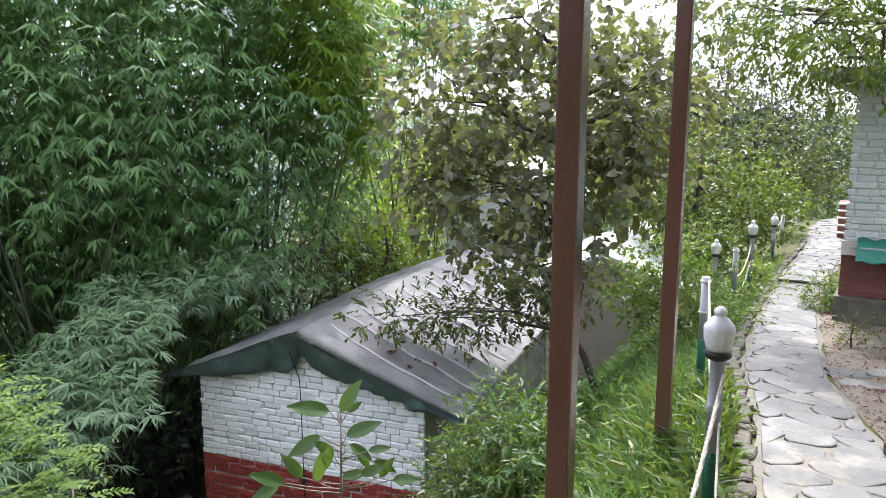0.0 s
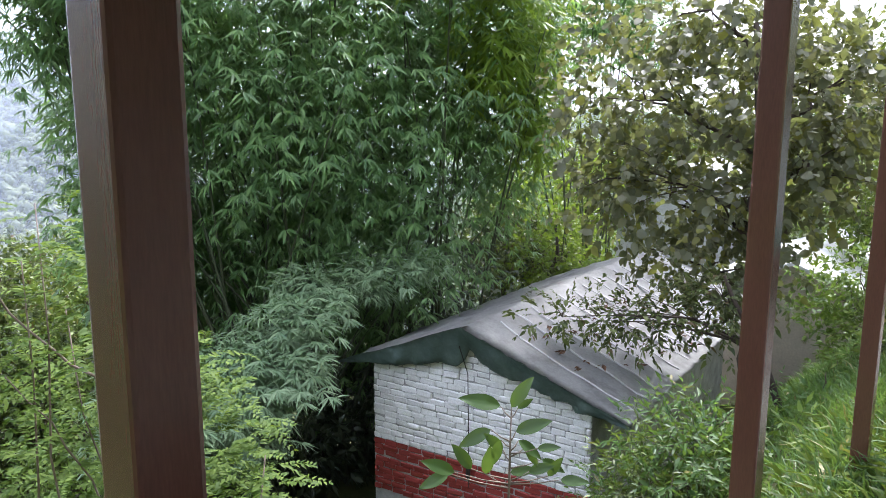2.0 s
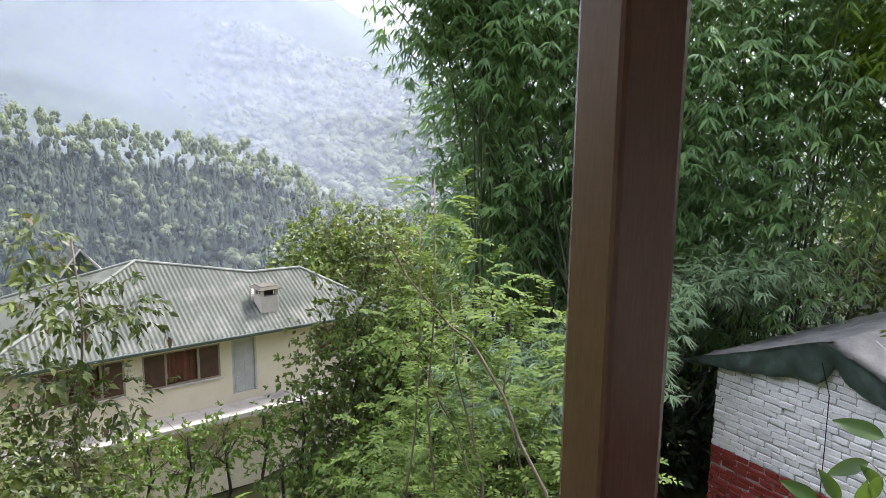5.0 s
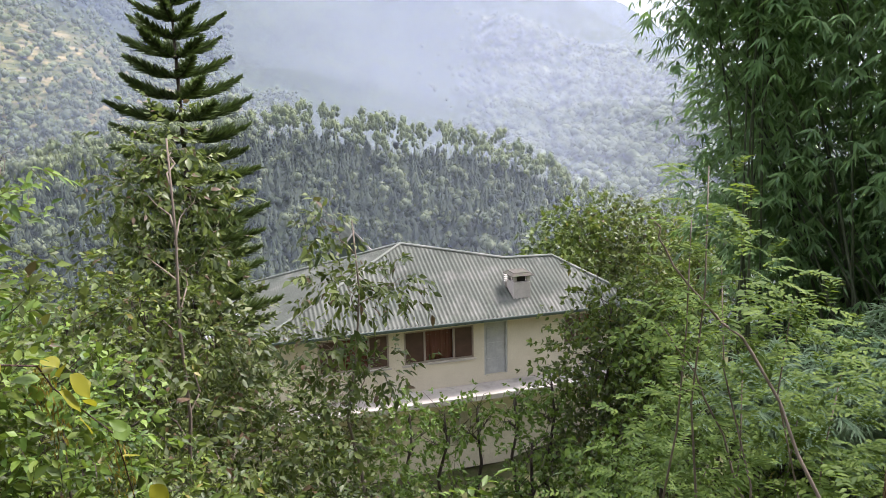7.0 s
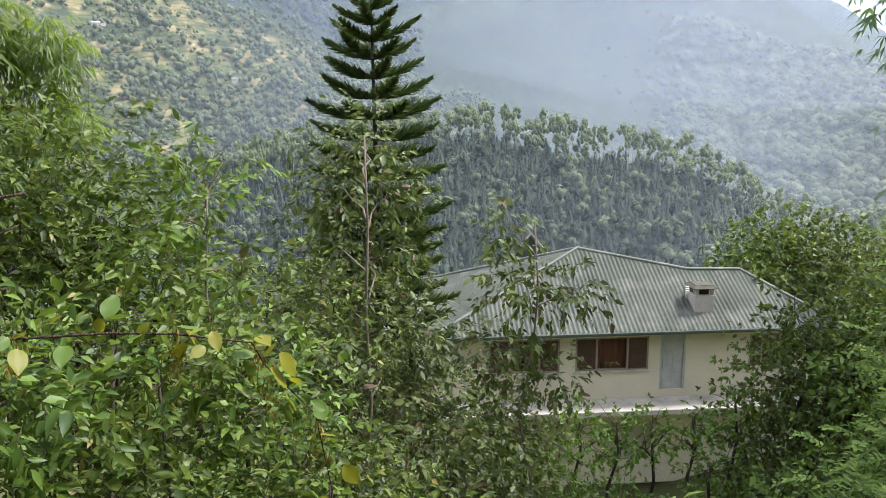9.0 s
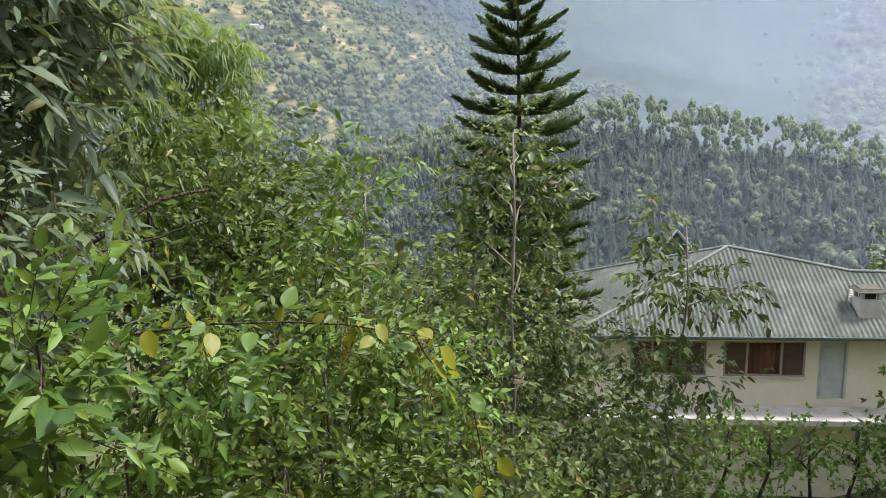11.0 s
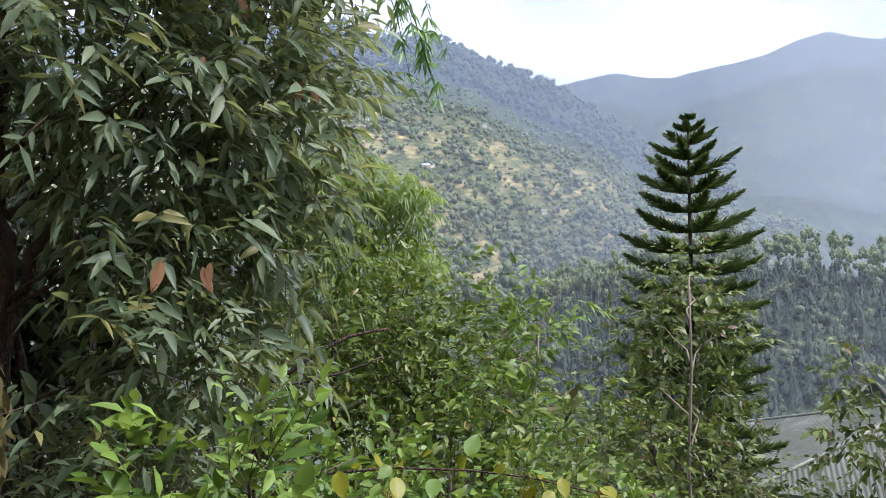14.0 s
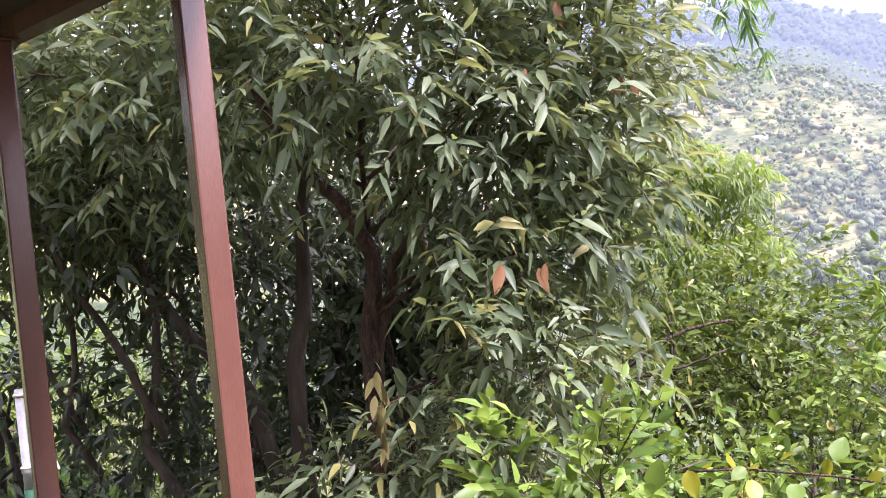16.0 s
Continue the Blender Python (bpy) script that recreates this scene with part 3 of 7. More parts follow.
def ground_material():
    m, n, l, b = material("ground_cover", 0.95, 0, 0.2)
    geo = n.new("ShaderNodeNewGeometry")
    tex = lambda s: noise_node(m, s, 6.0, 0.62)
    close = ramp(m, tex(3.0), (0.30, (0.045, 0.060, 0.018)), (0.5, (0.075, 0.085, 0.030)), (0.70, (0.085, 0.070, 0.040)))
    woods = ramp(m, tex(0.035), (0.38, (0.040, 0.056, 0.026)), (0.50, (0.095, 0.105, 0.045)), (0.58, (0.190, 0.165, 0.080)), (0.70, (0.33, 0.28, 0.150)))
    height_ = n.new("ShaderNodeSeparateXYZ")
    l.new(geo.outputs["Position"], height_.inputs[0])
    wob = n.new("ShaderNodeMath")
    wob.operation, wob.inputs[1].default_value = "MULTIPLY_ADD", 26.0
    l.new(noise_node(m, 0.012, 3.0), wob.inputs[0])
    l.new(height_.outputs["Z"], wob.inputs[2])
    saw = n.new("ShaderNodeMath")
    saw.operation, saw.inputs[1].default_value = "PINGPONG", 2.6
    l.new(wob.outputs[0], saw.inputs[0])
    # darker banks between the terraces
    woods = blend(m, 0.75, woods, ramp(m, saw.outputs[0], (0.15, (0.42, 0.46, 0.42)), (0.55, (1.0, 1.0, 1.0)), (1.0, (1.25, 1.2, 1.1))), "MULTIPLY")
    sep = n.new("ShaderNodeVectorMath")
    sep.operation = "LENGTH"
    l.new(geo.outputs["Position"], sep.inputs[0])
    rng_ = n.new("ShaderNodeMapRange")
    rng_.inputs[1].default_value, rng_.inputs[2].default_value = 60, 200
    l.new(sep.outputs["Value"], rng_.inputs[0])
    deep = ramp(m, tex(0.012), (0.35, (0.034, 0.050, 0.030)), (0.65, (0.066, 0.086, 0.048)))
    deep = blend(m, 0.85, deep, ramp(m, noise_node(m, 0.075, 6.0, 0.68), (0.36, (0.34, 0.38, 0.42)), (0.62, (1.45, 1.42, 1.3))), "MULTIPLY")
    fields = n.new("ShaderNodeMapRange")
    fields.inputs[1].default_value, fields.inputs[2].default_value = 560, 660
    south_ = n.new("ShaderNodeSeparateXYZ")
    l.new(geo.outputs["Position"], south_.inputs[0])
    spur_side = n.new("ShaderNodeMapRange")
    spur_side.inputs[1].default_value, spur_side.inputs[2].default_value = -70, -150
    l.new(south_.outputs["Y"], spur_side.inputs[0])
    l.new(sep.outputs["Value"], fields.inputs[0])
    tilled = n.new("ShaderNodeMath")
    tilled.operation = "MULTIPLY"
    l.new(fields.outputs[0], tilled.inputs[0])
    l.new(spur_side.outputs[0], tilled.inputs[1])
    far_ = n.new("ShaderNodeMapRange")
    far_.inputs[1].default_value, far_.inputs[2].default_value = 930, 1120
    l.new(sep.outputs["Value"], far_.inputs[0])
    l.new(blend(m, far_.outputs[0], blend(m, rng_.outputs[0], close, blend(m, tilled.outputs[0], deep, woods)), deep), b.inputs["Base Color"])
    canopy = n.new("ShaderNodeMix")
    l.new(far_.outputs[0], canopy.inputs[0])
    l.new(noise_node(m, 14.0, 5.0), canopy.inputs[2])
    lumps = n.new("ShaderNodeMath")
    lumps.operation, lumps.inputs[1].default_value = "MULTIPLY", 260.0
    l.new(noise_node(m, 0.055, 4.0, 0.6), lumps.inputs[0])
    l.new(lumps.outputs[0], canopy.inputs[3])
    bump(m, canopy.outputs[0], 0.6, 0.04)
    return m


M_GROUND = ground_material()


def build_ground():
    az = sorted(set(list(np.arange(-20, 190, 1.0)) + list(np.arange(190, 340, 3.0))))
    rad = [0.0] + list(np.arange(0.5, 12, 0.28)) + list(np.geomspace(12, 60, 50)) + list(np.geomspace(62, 600, 66)) + list(np.geomspace(608, 4600, 84))
    verts, faces = [], []
    for a in az:
        for r in rad:
            x, y = -math.sin(radians(a)) * r, math.cos(radians(a)) * r
            verts.append((x, y, ground_z(x, y)))
    n = len(rad)
    for i in range(len(az)):
        j = (i + 1) % len(az)
        for k in range(n - 1):
            faces.append((i * n + k, i * n + k + 1, j * n + k + 1, j * n + k))
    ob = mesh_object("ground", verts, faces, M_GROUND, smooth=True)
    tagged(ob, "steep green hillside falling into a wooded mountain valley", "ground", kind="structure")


build_ground()

# ---- flagstone path ----


def build_path():
    bm = bmesh.new()
    ys = np.arange(2.3, 27, 0.25)
    rows = []
    for y in ys:
        c, h = path_x(y), path_half(y) + 0.04
        w = 0.03 * math.sin(y * 5.1)
        rows.append([bm.verts.new((c + s * h + w, y, path_z(y) + dz)) for s, dz in ((-1.0, -0.12), (-1.0, 0.012), (0, 0.022), (1.0, 0.012), (1.0, -0.12))])
    for a, b in zip(rows, rows[1:]):
        for i in range(4):
            bm.faces.new((a[i], a[i + 1], b[i + 1], b[i]))
    road = part("path", bm, M_CEMENT)
    tagged(road, "winding footpath bed of weathered cement between planted edges", "path", kind="structure")
    return road


PATH = build_path()


def slab(poly, z, thick=0.03, inset=0.012, rise=0.008):
    """A low stone from a polygon in plan: sides, a worn edge and a top."""
    n = len(poly)
    c = sum((Vector((p[0], p[1], 0)) for p in poly), Vector()) / n
    bm = bmesh.new()
    low = [bm.verts.new((p[0], p[1], z)) for p in poly]
    mid = [bm.verts.new((p[0], p[1], z + thick)) for p in poly]
    top = []
    for p in poly:
        v = Vector((p[0], p[1], 0))
        v = v + (c - v).normalized() * inset
        top.append(bm.verts.new((v.x, v.y, z + thick + rise)))
    for a, b in ((low, mid), (mid, top)):
        for i in range(n):
            bm.faces.new((a[i], a[(i + 1) % n], b[(i + 1) % n], b[i]))
    bm.faces.new(top)
    return bm


def ragged(x0, x1, y0, y1, r, j=0.03):
    """An uneven stone outline inside a rectangle."""
    pts = []
    for (ax, ay), (bx, by) in (((x0, y0), (x1, y0)), ((x1, y0), (x1, y1)), ((x1, y1), (x0, y1)), ((x0, y1), (x0, y0))):
        for t in (0.12, 0.5, 0.88):
            pts.append((ax + (bx - ax) * t + r.uniform(-j, j) * 0.6, ay + (by - ay) * t + r.uniform(-j, j) * 0.6))
    return pts


def stone_outline(cell, r, joint):
    """A cell drawn in by the joint, with its corners rounded off."""
    n = len(cell)
    c = sum(cell, Vector((0, 0))) / n
    out = []
    for i in range(n):
        p, q, o = cell[i], cell[(i + 1) % n], cell[i - 1]
        for w, e in ((o, 0.30), (q, 0.30)):
            v = p.lerp(w, min(e, 0.06 / max(0.02, (w - p).length)))
            k = max(0.3, 1 - (joint + r.uniform(0, 0.008)) / max(0.03, (v - c).length))
            out.append(tuple(c + (v - c) * k))
    return out


def build_flagstones():
    """Irregular flags: cells round scattered seeds, wider than long, with cement between."""
    r = random.Random(5)
    seeds, y, i = [], 2.3, 0
    while y < 25.5:
        h = path_half(y)
        dy = 0.225 if y < 14 else 0.36
        for k in range(-1, 3):
            u = (k + 0.5 * (i % 2)) * 0.40 - 0.15
            if -h - 0.1 < u < h + 0.1:
                seeds.append(Vector((u + r.uniform(-0.13, 0.13), y + r.uniform(-0.085, 0.085))))
        y += dy
        i += 1
    for s in seeds:
        h = path_half(s.y)
        cell = [Vector((-h, s.y - 0.6)), Vector((h, s.y - 0.6)), Vector((h, s.y + 0.6)), Vector((-h, s.y + 0.6))]
        for o in seeds:
            if o is s or abs(o.y - s.y) > 1.1:
                continue
            m_, d = (s + o) / 2, o - s
            d = Vector((d.x, d.y * 1.6))
            kept = []
            for p, q in zip(cell, cell[1:] + cell[:1]):
                a, b = (p - m_).dot(d), (q - m_).dot(d)
                if a <= 0:
                    kept.append(p)
                if (a < 0) != (b < 0):
                    kept.append(p.lerp(q, a / (a - b)))
            cell = kept
            if len(cell) < 3:
                break
        if len(cell) < 3:
            continue
        ring = [(path_x(q[1]) + q[0], q[1]) for q in stone_outline(cell, r, 0.014)]
        if max(p[1] for p in ring) - min(p[1] for p in ring) > 0.05:
            part("flagstone", slab(ring, path_z(s.y) - 0.004 + r.uniform(-0.003, 0.005), 0.03, 0.009, 0.005), M_STONE, PATH)
    # the spur of stones towards the bungalow
    for x, y, w, d in ((0.18, 7.35, 0.34, 0.24), (0.50, 7.50, 0.30, 0.26), (0.80, 7.62, 0.30, 0.24), (0.30, 7.00, 0.34, 0.20)):
        part("flagstone", slab(ragged(x - w / 2, x + w / 2, y - d / 2, y + d / 2, r, 0.05), path_z(y) - 0.005), M_STONE, PATH)


def build_kerb():
    kerb = thing("path_edging", "low mossy kerb stones along the planted path edge", "kerb", kind="structure")
    r = random.Random(9)
    y = 3.0
    while y < 20:
        step = r.uniform(0.12, 0.26)
        x = path_x(y) - path_half(y) - 0.10 + r.uniform(-0.02, 0.02)
        z = path_z(y)
        part("kerb_stone", slab(ragged(x - 0.045, x + 0.045, y + 0.01, y + step - 0.01, r, 0.03), z - 0.10, 0.105 + r.uniform(0, 0.03), 0.015, 0.012), M_KERB, kerb)
        y += step
    for i in range(9):      # upright edging tiles of the flower bed
        y = 5.2 + i * 0.20
        x = 0.40 + 0.07 * i * 0.55
        z = path_z(y)
        part("kerb_stone", slab(ragged(x - 0.03, x + 0.03, y + 0.008, y + 0.185, r, 0.012), z - 0.08, 0.16 + r.uniform(-0.02, 0.03), 0.010, 0.01), M_KERB, kerb)
    for y, w in ((13.3, 0.62),):
        part("step", box(path_x(y) - w / 2, y, path_z(y) - 0.05, path_x(y) + w / 2, y + 0.18, path_z(y) + 0.085, 0.015), M_STONE, kerb)


def build_yard():
    bm = bmesh.new()
    r = random.Random(3)
    g = {}
    for i in range(22):
        for j in range(26):
            x, y = 0.0 + i * 0.16, 4.6 + j * 0.26
            x += path_x(y) + path_half(y) + 0.05
            g[i, j] = bm.verts.new((x, y, path_z(y) + 0.012 + r.uniform(-0.008, 0.010)))
    for i in range(21):
        for j in range(25):
            bm.faces.new((g[i, j], g[i + 1, j], g[i + 1, j + 1], g[i, j + 1]))
    tagged(part("yard", bm, M_SOIL, smooth=True), "bare trodden earth yard strewn with dry leaves", "yard", kind="structure")


build_kerb()
build_yard()


# ---- veranda: posts, roof, floor, wall behind ----
POST_X, POST_W = -0.918, 0.10


def build_veranda():
    for x, y in ((POST_X, 0.395), (POST_X, 2.89), (POST_X, 5.108), (POST_X, -3.37), (-0.43, -4.62)):
        foot = min(ground_z(x - 0.05, y + 0.05), 0.72) - 0.15
        p = thing("veranda_post", "square brown-painted steel veranda post", "post", Matrix.Translation((x - POST_W / 2, y + POST_W / 2, foot)), "veranda posts")
        h = 3.58 - foot
        part("tube", box(-POST_W / 2, -POST_W / 2, 0, POST_W / 2, POST_W / 2, h, 0.009), M_POST, p)
        part("base_plate", box(-0.09, -0.09, 0.13, 0.09, 0.09, 0.142, 0.002), M_POST, p)
        part("cap_plate", box(-0.08, -0.08, h - 0.012, 0.08, 0.08, h - 0.001, 0.002), M_POST, p)
        for sx in (-1, 1):
            for sy in (-1, 1):
                part("bolt", lathe([(0.009, 0.142), (0.009, 0.156), (0.005, 0.16)], 6), M_POST, p).location = (sx * 0.072, sy * 0.072, 0)
    # roof with an edge beam that turns at the south end, boards below
    roof = thing("veranda_roof", "dark boarded veranda ceiling with a steel edge beam", "roof", kind="structure")
    edge = [(POST_X - POST_W, 5.4), (POST_X - POST_W, -3.32), (-0.53, -4.72), (-0.38, -5.5)]

    def plate(name, out, z0, z1, mat):
        bm = bmesh.new()
        ring = [(x - out, y) for x, y in edge] + [(1.7, -5.5), (1.7, 5.4)]
        lo = [bm.verts.new((x, y, z0)) for x, y in ring]
        hi = [bm.verts.new((x, y, z1)) for x, y in ring]
        bm.faces.new(list(lo))
        bm.faces.new(list(reversed(hi)))
        for i in range(len(ring)):
            bm.faces.new((lo[i], lo[(i + 1) % len(ring)], hi[(i + 1) % len(ring)], hi[i]))
        bmesh.ops.recalc_face_normals(bm, faces=bm.faces)
        part(name, bm, mat, roof)

    plate("ceiling", 0.0, 3.68, 3.715, M_CEILING)
    plate("roof_sheet", 0.06, 3.72, 3.76, M_ROOF)
    for (xa, ya), (xb, yb) in zip(edge, edge[1:]):
        d = Vector((xb - xa, yb - ya, 0)).normalized()
        n = Vector((-d.y, d.x, 0)) * 0.09
        bm = bmesh.new()
        c = [bm.verts.new(Vector((px, py, z)) + o) for z in (3.582, 3.677) for px, py, o in ((xa, ya, Vector()), (xb, yb, Vector()), (xb, yb, n), (xa, ya, n))]
        for f in ((0, 1, 2, 3), (7, 6, 5, 4), (0, 4, 5, 1), (1, 5, 6, 2), (2, 6, 7, 3), (3, 7, 4, 0)):
            bm.faces.new([c[k] for k in f])
        bmesh.ops.recalc_face_normals(bm, faces=bm.faces)
        part("beam", bm, M_POST, roof)
    for i in range(11):
        y = -5.0 + i * 0.95
        part("joist", box(-0.45 if y < -3.4 else POST_X, y, 3.61, 1.65, y + 0.05, 3.677, 0.003), M_CEILING, roof)
    tagged(part("floor", box(POST_X - 0.02, -4.2, 0.45, 1.7, 2.2, 0.75, 0.01), M_FLOOR), "red oxide veranda floor slab", "floor", kind="structure")
    # out-of-view wall added to keep eastern light off posts and ceiling
    tagged(part("wall_east", box(1.5, -4.2, 0.4, 1.7, 4.2, 3.60), M_LEMON), "unseen pale wall added behind the veranda to block eastern light", "wall", kind="structure")


build_veranda()


# ---- lamps and rope fence by the path ----


def bollard_lamp(x, y, z, tilt=0.0):
    t = thing("bollard_lamp", "white urn-shaped lamp on a grey pipe with green foot", "garden lamp", Matrix.Translation((x, y, z)) @ Matrix.Rotation(radians(tilt), 4, "Y"), "path lamps")
    part("green_foot", lathe([(0.036, -0.15), (0.036, 0.26), (0.034, 0.262)], 14), M_GREEN, t, "dark green painted pipe foot", smooth=True)
    part("pole", lathe([(0.034, 0.255), (0.034, 0.46), (0.039, 0.465), (0.039, 0.50), (0.034, 0.505), (0.034, 0.70), (0.036, 0.71), (0.036, 0.735)], 14), M_PVC, t, smooth=True)
    part("socket", lathe([(0.030, 0.72), (0.055, 0.735), (0.062, 0.745), (0.060, 0.765), (0.048, 0.77)], 18), M_BLACK, t, "black lamp socket", smooth=True)
    part("globe", lathe([(0.048, 0.765), (0.058, 0.785), (0.070, 0.83), (0.073, 0.875), (0.069, 0.893), (0.058, 0.905), (0.050, 0.915), (0.036, 0.930), (0.026, 0.937), (0.026, 0.945), (0.031, 0.952), (0.031, 0.963), (0.022, 0.975), (0.010, 0.983), (0.002, 0.986)], 20), M_OPAL, t, "opal white urn globe", smooth=True)
    return t


def fence_pipe(x, y, z, h=0.80, foot=0.28, lean=0.0):
    t = thing("fence_pipe", "grey painted pipe post with green foot in the planting", "fence post", Matrix.Translation((x, y, z)) @ Matrix.Rotation(radians(lean), 4, "Y"), "rope fence pipes")
    part("green_foot", lathe([(0.037, -0.2), (0.037, foot), (0.035, foot + 0.002)], 14), M_GREEN, t, "green painted pipe foot", smooth=True)
    part("pipe", lathe([(0.035, foot - 0.01), (0.035, h * 0.6), (0.041, h * 0.6 + 0.005), (0.041, h * 0.6 + 0.05), (0.035, h * 0.6 + 0.055), (0.035, h), (0.028, h), (0.028, h - 0.05)], 14), M_PVC, t, smooth=True)
    for zz in (h * 0.62, h - 0.05):
        part("knot", lathe([(0.040, zz), (0.047, zz + 0.008), (0.047, zz + 0.016), (0.040, zz + 0.024)], 10), M_ROPE, t, "rope hitch", smooth=True)
    return t


def rope(a, b, sag, radius=0.009):
    a, b = Vector(a), Vector(b)
    t = thing("rope", "twisted pale cotton rope slung between the posts", "rope", Matrix.Translation(a), "fence ropes")
    n = 26
    length = (b - a).length
    for s in range(3):          # three strands
        pts = []
        for i in range(n * 3 + 1):
            u = i / (n * 3)
            ph = u * length / 0.05 * 2 * math.pi / 1.4 + s * 2.094
            c = (b - a) * u + Vector((0, 0, -sag * 4 * u * (1 - u)))
            pts.append(c + Vector((math.cos(ph) * radius * 0.55, 0, math.sin(ph) * radius * 0.55)))
        part("strand", tube(pts, [radius * 0.62] * len(pts), 5), M_ROPE, t, smooth=True)
    return t


LAMPS = [(3.72, 7.05), (11.5, 7.65), (12.2, 5.3), (15.8, 3.95), (22.5, 2.6)]
lamp_tops = []
for d, az in LAMPS:
    v = toward(az, 0, d)
    z = 2.3 - d * {3.72: 0.2330, 11.5: 0.148, 12.2: 0.1224, 15.8: 0.1128, 22.5: 0.1013}[d] - 0.986
    bollard_lamp(v.x, v.y, z)
    lamp_tops.append(Vector((v.x, v.y, z)))
PIPES = [(6.7, 8.2, 0.197, 0.83), (10.5, 6.3, 0.158, 0.8), (18.5, 3.45, 0.1140, 0.85)]
pipe_tops = []
for d, az, tn, h in PIPES:
    v = toward(az, 0, d)
    z = 2.3 - d * tn - h
    fence_pipe(v.x, v.y, z, h)
    pipe_tops.append(Vector((v.x, v.y, z + h)))
rope(lamp_tops[0] + Vector((0.035, -0.03, 0.66)), Vector((-0.36, 1.4, 0.85)), 0.10, 0.011)
rope(lamp_tops[0] + Vector((0.03, -0.03, 0.42)), Vector((-0.16, 1.6, 0.45)), 0.05, 0.007)
rope(pipe_tops[0] + Vector((0.03, -0.02, -0.03)), lamp_tops[0] + Vector((0.0, 0.04, 0.66)), 0.18)
rope(pipe_tops[0] + Vector((0.03, 0.02, -0.25)), lamp_tops[0] + Vector((0.0, 0.04, 0.40)), 0.12, 0.007)
rope(pipe_tops[1] + Vector((0, 0, -0.35)), lamp_tops[2] + Vector((0, 0, 0.66)), 0.18)
rope(pipe_tops[1] + Vector((0, 0, -0.55)), lamp_tops[2] + Vector((0, 0, 0.40)), 0.20)
rope(pipe_tops[2] + Vector((0, 0, -0.05)), lamp_tops[3] + Vector((0, 0, 0.70)), 0.05)
rope(pipe_tops[2] + Vector((0, 0, -0.10)), lamp_tops[4] + Vector((0, 0, 0.70)), 0.10)
rope(pipe_tops[2] + Vector((0, 0, -0.45)), lamp_tops[4] + Vector((0, 0, 0.45)), 0.15)
_v = Vector((-0.61, -6.22, 0))
fence_pipe(_v.x, _v.y - 0.2, ground_z(_v.x, _v.y), 1.72 - ground_z(_v.x, _v.y), 0.75)
rope(Vector((_v.x - 0.02, _v.y - 0.16, 2.1)), Vector((_v.x - 0.14, _v.y + 0.15, 1.2)), 0.12)


# ---- bungalow beside the path ----


def brick_mesh(l, d, h, r):
    bm = box(0, 0, 0, l, d, h, 0)
    for v in bm.verts:
        v.co += Vector((r.uniform(-0.009, 0.009), r.uniform(-0.014, 0.004), r.uniform(-0.008, 0.008)))
    bmesh.ops.bevel(bm, geom=list(bm.edges), offset=0.011, segments=1, affect="EDGES")
    me = bpy.data.meshes.new("brick")
    bm.to_mesh(me)
    bm.free()
    return me


def lay_bricks(parent, mats, x0, x1, z0, z1, front, length, course, seed, outline=None, limit=300):
    """Courses of bricks on the face y = front of parent, facing -y, x0 to x1, z0 to z1. mats(z): the material. outline(x): the wall's top there."""
    r = random.Random(seed)
    kinds = {}
    count, z, row = 0, z1 - course, 0
    while z > z0 - 1e-6:
        x = x0 - r.uniform(0.1, 0.9) * length
        sway = r.uniform(-0.004, 0.004)
        while x < x1 - 0.02:
            size = length * r.choice((0.78, 0.86, 0.92, 1.0, 1.08))
            a, b = max(x, x0), min(x + size - 0.010, x1)
            if b - a > 0.04 and (outline is None or z + course < outline((a + b) / 2) + 0.02):
                mat = mats(z + course / 2)
                key = (round(b - a, 2), mat.name, r.randint(0, 3))
                if key not in kinds:
                    kinds[key] = brick_mesh(key[0], 0.035, course - 0.010, r)
                    kinds[key].materials.append(mat)
                ob = new("brick", kinds[key])
                ob.parent = parent
                ob.location = (a, front - 0.018 + r.uniform(-0.012, 0.006), z + sway + r.uniform(-0.004, 0.004))
                ob.rotation_euler = (r.uniform(-0.05, 0.05), r.uniform(-0.03, 0.03), r.uniform(-0.03, 0.03))
                count += 1
            x += size
        z -= course
        row += 1
    return count


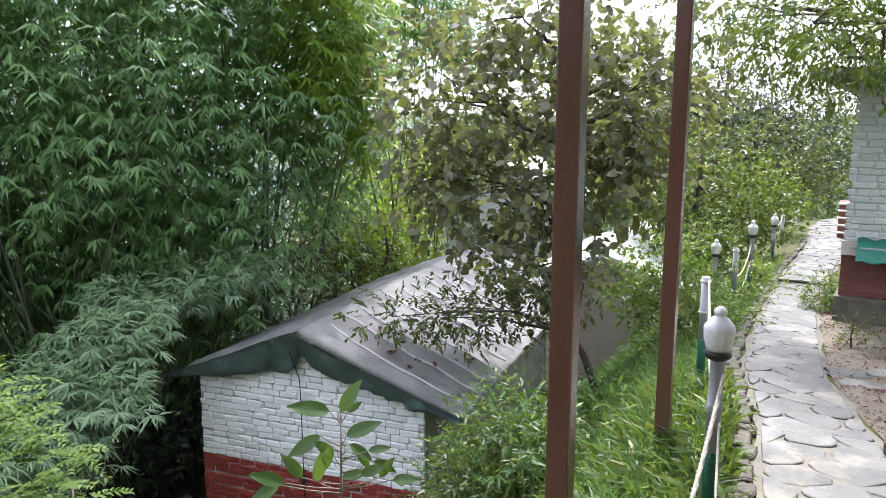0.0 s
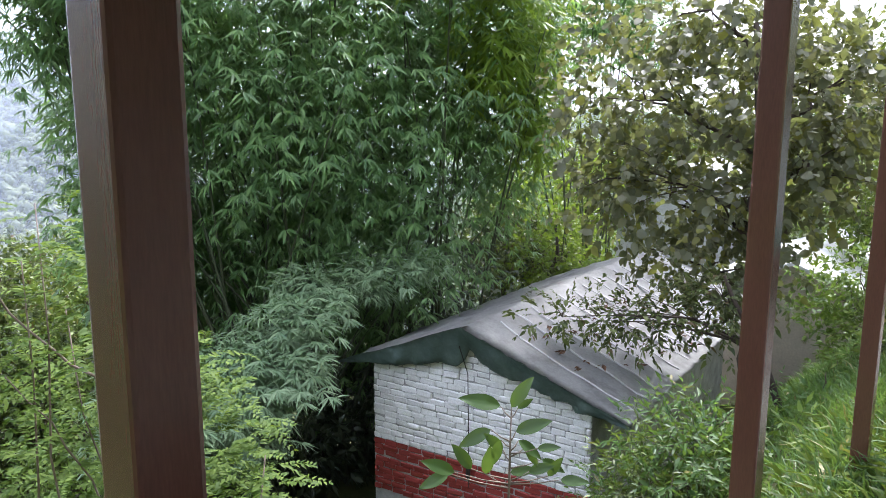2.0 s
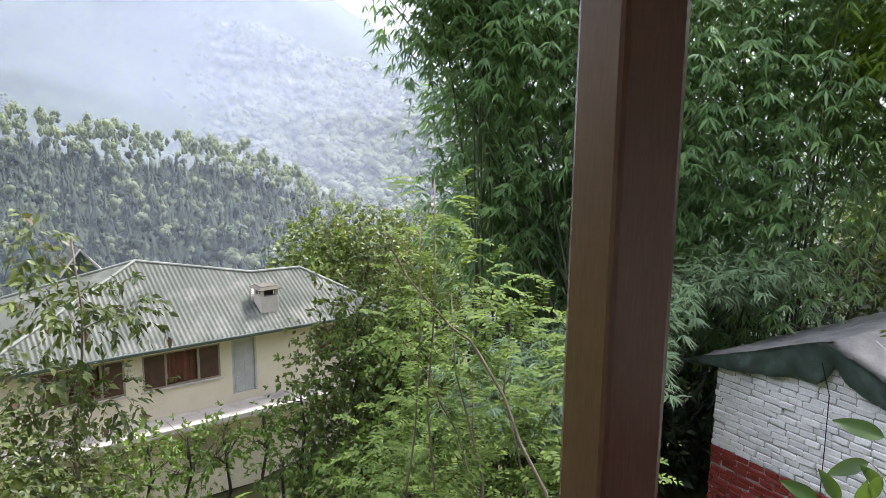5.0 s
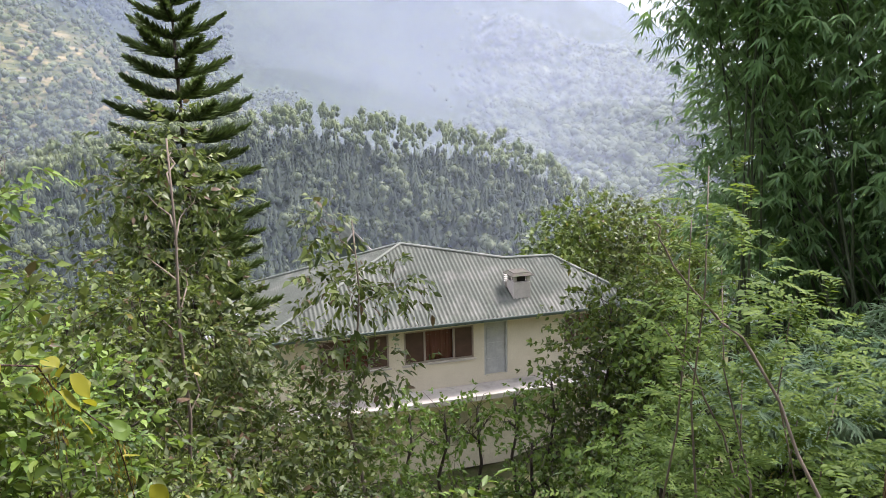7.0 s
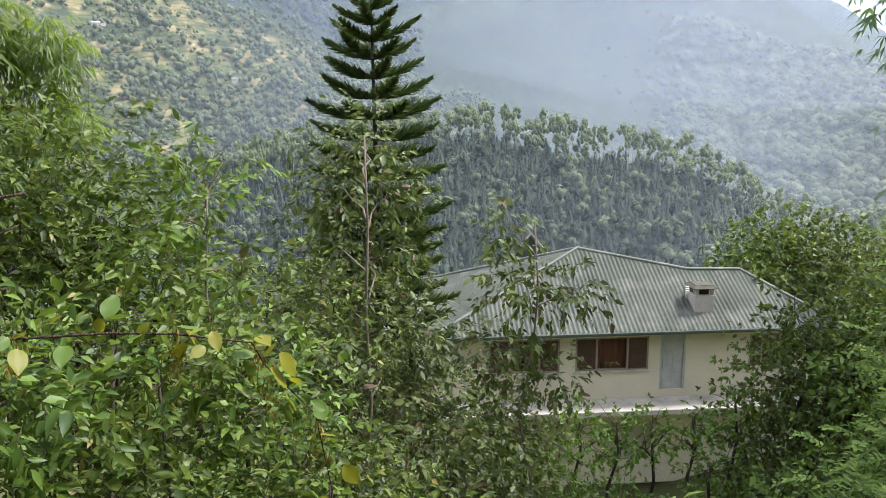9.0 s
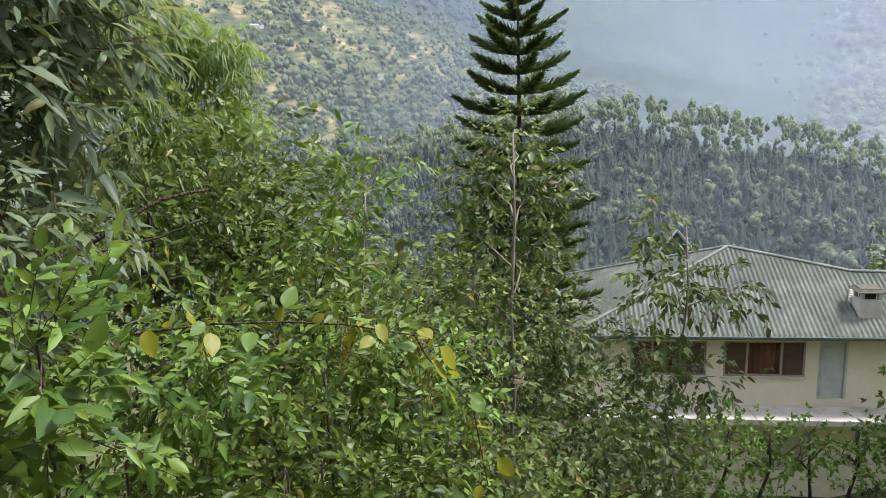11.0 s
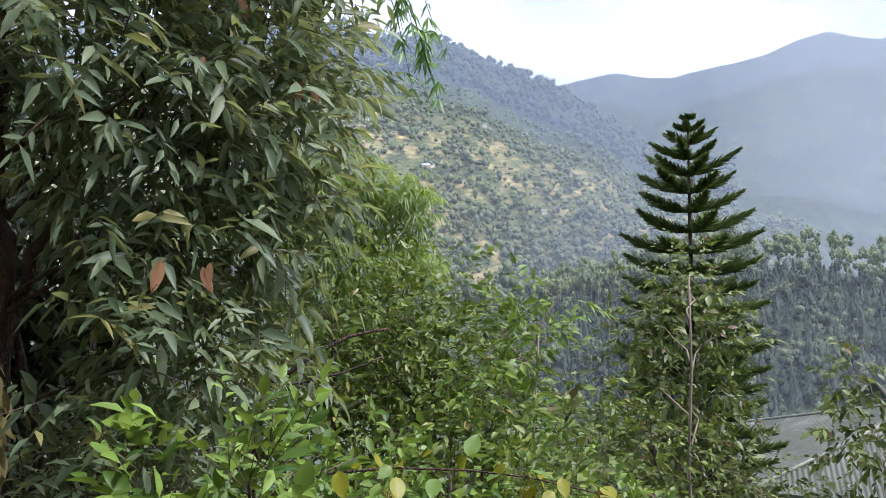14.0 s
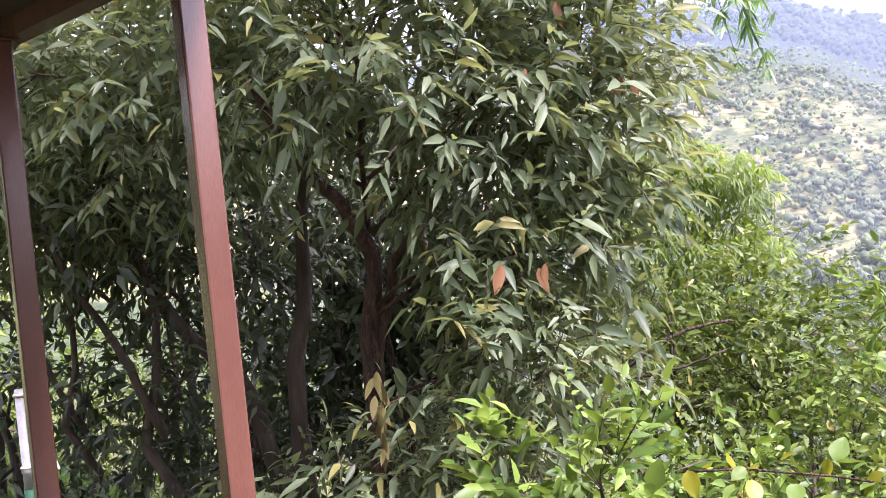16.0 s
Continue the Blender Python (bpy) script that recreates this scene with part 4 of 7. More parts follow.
def build_bungalow():
    m = Matrix.Translation((0.15, 10.3, path_z(10.0))) @ Matrix.Rotation(radians(-3.5), 4, "Z")
    t = thing("bungalow", "pale grey painted brick bungalow with a red brick base", "house", m)
    part("wall", box(-0.05, 0.02, 0.86, 5.0, 8.0, 2.9), M_GREY_BRICK, t, "pale grey painted brick wall")
    part("base_wall", box(-0.09, 0.0, 0.305, 5.0, 8.0, 0.80, 0.008), M_DULL_RED, t, "dull red brick base")
    part("plinth", box(-0.13, -0.07, -0.3, 5.0, 8.0, 0.30, 0.012), M_KERB, t, "stained stone plinth")
    part("roof", box(-0.55, -0.5, 2.9, 5.4, 8.4, 3.0, 0.02), M_ROOF, t)
    part("ledge", box(-0.10, -0.035, 0.805, 0.10, 0.012, 0.975, 0.006), M_LEDGE, t)
    bm = bmesh.new()
    n = 40
    prev = None
    for i in range(n + 1):
        x = 0.07 + i * 0.06
        zz = 0.018 * math.sin(i * 1.57)
        row = [bm.verts.new((x, -0.02 - 0.20 * s, 1.02 - 0.25 * s + zz)) for s in (0, 0.5, 1.0)] + [bm.verts.new((x, -0.02 - 0.20 * s, 1.005 - 0.25 * s + zz)) for s in (1.0, 0.5, 0)]
        if prev:
            for k in range(6):
                bm.faces.new((prev[k], row[k], row[(k + 1) % 6], prev[(k + 1) % 6]))
        prev = row
    part("awning", bm, M_AWNING, t, "corrugated bright green plastic awning", smooth=True)
    part("bracket", tube([(0.0, -0.03, 0.90), (0.30, -0.24, 0.93), (0.9, -0.26, 0.92)], [0.012] * 3, 6), M_PVC, t)
    return t


M_AWNING = surface("green_plastic_sheet", (0.02, 0.16, 0.11), (0.035, 0.23, 0.16), 3.0, 0.4, 30, 0.1)
BUNGALOW = build_bungalow()


def build_steps():
    t = thing("brick_steps", "red brick steps with white nosings beside the path", "steps", Matrix.Translation((-0.02, 19.9, path_z(19.9))))
    for i in range(5):
        part("riser", box(0.0, i * 0.22, 0, 1.4, i * 0.22 + 1.2, 0.15 * (i + 1) - 0.032, 0.004), M_DULL_RED, t)
        part("nosing", box(-0.02, i * 0.22 - 0.02, 0.15 * (i + 1) - 0.03, 1.42, i * 0.22 + 0.24, 0.15 * (i + 1), 0.004), M_LEDGE, t)


build_steps()


# ---- white hut under a tarpaulin ----
HUT_W, HUT_D, HUT_FLOOR = 3.10, 6.2, -3.45


def build_hut():
    m = Matrix.Translation((-5.54, 7.03, 0)) @ Matrix.Rotation(radians(7.0), 4, "Z")
    t = thing("hut", "white and red painted brick hut roofed with a weathered tarpaulin", "hut", m)
    h = HUT_W / 2

    def top(x):
        return -0.27 - 0.80 * abs(x) / (h + 0.5)

    for name, y in (("front_wall", 0.0), ("back_wall", HUT_D - 0.22)):
        bm = bmesh.new()
        ring = [(-h, HUT_FLOOR), (h, HUT_FLOOR), (h, top(h)), (0, top(0)), (-h, top(-h))]
        a = [bm.verts.new((x, y, z)) for x, z in ring]
        b = [bm.verts.new((x, y + 0.22, z)) for x, z in ring]
        bm.faces.new(a)
        bm.faces.new(list(reversed(b)))
        for i in range(5):
            bm.faces.new((a[i], b[i], b[(i + 1) % 5], a[(i + 1) % 5]))
        bmesh.ops.recalc_face_normals(bm, faces=bm.faces)
        part(name, bm, M_MORTAR, t, "white painted brick gable wall, red below")
    for x in (-h, h - 0.22):
        part("side_wall", box(x, 0.225, HUT_FLOOR, x + 0.22, HUT_D - 0.225, -0.90), M_MORTAR, t)
    part("floor_slab", box(-h - 0.1, -0.1, HUT_FLOOR - 0.6, h + 0.1, HUT_D + 0.1, HUT_FLOOR - 0.005), M_KERB, t)
    # tarpaulin: two slopes with purlin ridges, folds and a hanging front flap
    nx, ny = 40, 70
    over, front, back = 0.50, -0.14, HUT_D + 0.4

    def roof_z(x, y):
        s = abs(x) / (h + over)
        z = -0.17 - 0.82 * s
        z += 0.085 * (0.5 - abs(math.sin((y + 0.25 * s + 0.08 * math.sin(x * 2)) * 7.4)) ** 0.55) * (0.35 + 0.65 * math.sin(math.pi * min(1, s * 1.1))) * min(1.0, max(0, y) * 1.6)
        z += 0.022 * noise.noise(Vector((x * 2.4, y * 2.0, 1))) + 0.016 * noise.noise(Vector((x * 3, y * 11, 4))) * min(1.0, max(0, y + 0.1) * 3)
        return z

    bm = bmesh.new()
    g = {}
    for i in range(-nx, nx + 1):
        for j in range(ny + 1):
            x, y = i / nx * (h + over), front + (back - front) * (j / ny)
            edge = 0.05 * noise.noise(Vector((x * 1.5, y * 1.5, 9)))
            g[i, j] = bm.verts.new((x * (1 + 0.02 * edge), y - (0.16 * (1 - abs(i) / nx) if j == 0 else 0), roof_z(x, y)))
    for i in range(-nx, nx):
        for j in range(ny):
            bm.faces.new((g[i, j], g[i + 1, j], g[i + 1, j + 1], g[i, j + 1]))
    bmesh.ops.solidify(bm, geom=bm.faces[:], thickness=0.012)
    part("tarpaulin", bm, M_TARP, t, "weathered grey tarpaulin with folds", smooth=True)
    for sg in (1,):
        for k in range(1, int((HUT_D + 0.2) * 7.4 / math.pi) + 1):
            pts = []
            for i in range(3, 39):
                x = sg * i / 40 * (h + over)
                y = k * math.pi / 7.4 - 0.25 * i / 40 - 0.08 * math.sin(x * 2)
                pts.append((x, y, roof_z(x, y) - 0.004))
            part("crease", tube(pts, [0.011 + 0.007 * noise.noise(Vector((i * 0.4, k, sg))) for i in range(len(pts))], 6), M_TARP_PALE, t, "pale crease over a roof batten", smooth=True)
    bm = bmesh.new()
    rows = {}
    for i in range(-nx, nx + 1):
        x = i / nx * (h + over)
        s = abs(i) / nx
        drop = (0.50 if i < 0 else 0.40) * (1 - s) ** (1.0 if i < 0 else 0.75) + 0.03 + 0.07 * noise.noise(Vector((i * 0.16, 5, 1))) * (1 - s) - 0.10 * math.exp(-(i / 2.0) ** 2)
        for j in range(7):
            u = j / 6
            fold = 0.09 * noise.noise(Vector((i * 0.33 + u * 1.2, u, 7))) * u + 0.05 * noise.noise(Vector((i * 0.55 - u * 2, u * 3, 2)))
            rows[i, j] = bm.verts.new((x, front - 0.16 * (1 - s) - 0.012 + 0.20 * u * (1 - s) + fold, roof_z(x, front) + 0.012 - drop * u))
    for i in range(-nx, nx):
        for j in range(6):
            bm.faces.new((rows[i, j], rows[i, j + 1], rows[i + 1, j + 1], rows[i + 1, j]))
    bmesh.ops.solidify(bm, geom=bm.faces[:], thickness=0.010)
    part("tarpaulin_flap", bm, M_TARP_GREEN, t, "dark green hanging tarpaulin flap", smooth=True)
    part("wire", tube([(-0.02, -0.30, -0.40), (-0.02, -0.10, -0.8), (-0.03, -0.06, -1.5), (-0.03, -0.05, -2.3)], [0.006] * 4, 5), M_BLACK, t, "thin black cable down the gable")
    part("insulator", lathe([(0.02, -2.18), (0.03, -2.15), (0.03, -2.06), (0.015, -2.02)], 8), M_BLACK, t).location = (-0.03, -0.06, 0)
    r = random.Random(8)
    for _ in range(26):
        x, y = r.uniform(0.5, 1.9), r.uniform(0.3, 3.2)
        bm = bmesh.new()
        for _ in range(r.randint(2, 5)):
            q = Matrix.Translation((r.uniform(-0.05, 0.05), r.uniform(-0.05, 0.05), r.uniform(0.0, 0.02))) @ Euler((r.uniform(-0.6, 0.6), r.uniform(-0.6, 0.6), r.uniform(0, 6))).to_matrix().to_4x4()
            s = r.uniform(0.03, 0.06)
            vs = [bm.verts.new(q @ Vector(p)) for p in ((0, -s, 0), (s * 0.5, 0, 0.012), (0, s, 0), (-s * 0.5, 0, 0.015))]
            bm.faces.new(vs)
        lf = part("dead_leaves", bm, M_DEAD, None)
        lf.location = m @ Vector((x, y, roof_z(x, y) + 0.03))
        tagged(lf, "small heap of dead brown leaves on the tarpaulin", "leaves", "fallen leaves")
    return t, top


HUT, hut_top = build_hut()


def far_hut(name, label, x, y, yaw, w, d, z0, z1, rise, wall, roof, over=0.4):
    t = thing(name, label, "hut", Matrix.Translation((x, y, 0)) @ Matrix.Rotation(radians(yaw), 4, "Z"))
    part("wall", box(-w / 2, 0, z0, w / 2, d, z1), wall, t)
    bm = bmesh.new()
    ring = [(-w / 2 - over, z1 - rise * over / (w / 2)), (0, z1 + rise), (w / 2 + over, z1 - rise * over / (w / 2))]
    lo = [[bm.verts.new((x_, y_, z_ + 0.01)) for x_, z_ in ring] for y_ in (-over, d + over)]
    hi = [[bm.verts.new((x_, y_, z_ + 0.07)) for x_, z_ in ring] for y_ in (-over, d + over)]
    for k in range(2):
        bm.faces.new((hi[0][k], hi[0][k + 1], hi[1][k + 1], hi[1][k]))
        bm.faces.new((lo[1][k], lo[1][k + 1], lo[0][k + 1], lo[0][k]))
        for q in (0, 1):
            bm.faces.new((lo[q][k], lo[q][k + 1], hi[q][k + 1], hi[q][k]))
    for k in (0, 2):
        bm.faces.new((lo[0][k], hi[0][k], hi[1][k], lo[1][k]))
    bmesh.ops.recalc_face_normals(bm, faces=bm.faces)
    part("roof", bm, roof, t)
    bm = bmesh.new()
    a = [bm.verts.new(p) for p in ((-w / 2, 0.02, z1), (w / 2, 0.02, z1), (0, 0.02, z1 + rise * 0.97))]
    b = [bm.verts.new(p) for p in ((-w / 2, 0.20, z1), (w / 2, 0.20, z1), (0, 0.20, z1 + rise * 0.97))]
    bm.faces.new(a)
    bm.faces.new(list(reversed(b)))
    for i in range(3):
        bm.faces.new((a[i], b[i], b[(i + 1) % 3], a[(i + 1) % 3]))
    bmesh.ops.recalc_face_normals(bm, faces=bm.faces)
    part("gable", bm, wall, t)
    return t


M_WHITE_SHEET = surface("white_plastic_sheet", (0.42, 0.43, 0.44), (0.58, 0.59, 0.60), 1.0, 0.4, 20, 0.2)
far_hut("hut_annex", "pinkish plastered annex with pale sheet roof", -3.9, 14.4, 4, 2.9, 5.0, -4.2, -0.85, 0.55, M_PINK, M_WHITE_SHEET)
far_hut("white_shed", "far white shed behind the round-leaved tree", -8.2, 19.5, 10, 3.6, 4.0, -5, 0.2, 0.8, M_WHITE_SHEET, M_WHITE_SHEET)
far_hut("white_outhouse", "low outhouse with white sheeted roof beyond the hut", -11.9, 16.6, 12, 1.0, 1.6, -6, -2.25, 0.25, M_GREY_WOOD, M_WHITE_SHEET, 0.25)


# ---- two-storey house on the terrace below ----


def build_house():
    m = Matrix.Translation((-24.43, -3.89, 0)) @ Matrix.Rotation(radians(101.5), 4, "Z")     # x along the front to the north, y away from the veranda
    t = thing("house", "two-storey cream plastered house with a corrugated green hip roof", "house", m)
    S0, S1, EA, RI = -0.1, 14.2, -5.60, -3.50
    slope = (RI - EA) / 4.15

    # corrugated roof sheets: front, back and hip ends
    def sheet(name, fn, n_s, steps):
        bm = bmesh.new()
        prev = None
        for i in range(n_s + 1):
            row = [bm.verts.new(fn(i / n_s, j / steps)) for j in range(steps + 1)]
            if prev:
                for j in range(steps):
                    bm.faces.new((prev[j], row[j], row[j + 1], prev[j + 1]))
            prev = row
        bmesh.ops.solidify(bm, geom=bm.faces[:], thickness=0.02)
        bmesh.ops.recalc_face_normals(bm, faces=bm.faces)
        part(name, bm, M_ROOF, t, "weathered grey-green corrugated iron")

    def ridge_b(s):
        return float(np.interp(s, (S0, 5.8, 9.7, 11.7, S1), (0.0, 4.15, 2.87, 2.80, 0.0)))

    def front_pt(u, v):
        s = S0 + (S1 - S0) * u
        b = ridge_b(s) * v
        return (s, b - 0.02, EA + slope * b + 0.020 * math.cos(s * 2 * math.pi / 0.16) - 0.02)

    def back_pt(u, v):
        s = S0 + (S1 - S0) * u
        b = ridge_b(s)
        return (s, 8.3 - (8.3 - b) * v, EA + slope * b * v - 0.02)

    def hip_pt(u, v):
        y = 0.0 + 8.3 * u
        reach = (1 - abs(u - 0.337) / 0.663) if u > 0.337 else u / 0.337
        return (S1 - 2.5 * max(0, reach) * v, y, EA + slope * 2.80 * max(0, reach) * v - 0.012)

    sheet("roof_front", front_pt, 900, 5)
    sheet("roof_back", back_pt, 60, 3)
    sheet("roof_hip", hip_pt, 60, 3)
    def south_pt(u, v):
        y = 8.3 * u
        reach = 1 - abs(u - 0.5) / 0.5
        return (S0 + 5.9 * reach * v, y, EA + slope * 4.15 * reach * v - 0.012 + 0.015 * math.cos(y * 2 * math.pi / 0.16))

    sheet("roof_south", south_pt, 260, 3)
    crown_ = [(S0, 0, EA), (5.8, 4.15, RI), (9.7, 2.87, EA + slope * 2.87), (11.7, 2.80, EA + slope * 2.80), (S1, 0, EA)]
    caps = list(zip(crown_, crown_[1:])) + [((S0, 8.3, EA), (5.8, 4.15, RI))]
    for a, b in caps:
        part("ridge_cap", tube([Vector(a) + Vector((0, 0, 0.02)), Vector(b) + Vector((0, 0, 0.02))], [0.055, 0.055], 8), M_ROOF, t, "metal ridge capping")
    part("gutter", box(S0, -0.10, EA - 0.13, S1, -0.01, EA - 0.03, 0.01), M_ROOF_EDGE, t, "green gutter board")
    part("soffit", box(S0, 0.0, EA - 0.16, S1, 0.62, EA - 0.12), M_LEDGE, t)
    # walls with real openings: front upper storey
    F, UP0, UP1 = 0.60, -8.25, EA - 0.17
    holes = [(1.9, 4.4, -7.22, -5.99), (4.95, 7.57, -7.22, -5.99), (7.98, 8.90, -7.98, -5.92), (11.2, 12.8, -7.22, -6.02)]
    xs = sorted({S0 + 0.5, S1 - 0.6, *[h[0] for h in holes], *[h[1] for h in holes]})
    for a, b in zip(xs, xs[1:]):
        cut = [h for h in holes if h[0] <= a + 1e-6 and h[1] >= b - 1e-6]
        if cut:
            part("wall_below_opening", box(a, F, UP0, b, F + 0.22, cut[0][2]), M_PLASTER, t)
            part("wall_above_opening", box(a, F, cut[0][3], b, F + 0.22, UP1), M_PLASTER, t)
        else:
            part("upper_wall", box(a, F, UP0, b, F + 0.22, UP1), M_PLASTER, t, "cream plastered wall")
    part("end_wall", box(S1 - 0.82, F + 0.225, UP0, S1 - 0.6, 7.7, UP1), M_PLASTER, t)
    part("end_wall", box(S0 + 0.5, F + 0.225, UP0, S0 + 0.72, 7.7, UP1), M_PLASTER, t)
    part("back_wall", box(S0 + 0.73, 7.48, UP0, S1 - 0.83, 7.7, UP1), M_PLASTER, t)
    part("partition", box(S0 + 0.75, 2.2, UP0, S1 - 0.85, 2.3, UP1), M_DARK_ROOM, t)
    part("ledge", box(S0 + 0.2, -0.55, UP0 - 0.20, S1 - 0.4, 7.9, UP0 - 0.005, 0.02), M_LEDGE, t, "whitewashed projecting floor ledge")
    part("lower_wall", box(S0 + 0.6, F + 0.1, -11.6, S1 - 0.7, 7.6, UP0 - 0.205), M_PLASTER, t, "cream plastered lower wall")
    for a, b, z0, z1 in holes[:2] + holes[3:]:
        w = part("window", box(a, F + 0.13, z0, b, F + 0.15, z1), M_WINDOW, t, "window pane with a drawn red-brown curtain behind")
        bm = bmesh.new()
        for q in (a, a + (b - a) * 0.28, b - (b - a) * 0.28 - 0.05, b - 0.06):
            box(q, F + 0.03, z0, q + 0.07, F + 0.12, z1, 0, bm)
        box(a, F + 0.035, z0, b, F + 0.115, z0 + 0.06, 0, bm)
        box(a, F + 0.035, z1 - 0.06, b, F + 0.115, z1, 0, bm)
        part("frame", bm, M_FRAME, w, "pale wooden frame")
        part("sill", box(a - 0.08, F - 0.06, z0 - 0.07, b + 0.08, F + 0.02, z0 - 0.005, 0.008), M_LEDGE, w)
        for q0, q1 in ((a + 0.08, a + (b - a) * 0.28 - 0.01), (b - (b - a) * 0.28 + 0.03, b - 0.07)):
            sh = part("shutter", box(q0, F + 0.02, z0 + 0.07, q1, F + 0.05, z1 - 0.07, 0.004), M_BROWN_WOOD, w, "dark brown panelled shutter")
        cur = bmesh.new()
        prev = None
        for i in range(41):
            x = a + (b - a) * i / 40
            row = [cur.verts.new((x, F + 0.26 + 0.03 * math.sin(i * 1.4), zz)) for zz in (z0, z1)]
            if prev:
                cur.faces.new((prev[0], row[0], row[1], prev[1]))
            prev = row
        part("curtain", cur, M_CURTAIN, w, "red-brown curtain", smooth=True)
    d0, d1, z0, z1 = holes[2]
    dr = part("door", box(d0 + 0.07, F + 0.10, z0, d1 - 0.07, F + 0.15, z1 - 0.08, 0.004), M_GREY_WOOD, t, "grey panelled wooden door")
    for q in (0, 1):
        for k in range(3):
            x0 = d0 + 0.13 + q * 0.36
            part("panel", box(x0, F + 0.085, z0 + 0.15 + k * 0.60, x0 + 0.28, F + 0.098, z0 + 0.60 + k * 0.60, 0.004), M_GREY_WOOD, dr)
    bm = box(d0, F + 0.02, z0, d0 + 0.065, F + 0.12, z1)
    box(d1 - 0.065, F + 0.02, z0, d1, F + 0.12, z1, 0, bm)
    box(d0 + 0.066, F + 0.02, z1 - 0.075, d1 - 0.066, F + 0.12, z1, 0, bm)
    part("door_frame", bm, M_GREY_WOOD, dr)
    for a, b in ((1.0, 2.2), (2.6, 4.6), (6.2, 7.8)):
        w = part("lower_window", box(a, F + 0.05, -10.6, b, F + 0.095, -9.2), M_WINDOW, t, "dark lower window")
        for q in (a, (a + b) / 2 - 0.03, b - 0.06):
            part("frame_bar", box(q, F + 0.01, -10.6, q + 0.06, F + 0.045, -9.2), M_LEDGE, w)
    # chimney on the front slope, with mortar flashing up the slope behind it
    cx, cb, top_ = 9.55, 1.10, -4.62
    ch = part("chimney", box(cx - 0.34, cb - 0.34, EA + 0.2, cx + 0.34, cb + 0.34, top_, 0.03), M_LEDGE, t, "whitewashed brick chimney with stained cap")
    for sx in (-1, 1):
        for sy in (-1, 1):
            part("pillar", box(cx + sx * 0.27 - 0.06, cb + sy * 0.26 - 0.06, top_ + 0.005, cx + sx * 0.27 + 0.06, cb + sy * 0.26 + 0.06, top_ + 0.24, 0.008), M_LEDGE, ch)
    part("flue", box(cx - 0.20, cb - 0.18, top_ + 0.005, cx + 0.20, cb + 0.18, top_ + 0.24), M_DARK_ROOM, ch, "dark flue block between the pillars")
    bm = box(cx - 0.46, cb - 0.46, top_ + 0.245, cx + 0.46, cb + 0.46, top_ + 0.31, 0.02)
    for v in bm.verts:
        if v.co.z > top_ + 0.28:
            v.co.x, v.co.y, v.co.z = cx + (v.co.x - cx) * 0.72, cb + (v.co.y - cb) * 0.72, v.co.z + 0.06
    part("cap", bm, M_KERB, ch, "moss-stained concrete cap")
    bm = bmesh.new()
    for k in range(5):
        q = cb + 0.30 + 0.13 * k
        box(cx - 0.42 + 0.05 * k, q, EA + slope * q - 0.05, cx + 0.12 - 0.06 * k, q + 0.16, EA + slope * q + 0.20 - 0.02 * k, 0.02, bm)
    part("flashing", bm, M_LEDGE, ch, "lumpy mortar behind the chimney")
    # small gable of the rear wing standing behind the ridge, and the lean-to at the south end
    bm = bmesh.new()
    gable = ((3.72, -4.32), (4.48, -3.37), (5.26, -4.32))
    for q0, q1 in zip(gable, gable[1:]):
        n = 12
        for k in range(n):
            vs = [bm.verts.new((q0[0] + (q1[0] - q0[0]) * u, yy, q0[1] + (q1[1] - q0[1]) * u + (0.02 if e % 2 else 0))) for e, u in ((k, k / n), (k + 1, (k + 1) / n)) for yy in (6.8, 8.6)]
            bm.faces.new((vs[0], vs[2], vs[3], vs[1]))
    bmesh.ops.solidify(bm, geom=bm.faces[:], thickness=0.02)
    wing = part("rear_roof", bm, M_ROOF, t, "small gabled roof of the rear wing")
    part("bargeboard", tube([(3.70, 6.77, -4.33), (4.48, 6.77, -3.35), (5.28, 6.77, -4.33)], [0.05, 0.06, 0.05], 4), M_LEDGE, wing, "pale bargeboards")
    bm = bmesh.new()
    ring = [(3.85, -6.0), (5.12, -6.0), (5.12, -4.28), (4.48, -3.44), (3.85, -4.28)]
    a = [bm.verts.new((x, 6.9, z)) for x, z in ring]
    b = [bm.verts.new((x, 8.5, z)) for x, z in ring]
    bm.faces.new(a)
    bm.faces.new(list(reversed(b)))
    for k in range(5):
        bm.faces.new((a[k], b[k], b[(k + 1) % 5], a[(k + 1) % 5]))
    bmesh.ops.recalc_face_normals(bm, faces=bm.faces)
    part("rear_gable", bm, M_ROOF_EDGE, wing)
    part("lean_to_wall", box(-2.6, 2.6, -11.6, S0 + 0.45, 7.4, EA - 0.75), M_PLASTER, t)
    bm = bmesh.new()
    prev = None
    for k in range(51):
        x = -3.1 + 3.4 * k / 50
        row = [bm.verts.new((x, yy, zz + 0.02 * math.cos(x * 2 * math.pi / 0.2))) for yy, zz in ((2.2, EA - 0.62), (7.6, EA - 0.20))]
        if prev:
            bm.faces.new((prev[0], row[0], row[1], prev[1]))
        prev = row
    bmesh.ops.solidify(bm, geom=bm.faces[:], thickness=0.02)
    part("lean_to_roof", bm, M_WHITE_SHEET, t, "pale sheet roof of the lean-to")


def window_material():
    m, n, l, b = material("window_glass", 0.05, 0.0, 0.5)
    b.inputs["Base Color"].default_value = (0.9, 0.92, 0.9, 1)
    b.inputs["Transmission Weight"].default_value = 1.0
    b.inputs["IOR"].default_value = 1.2
    return m


M_WINDOW = window_material()
build_house()

# ---- woods on the hills ----


def polar(az, r):
    return -np.sin(np.radians(az)) * r, np.cos(np.radians(az)) * r


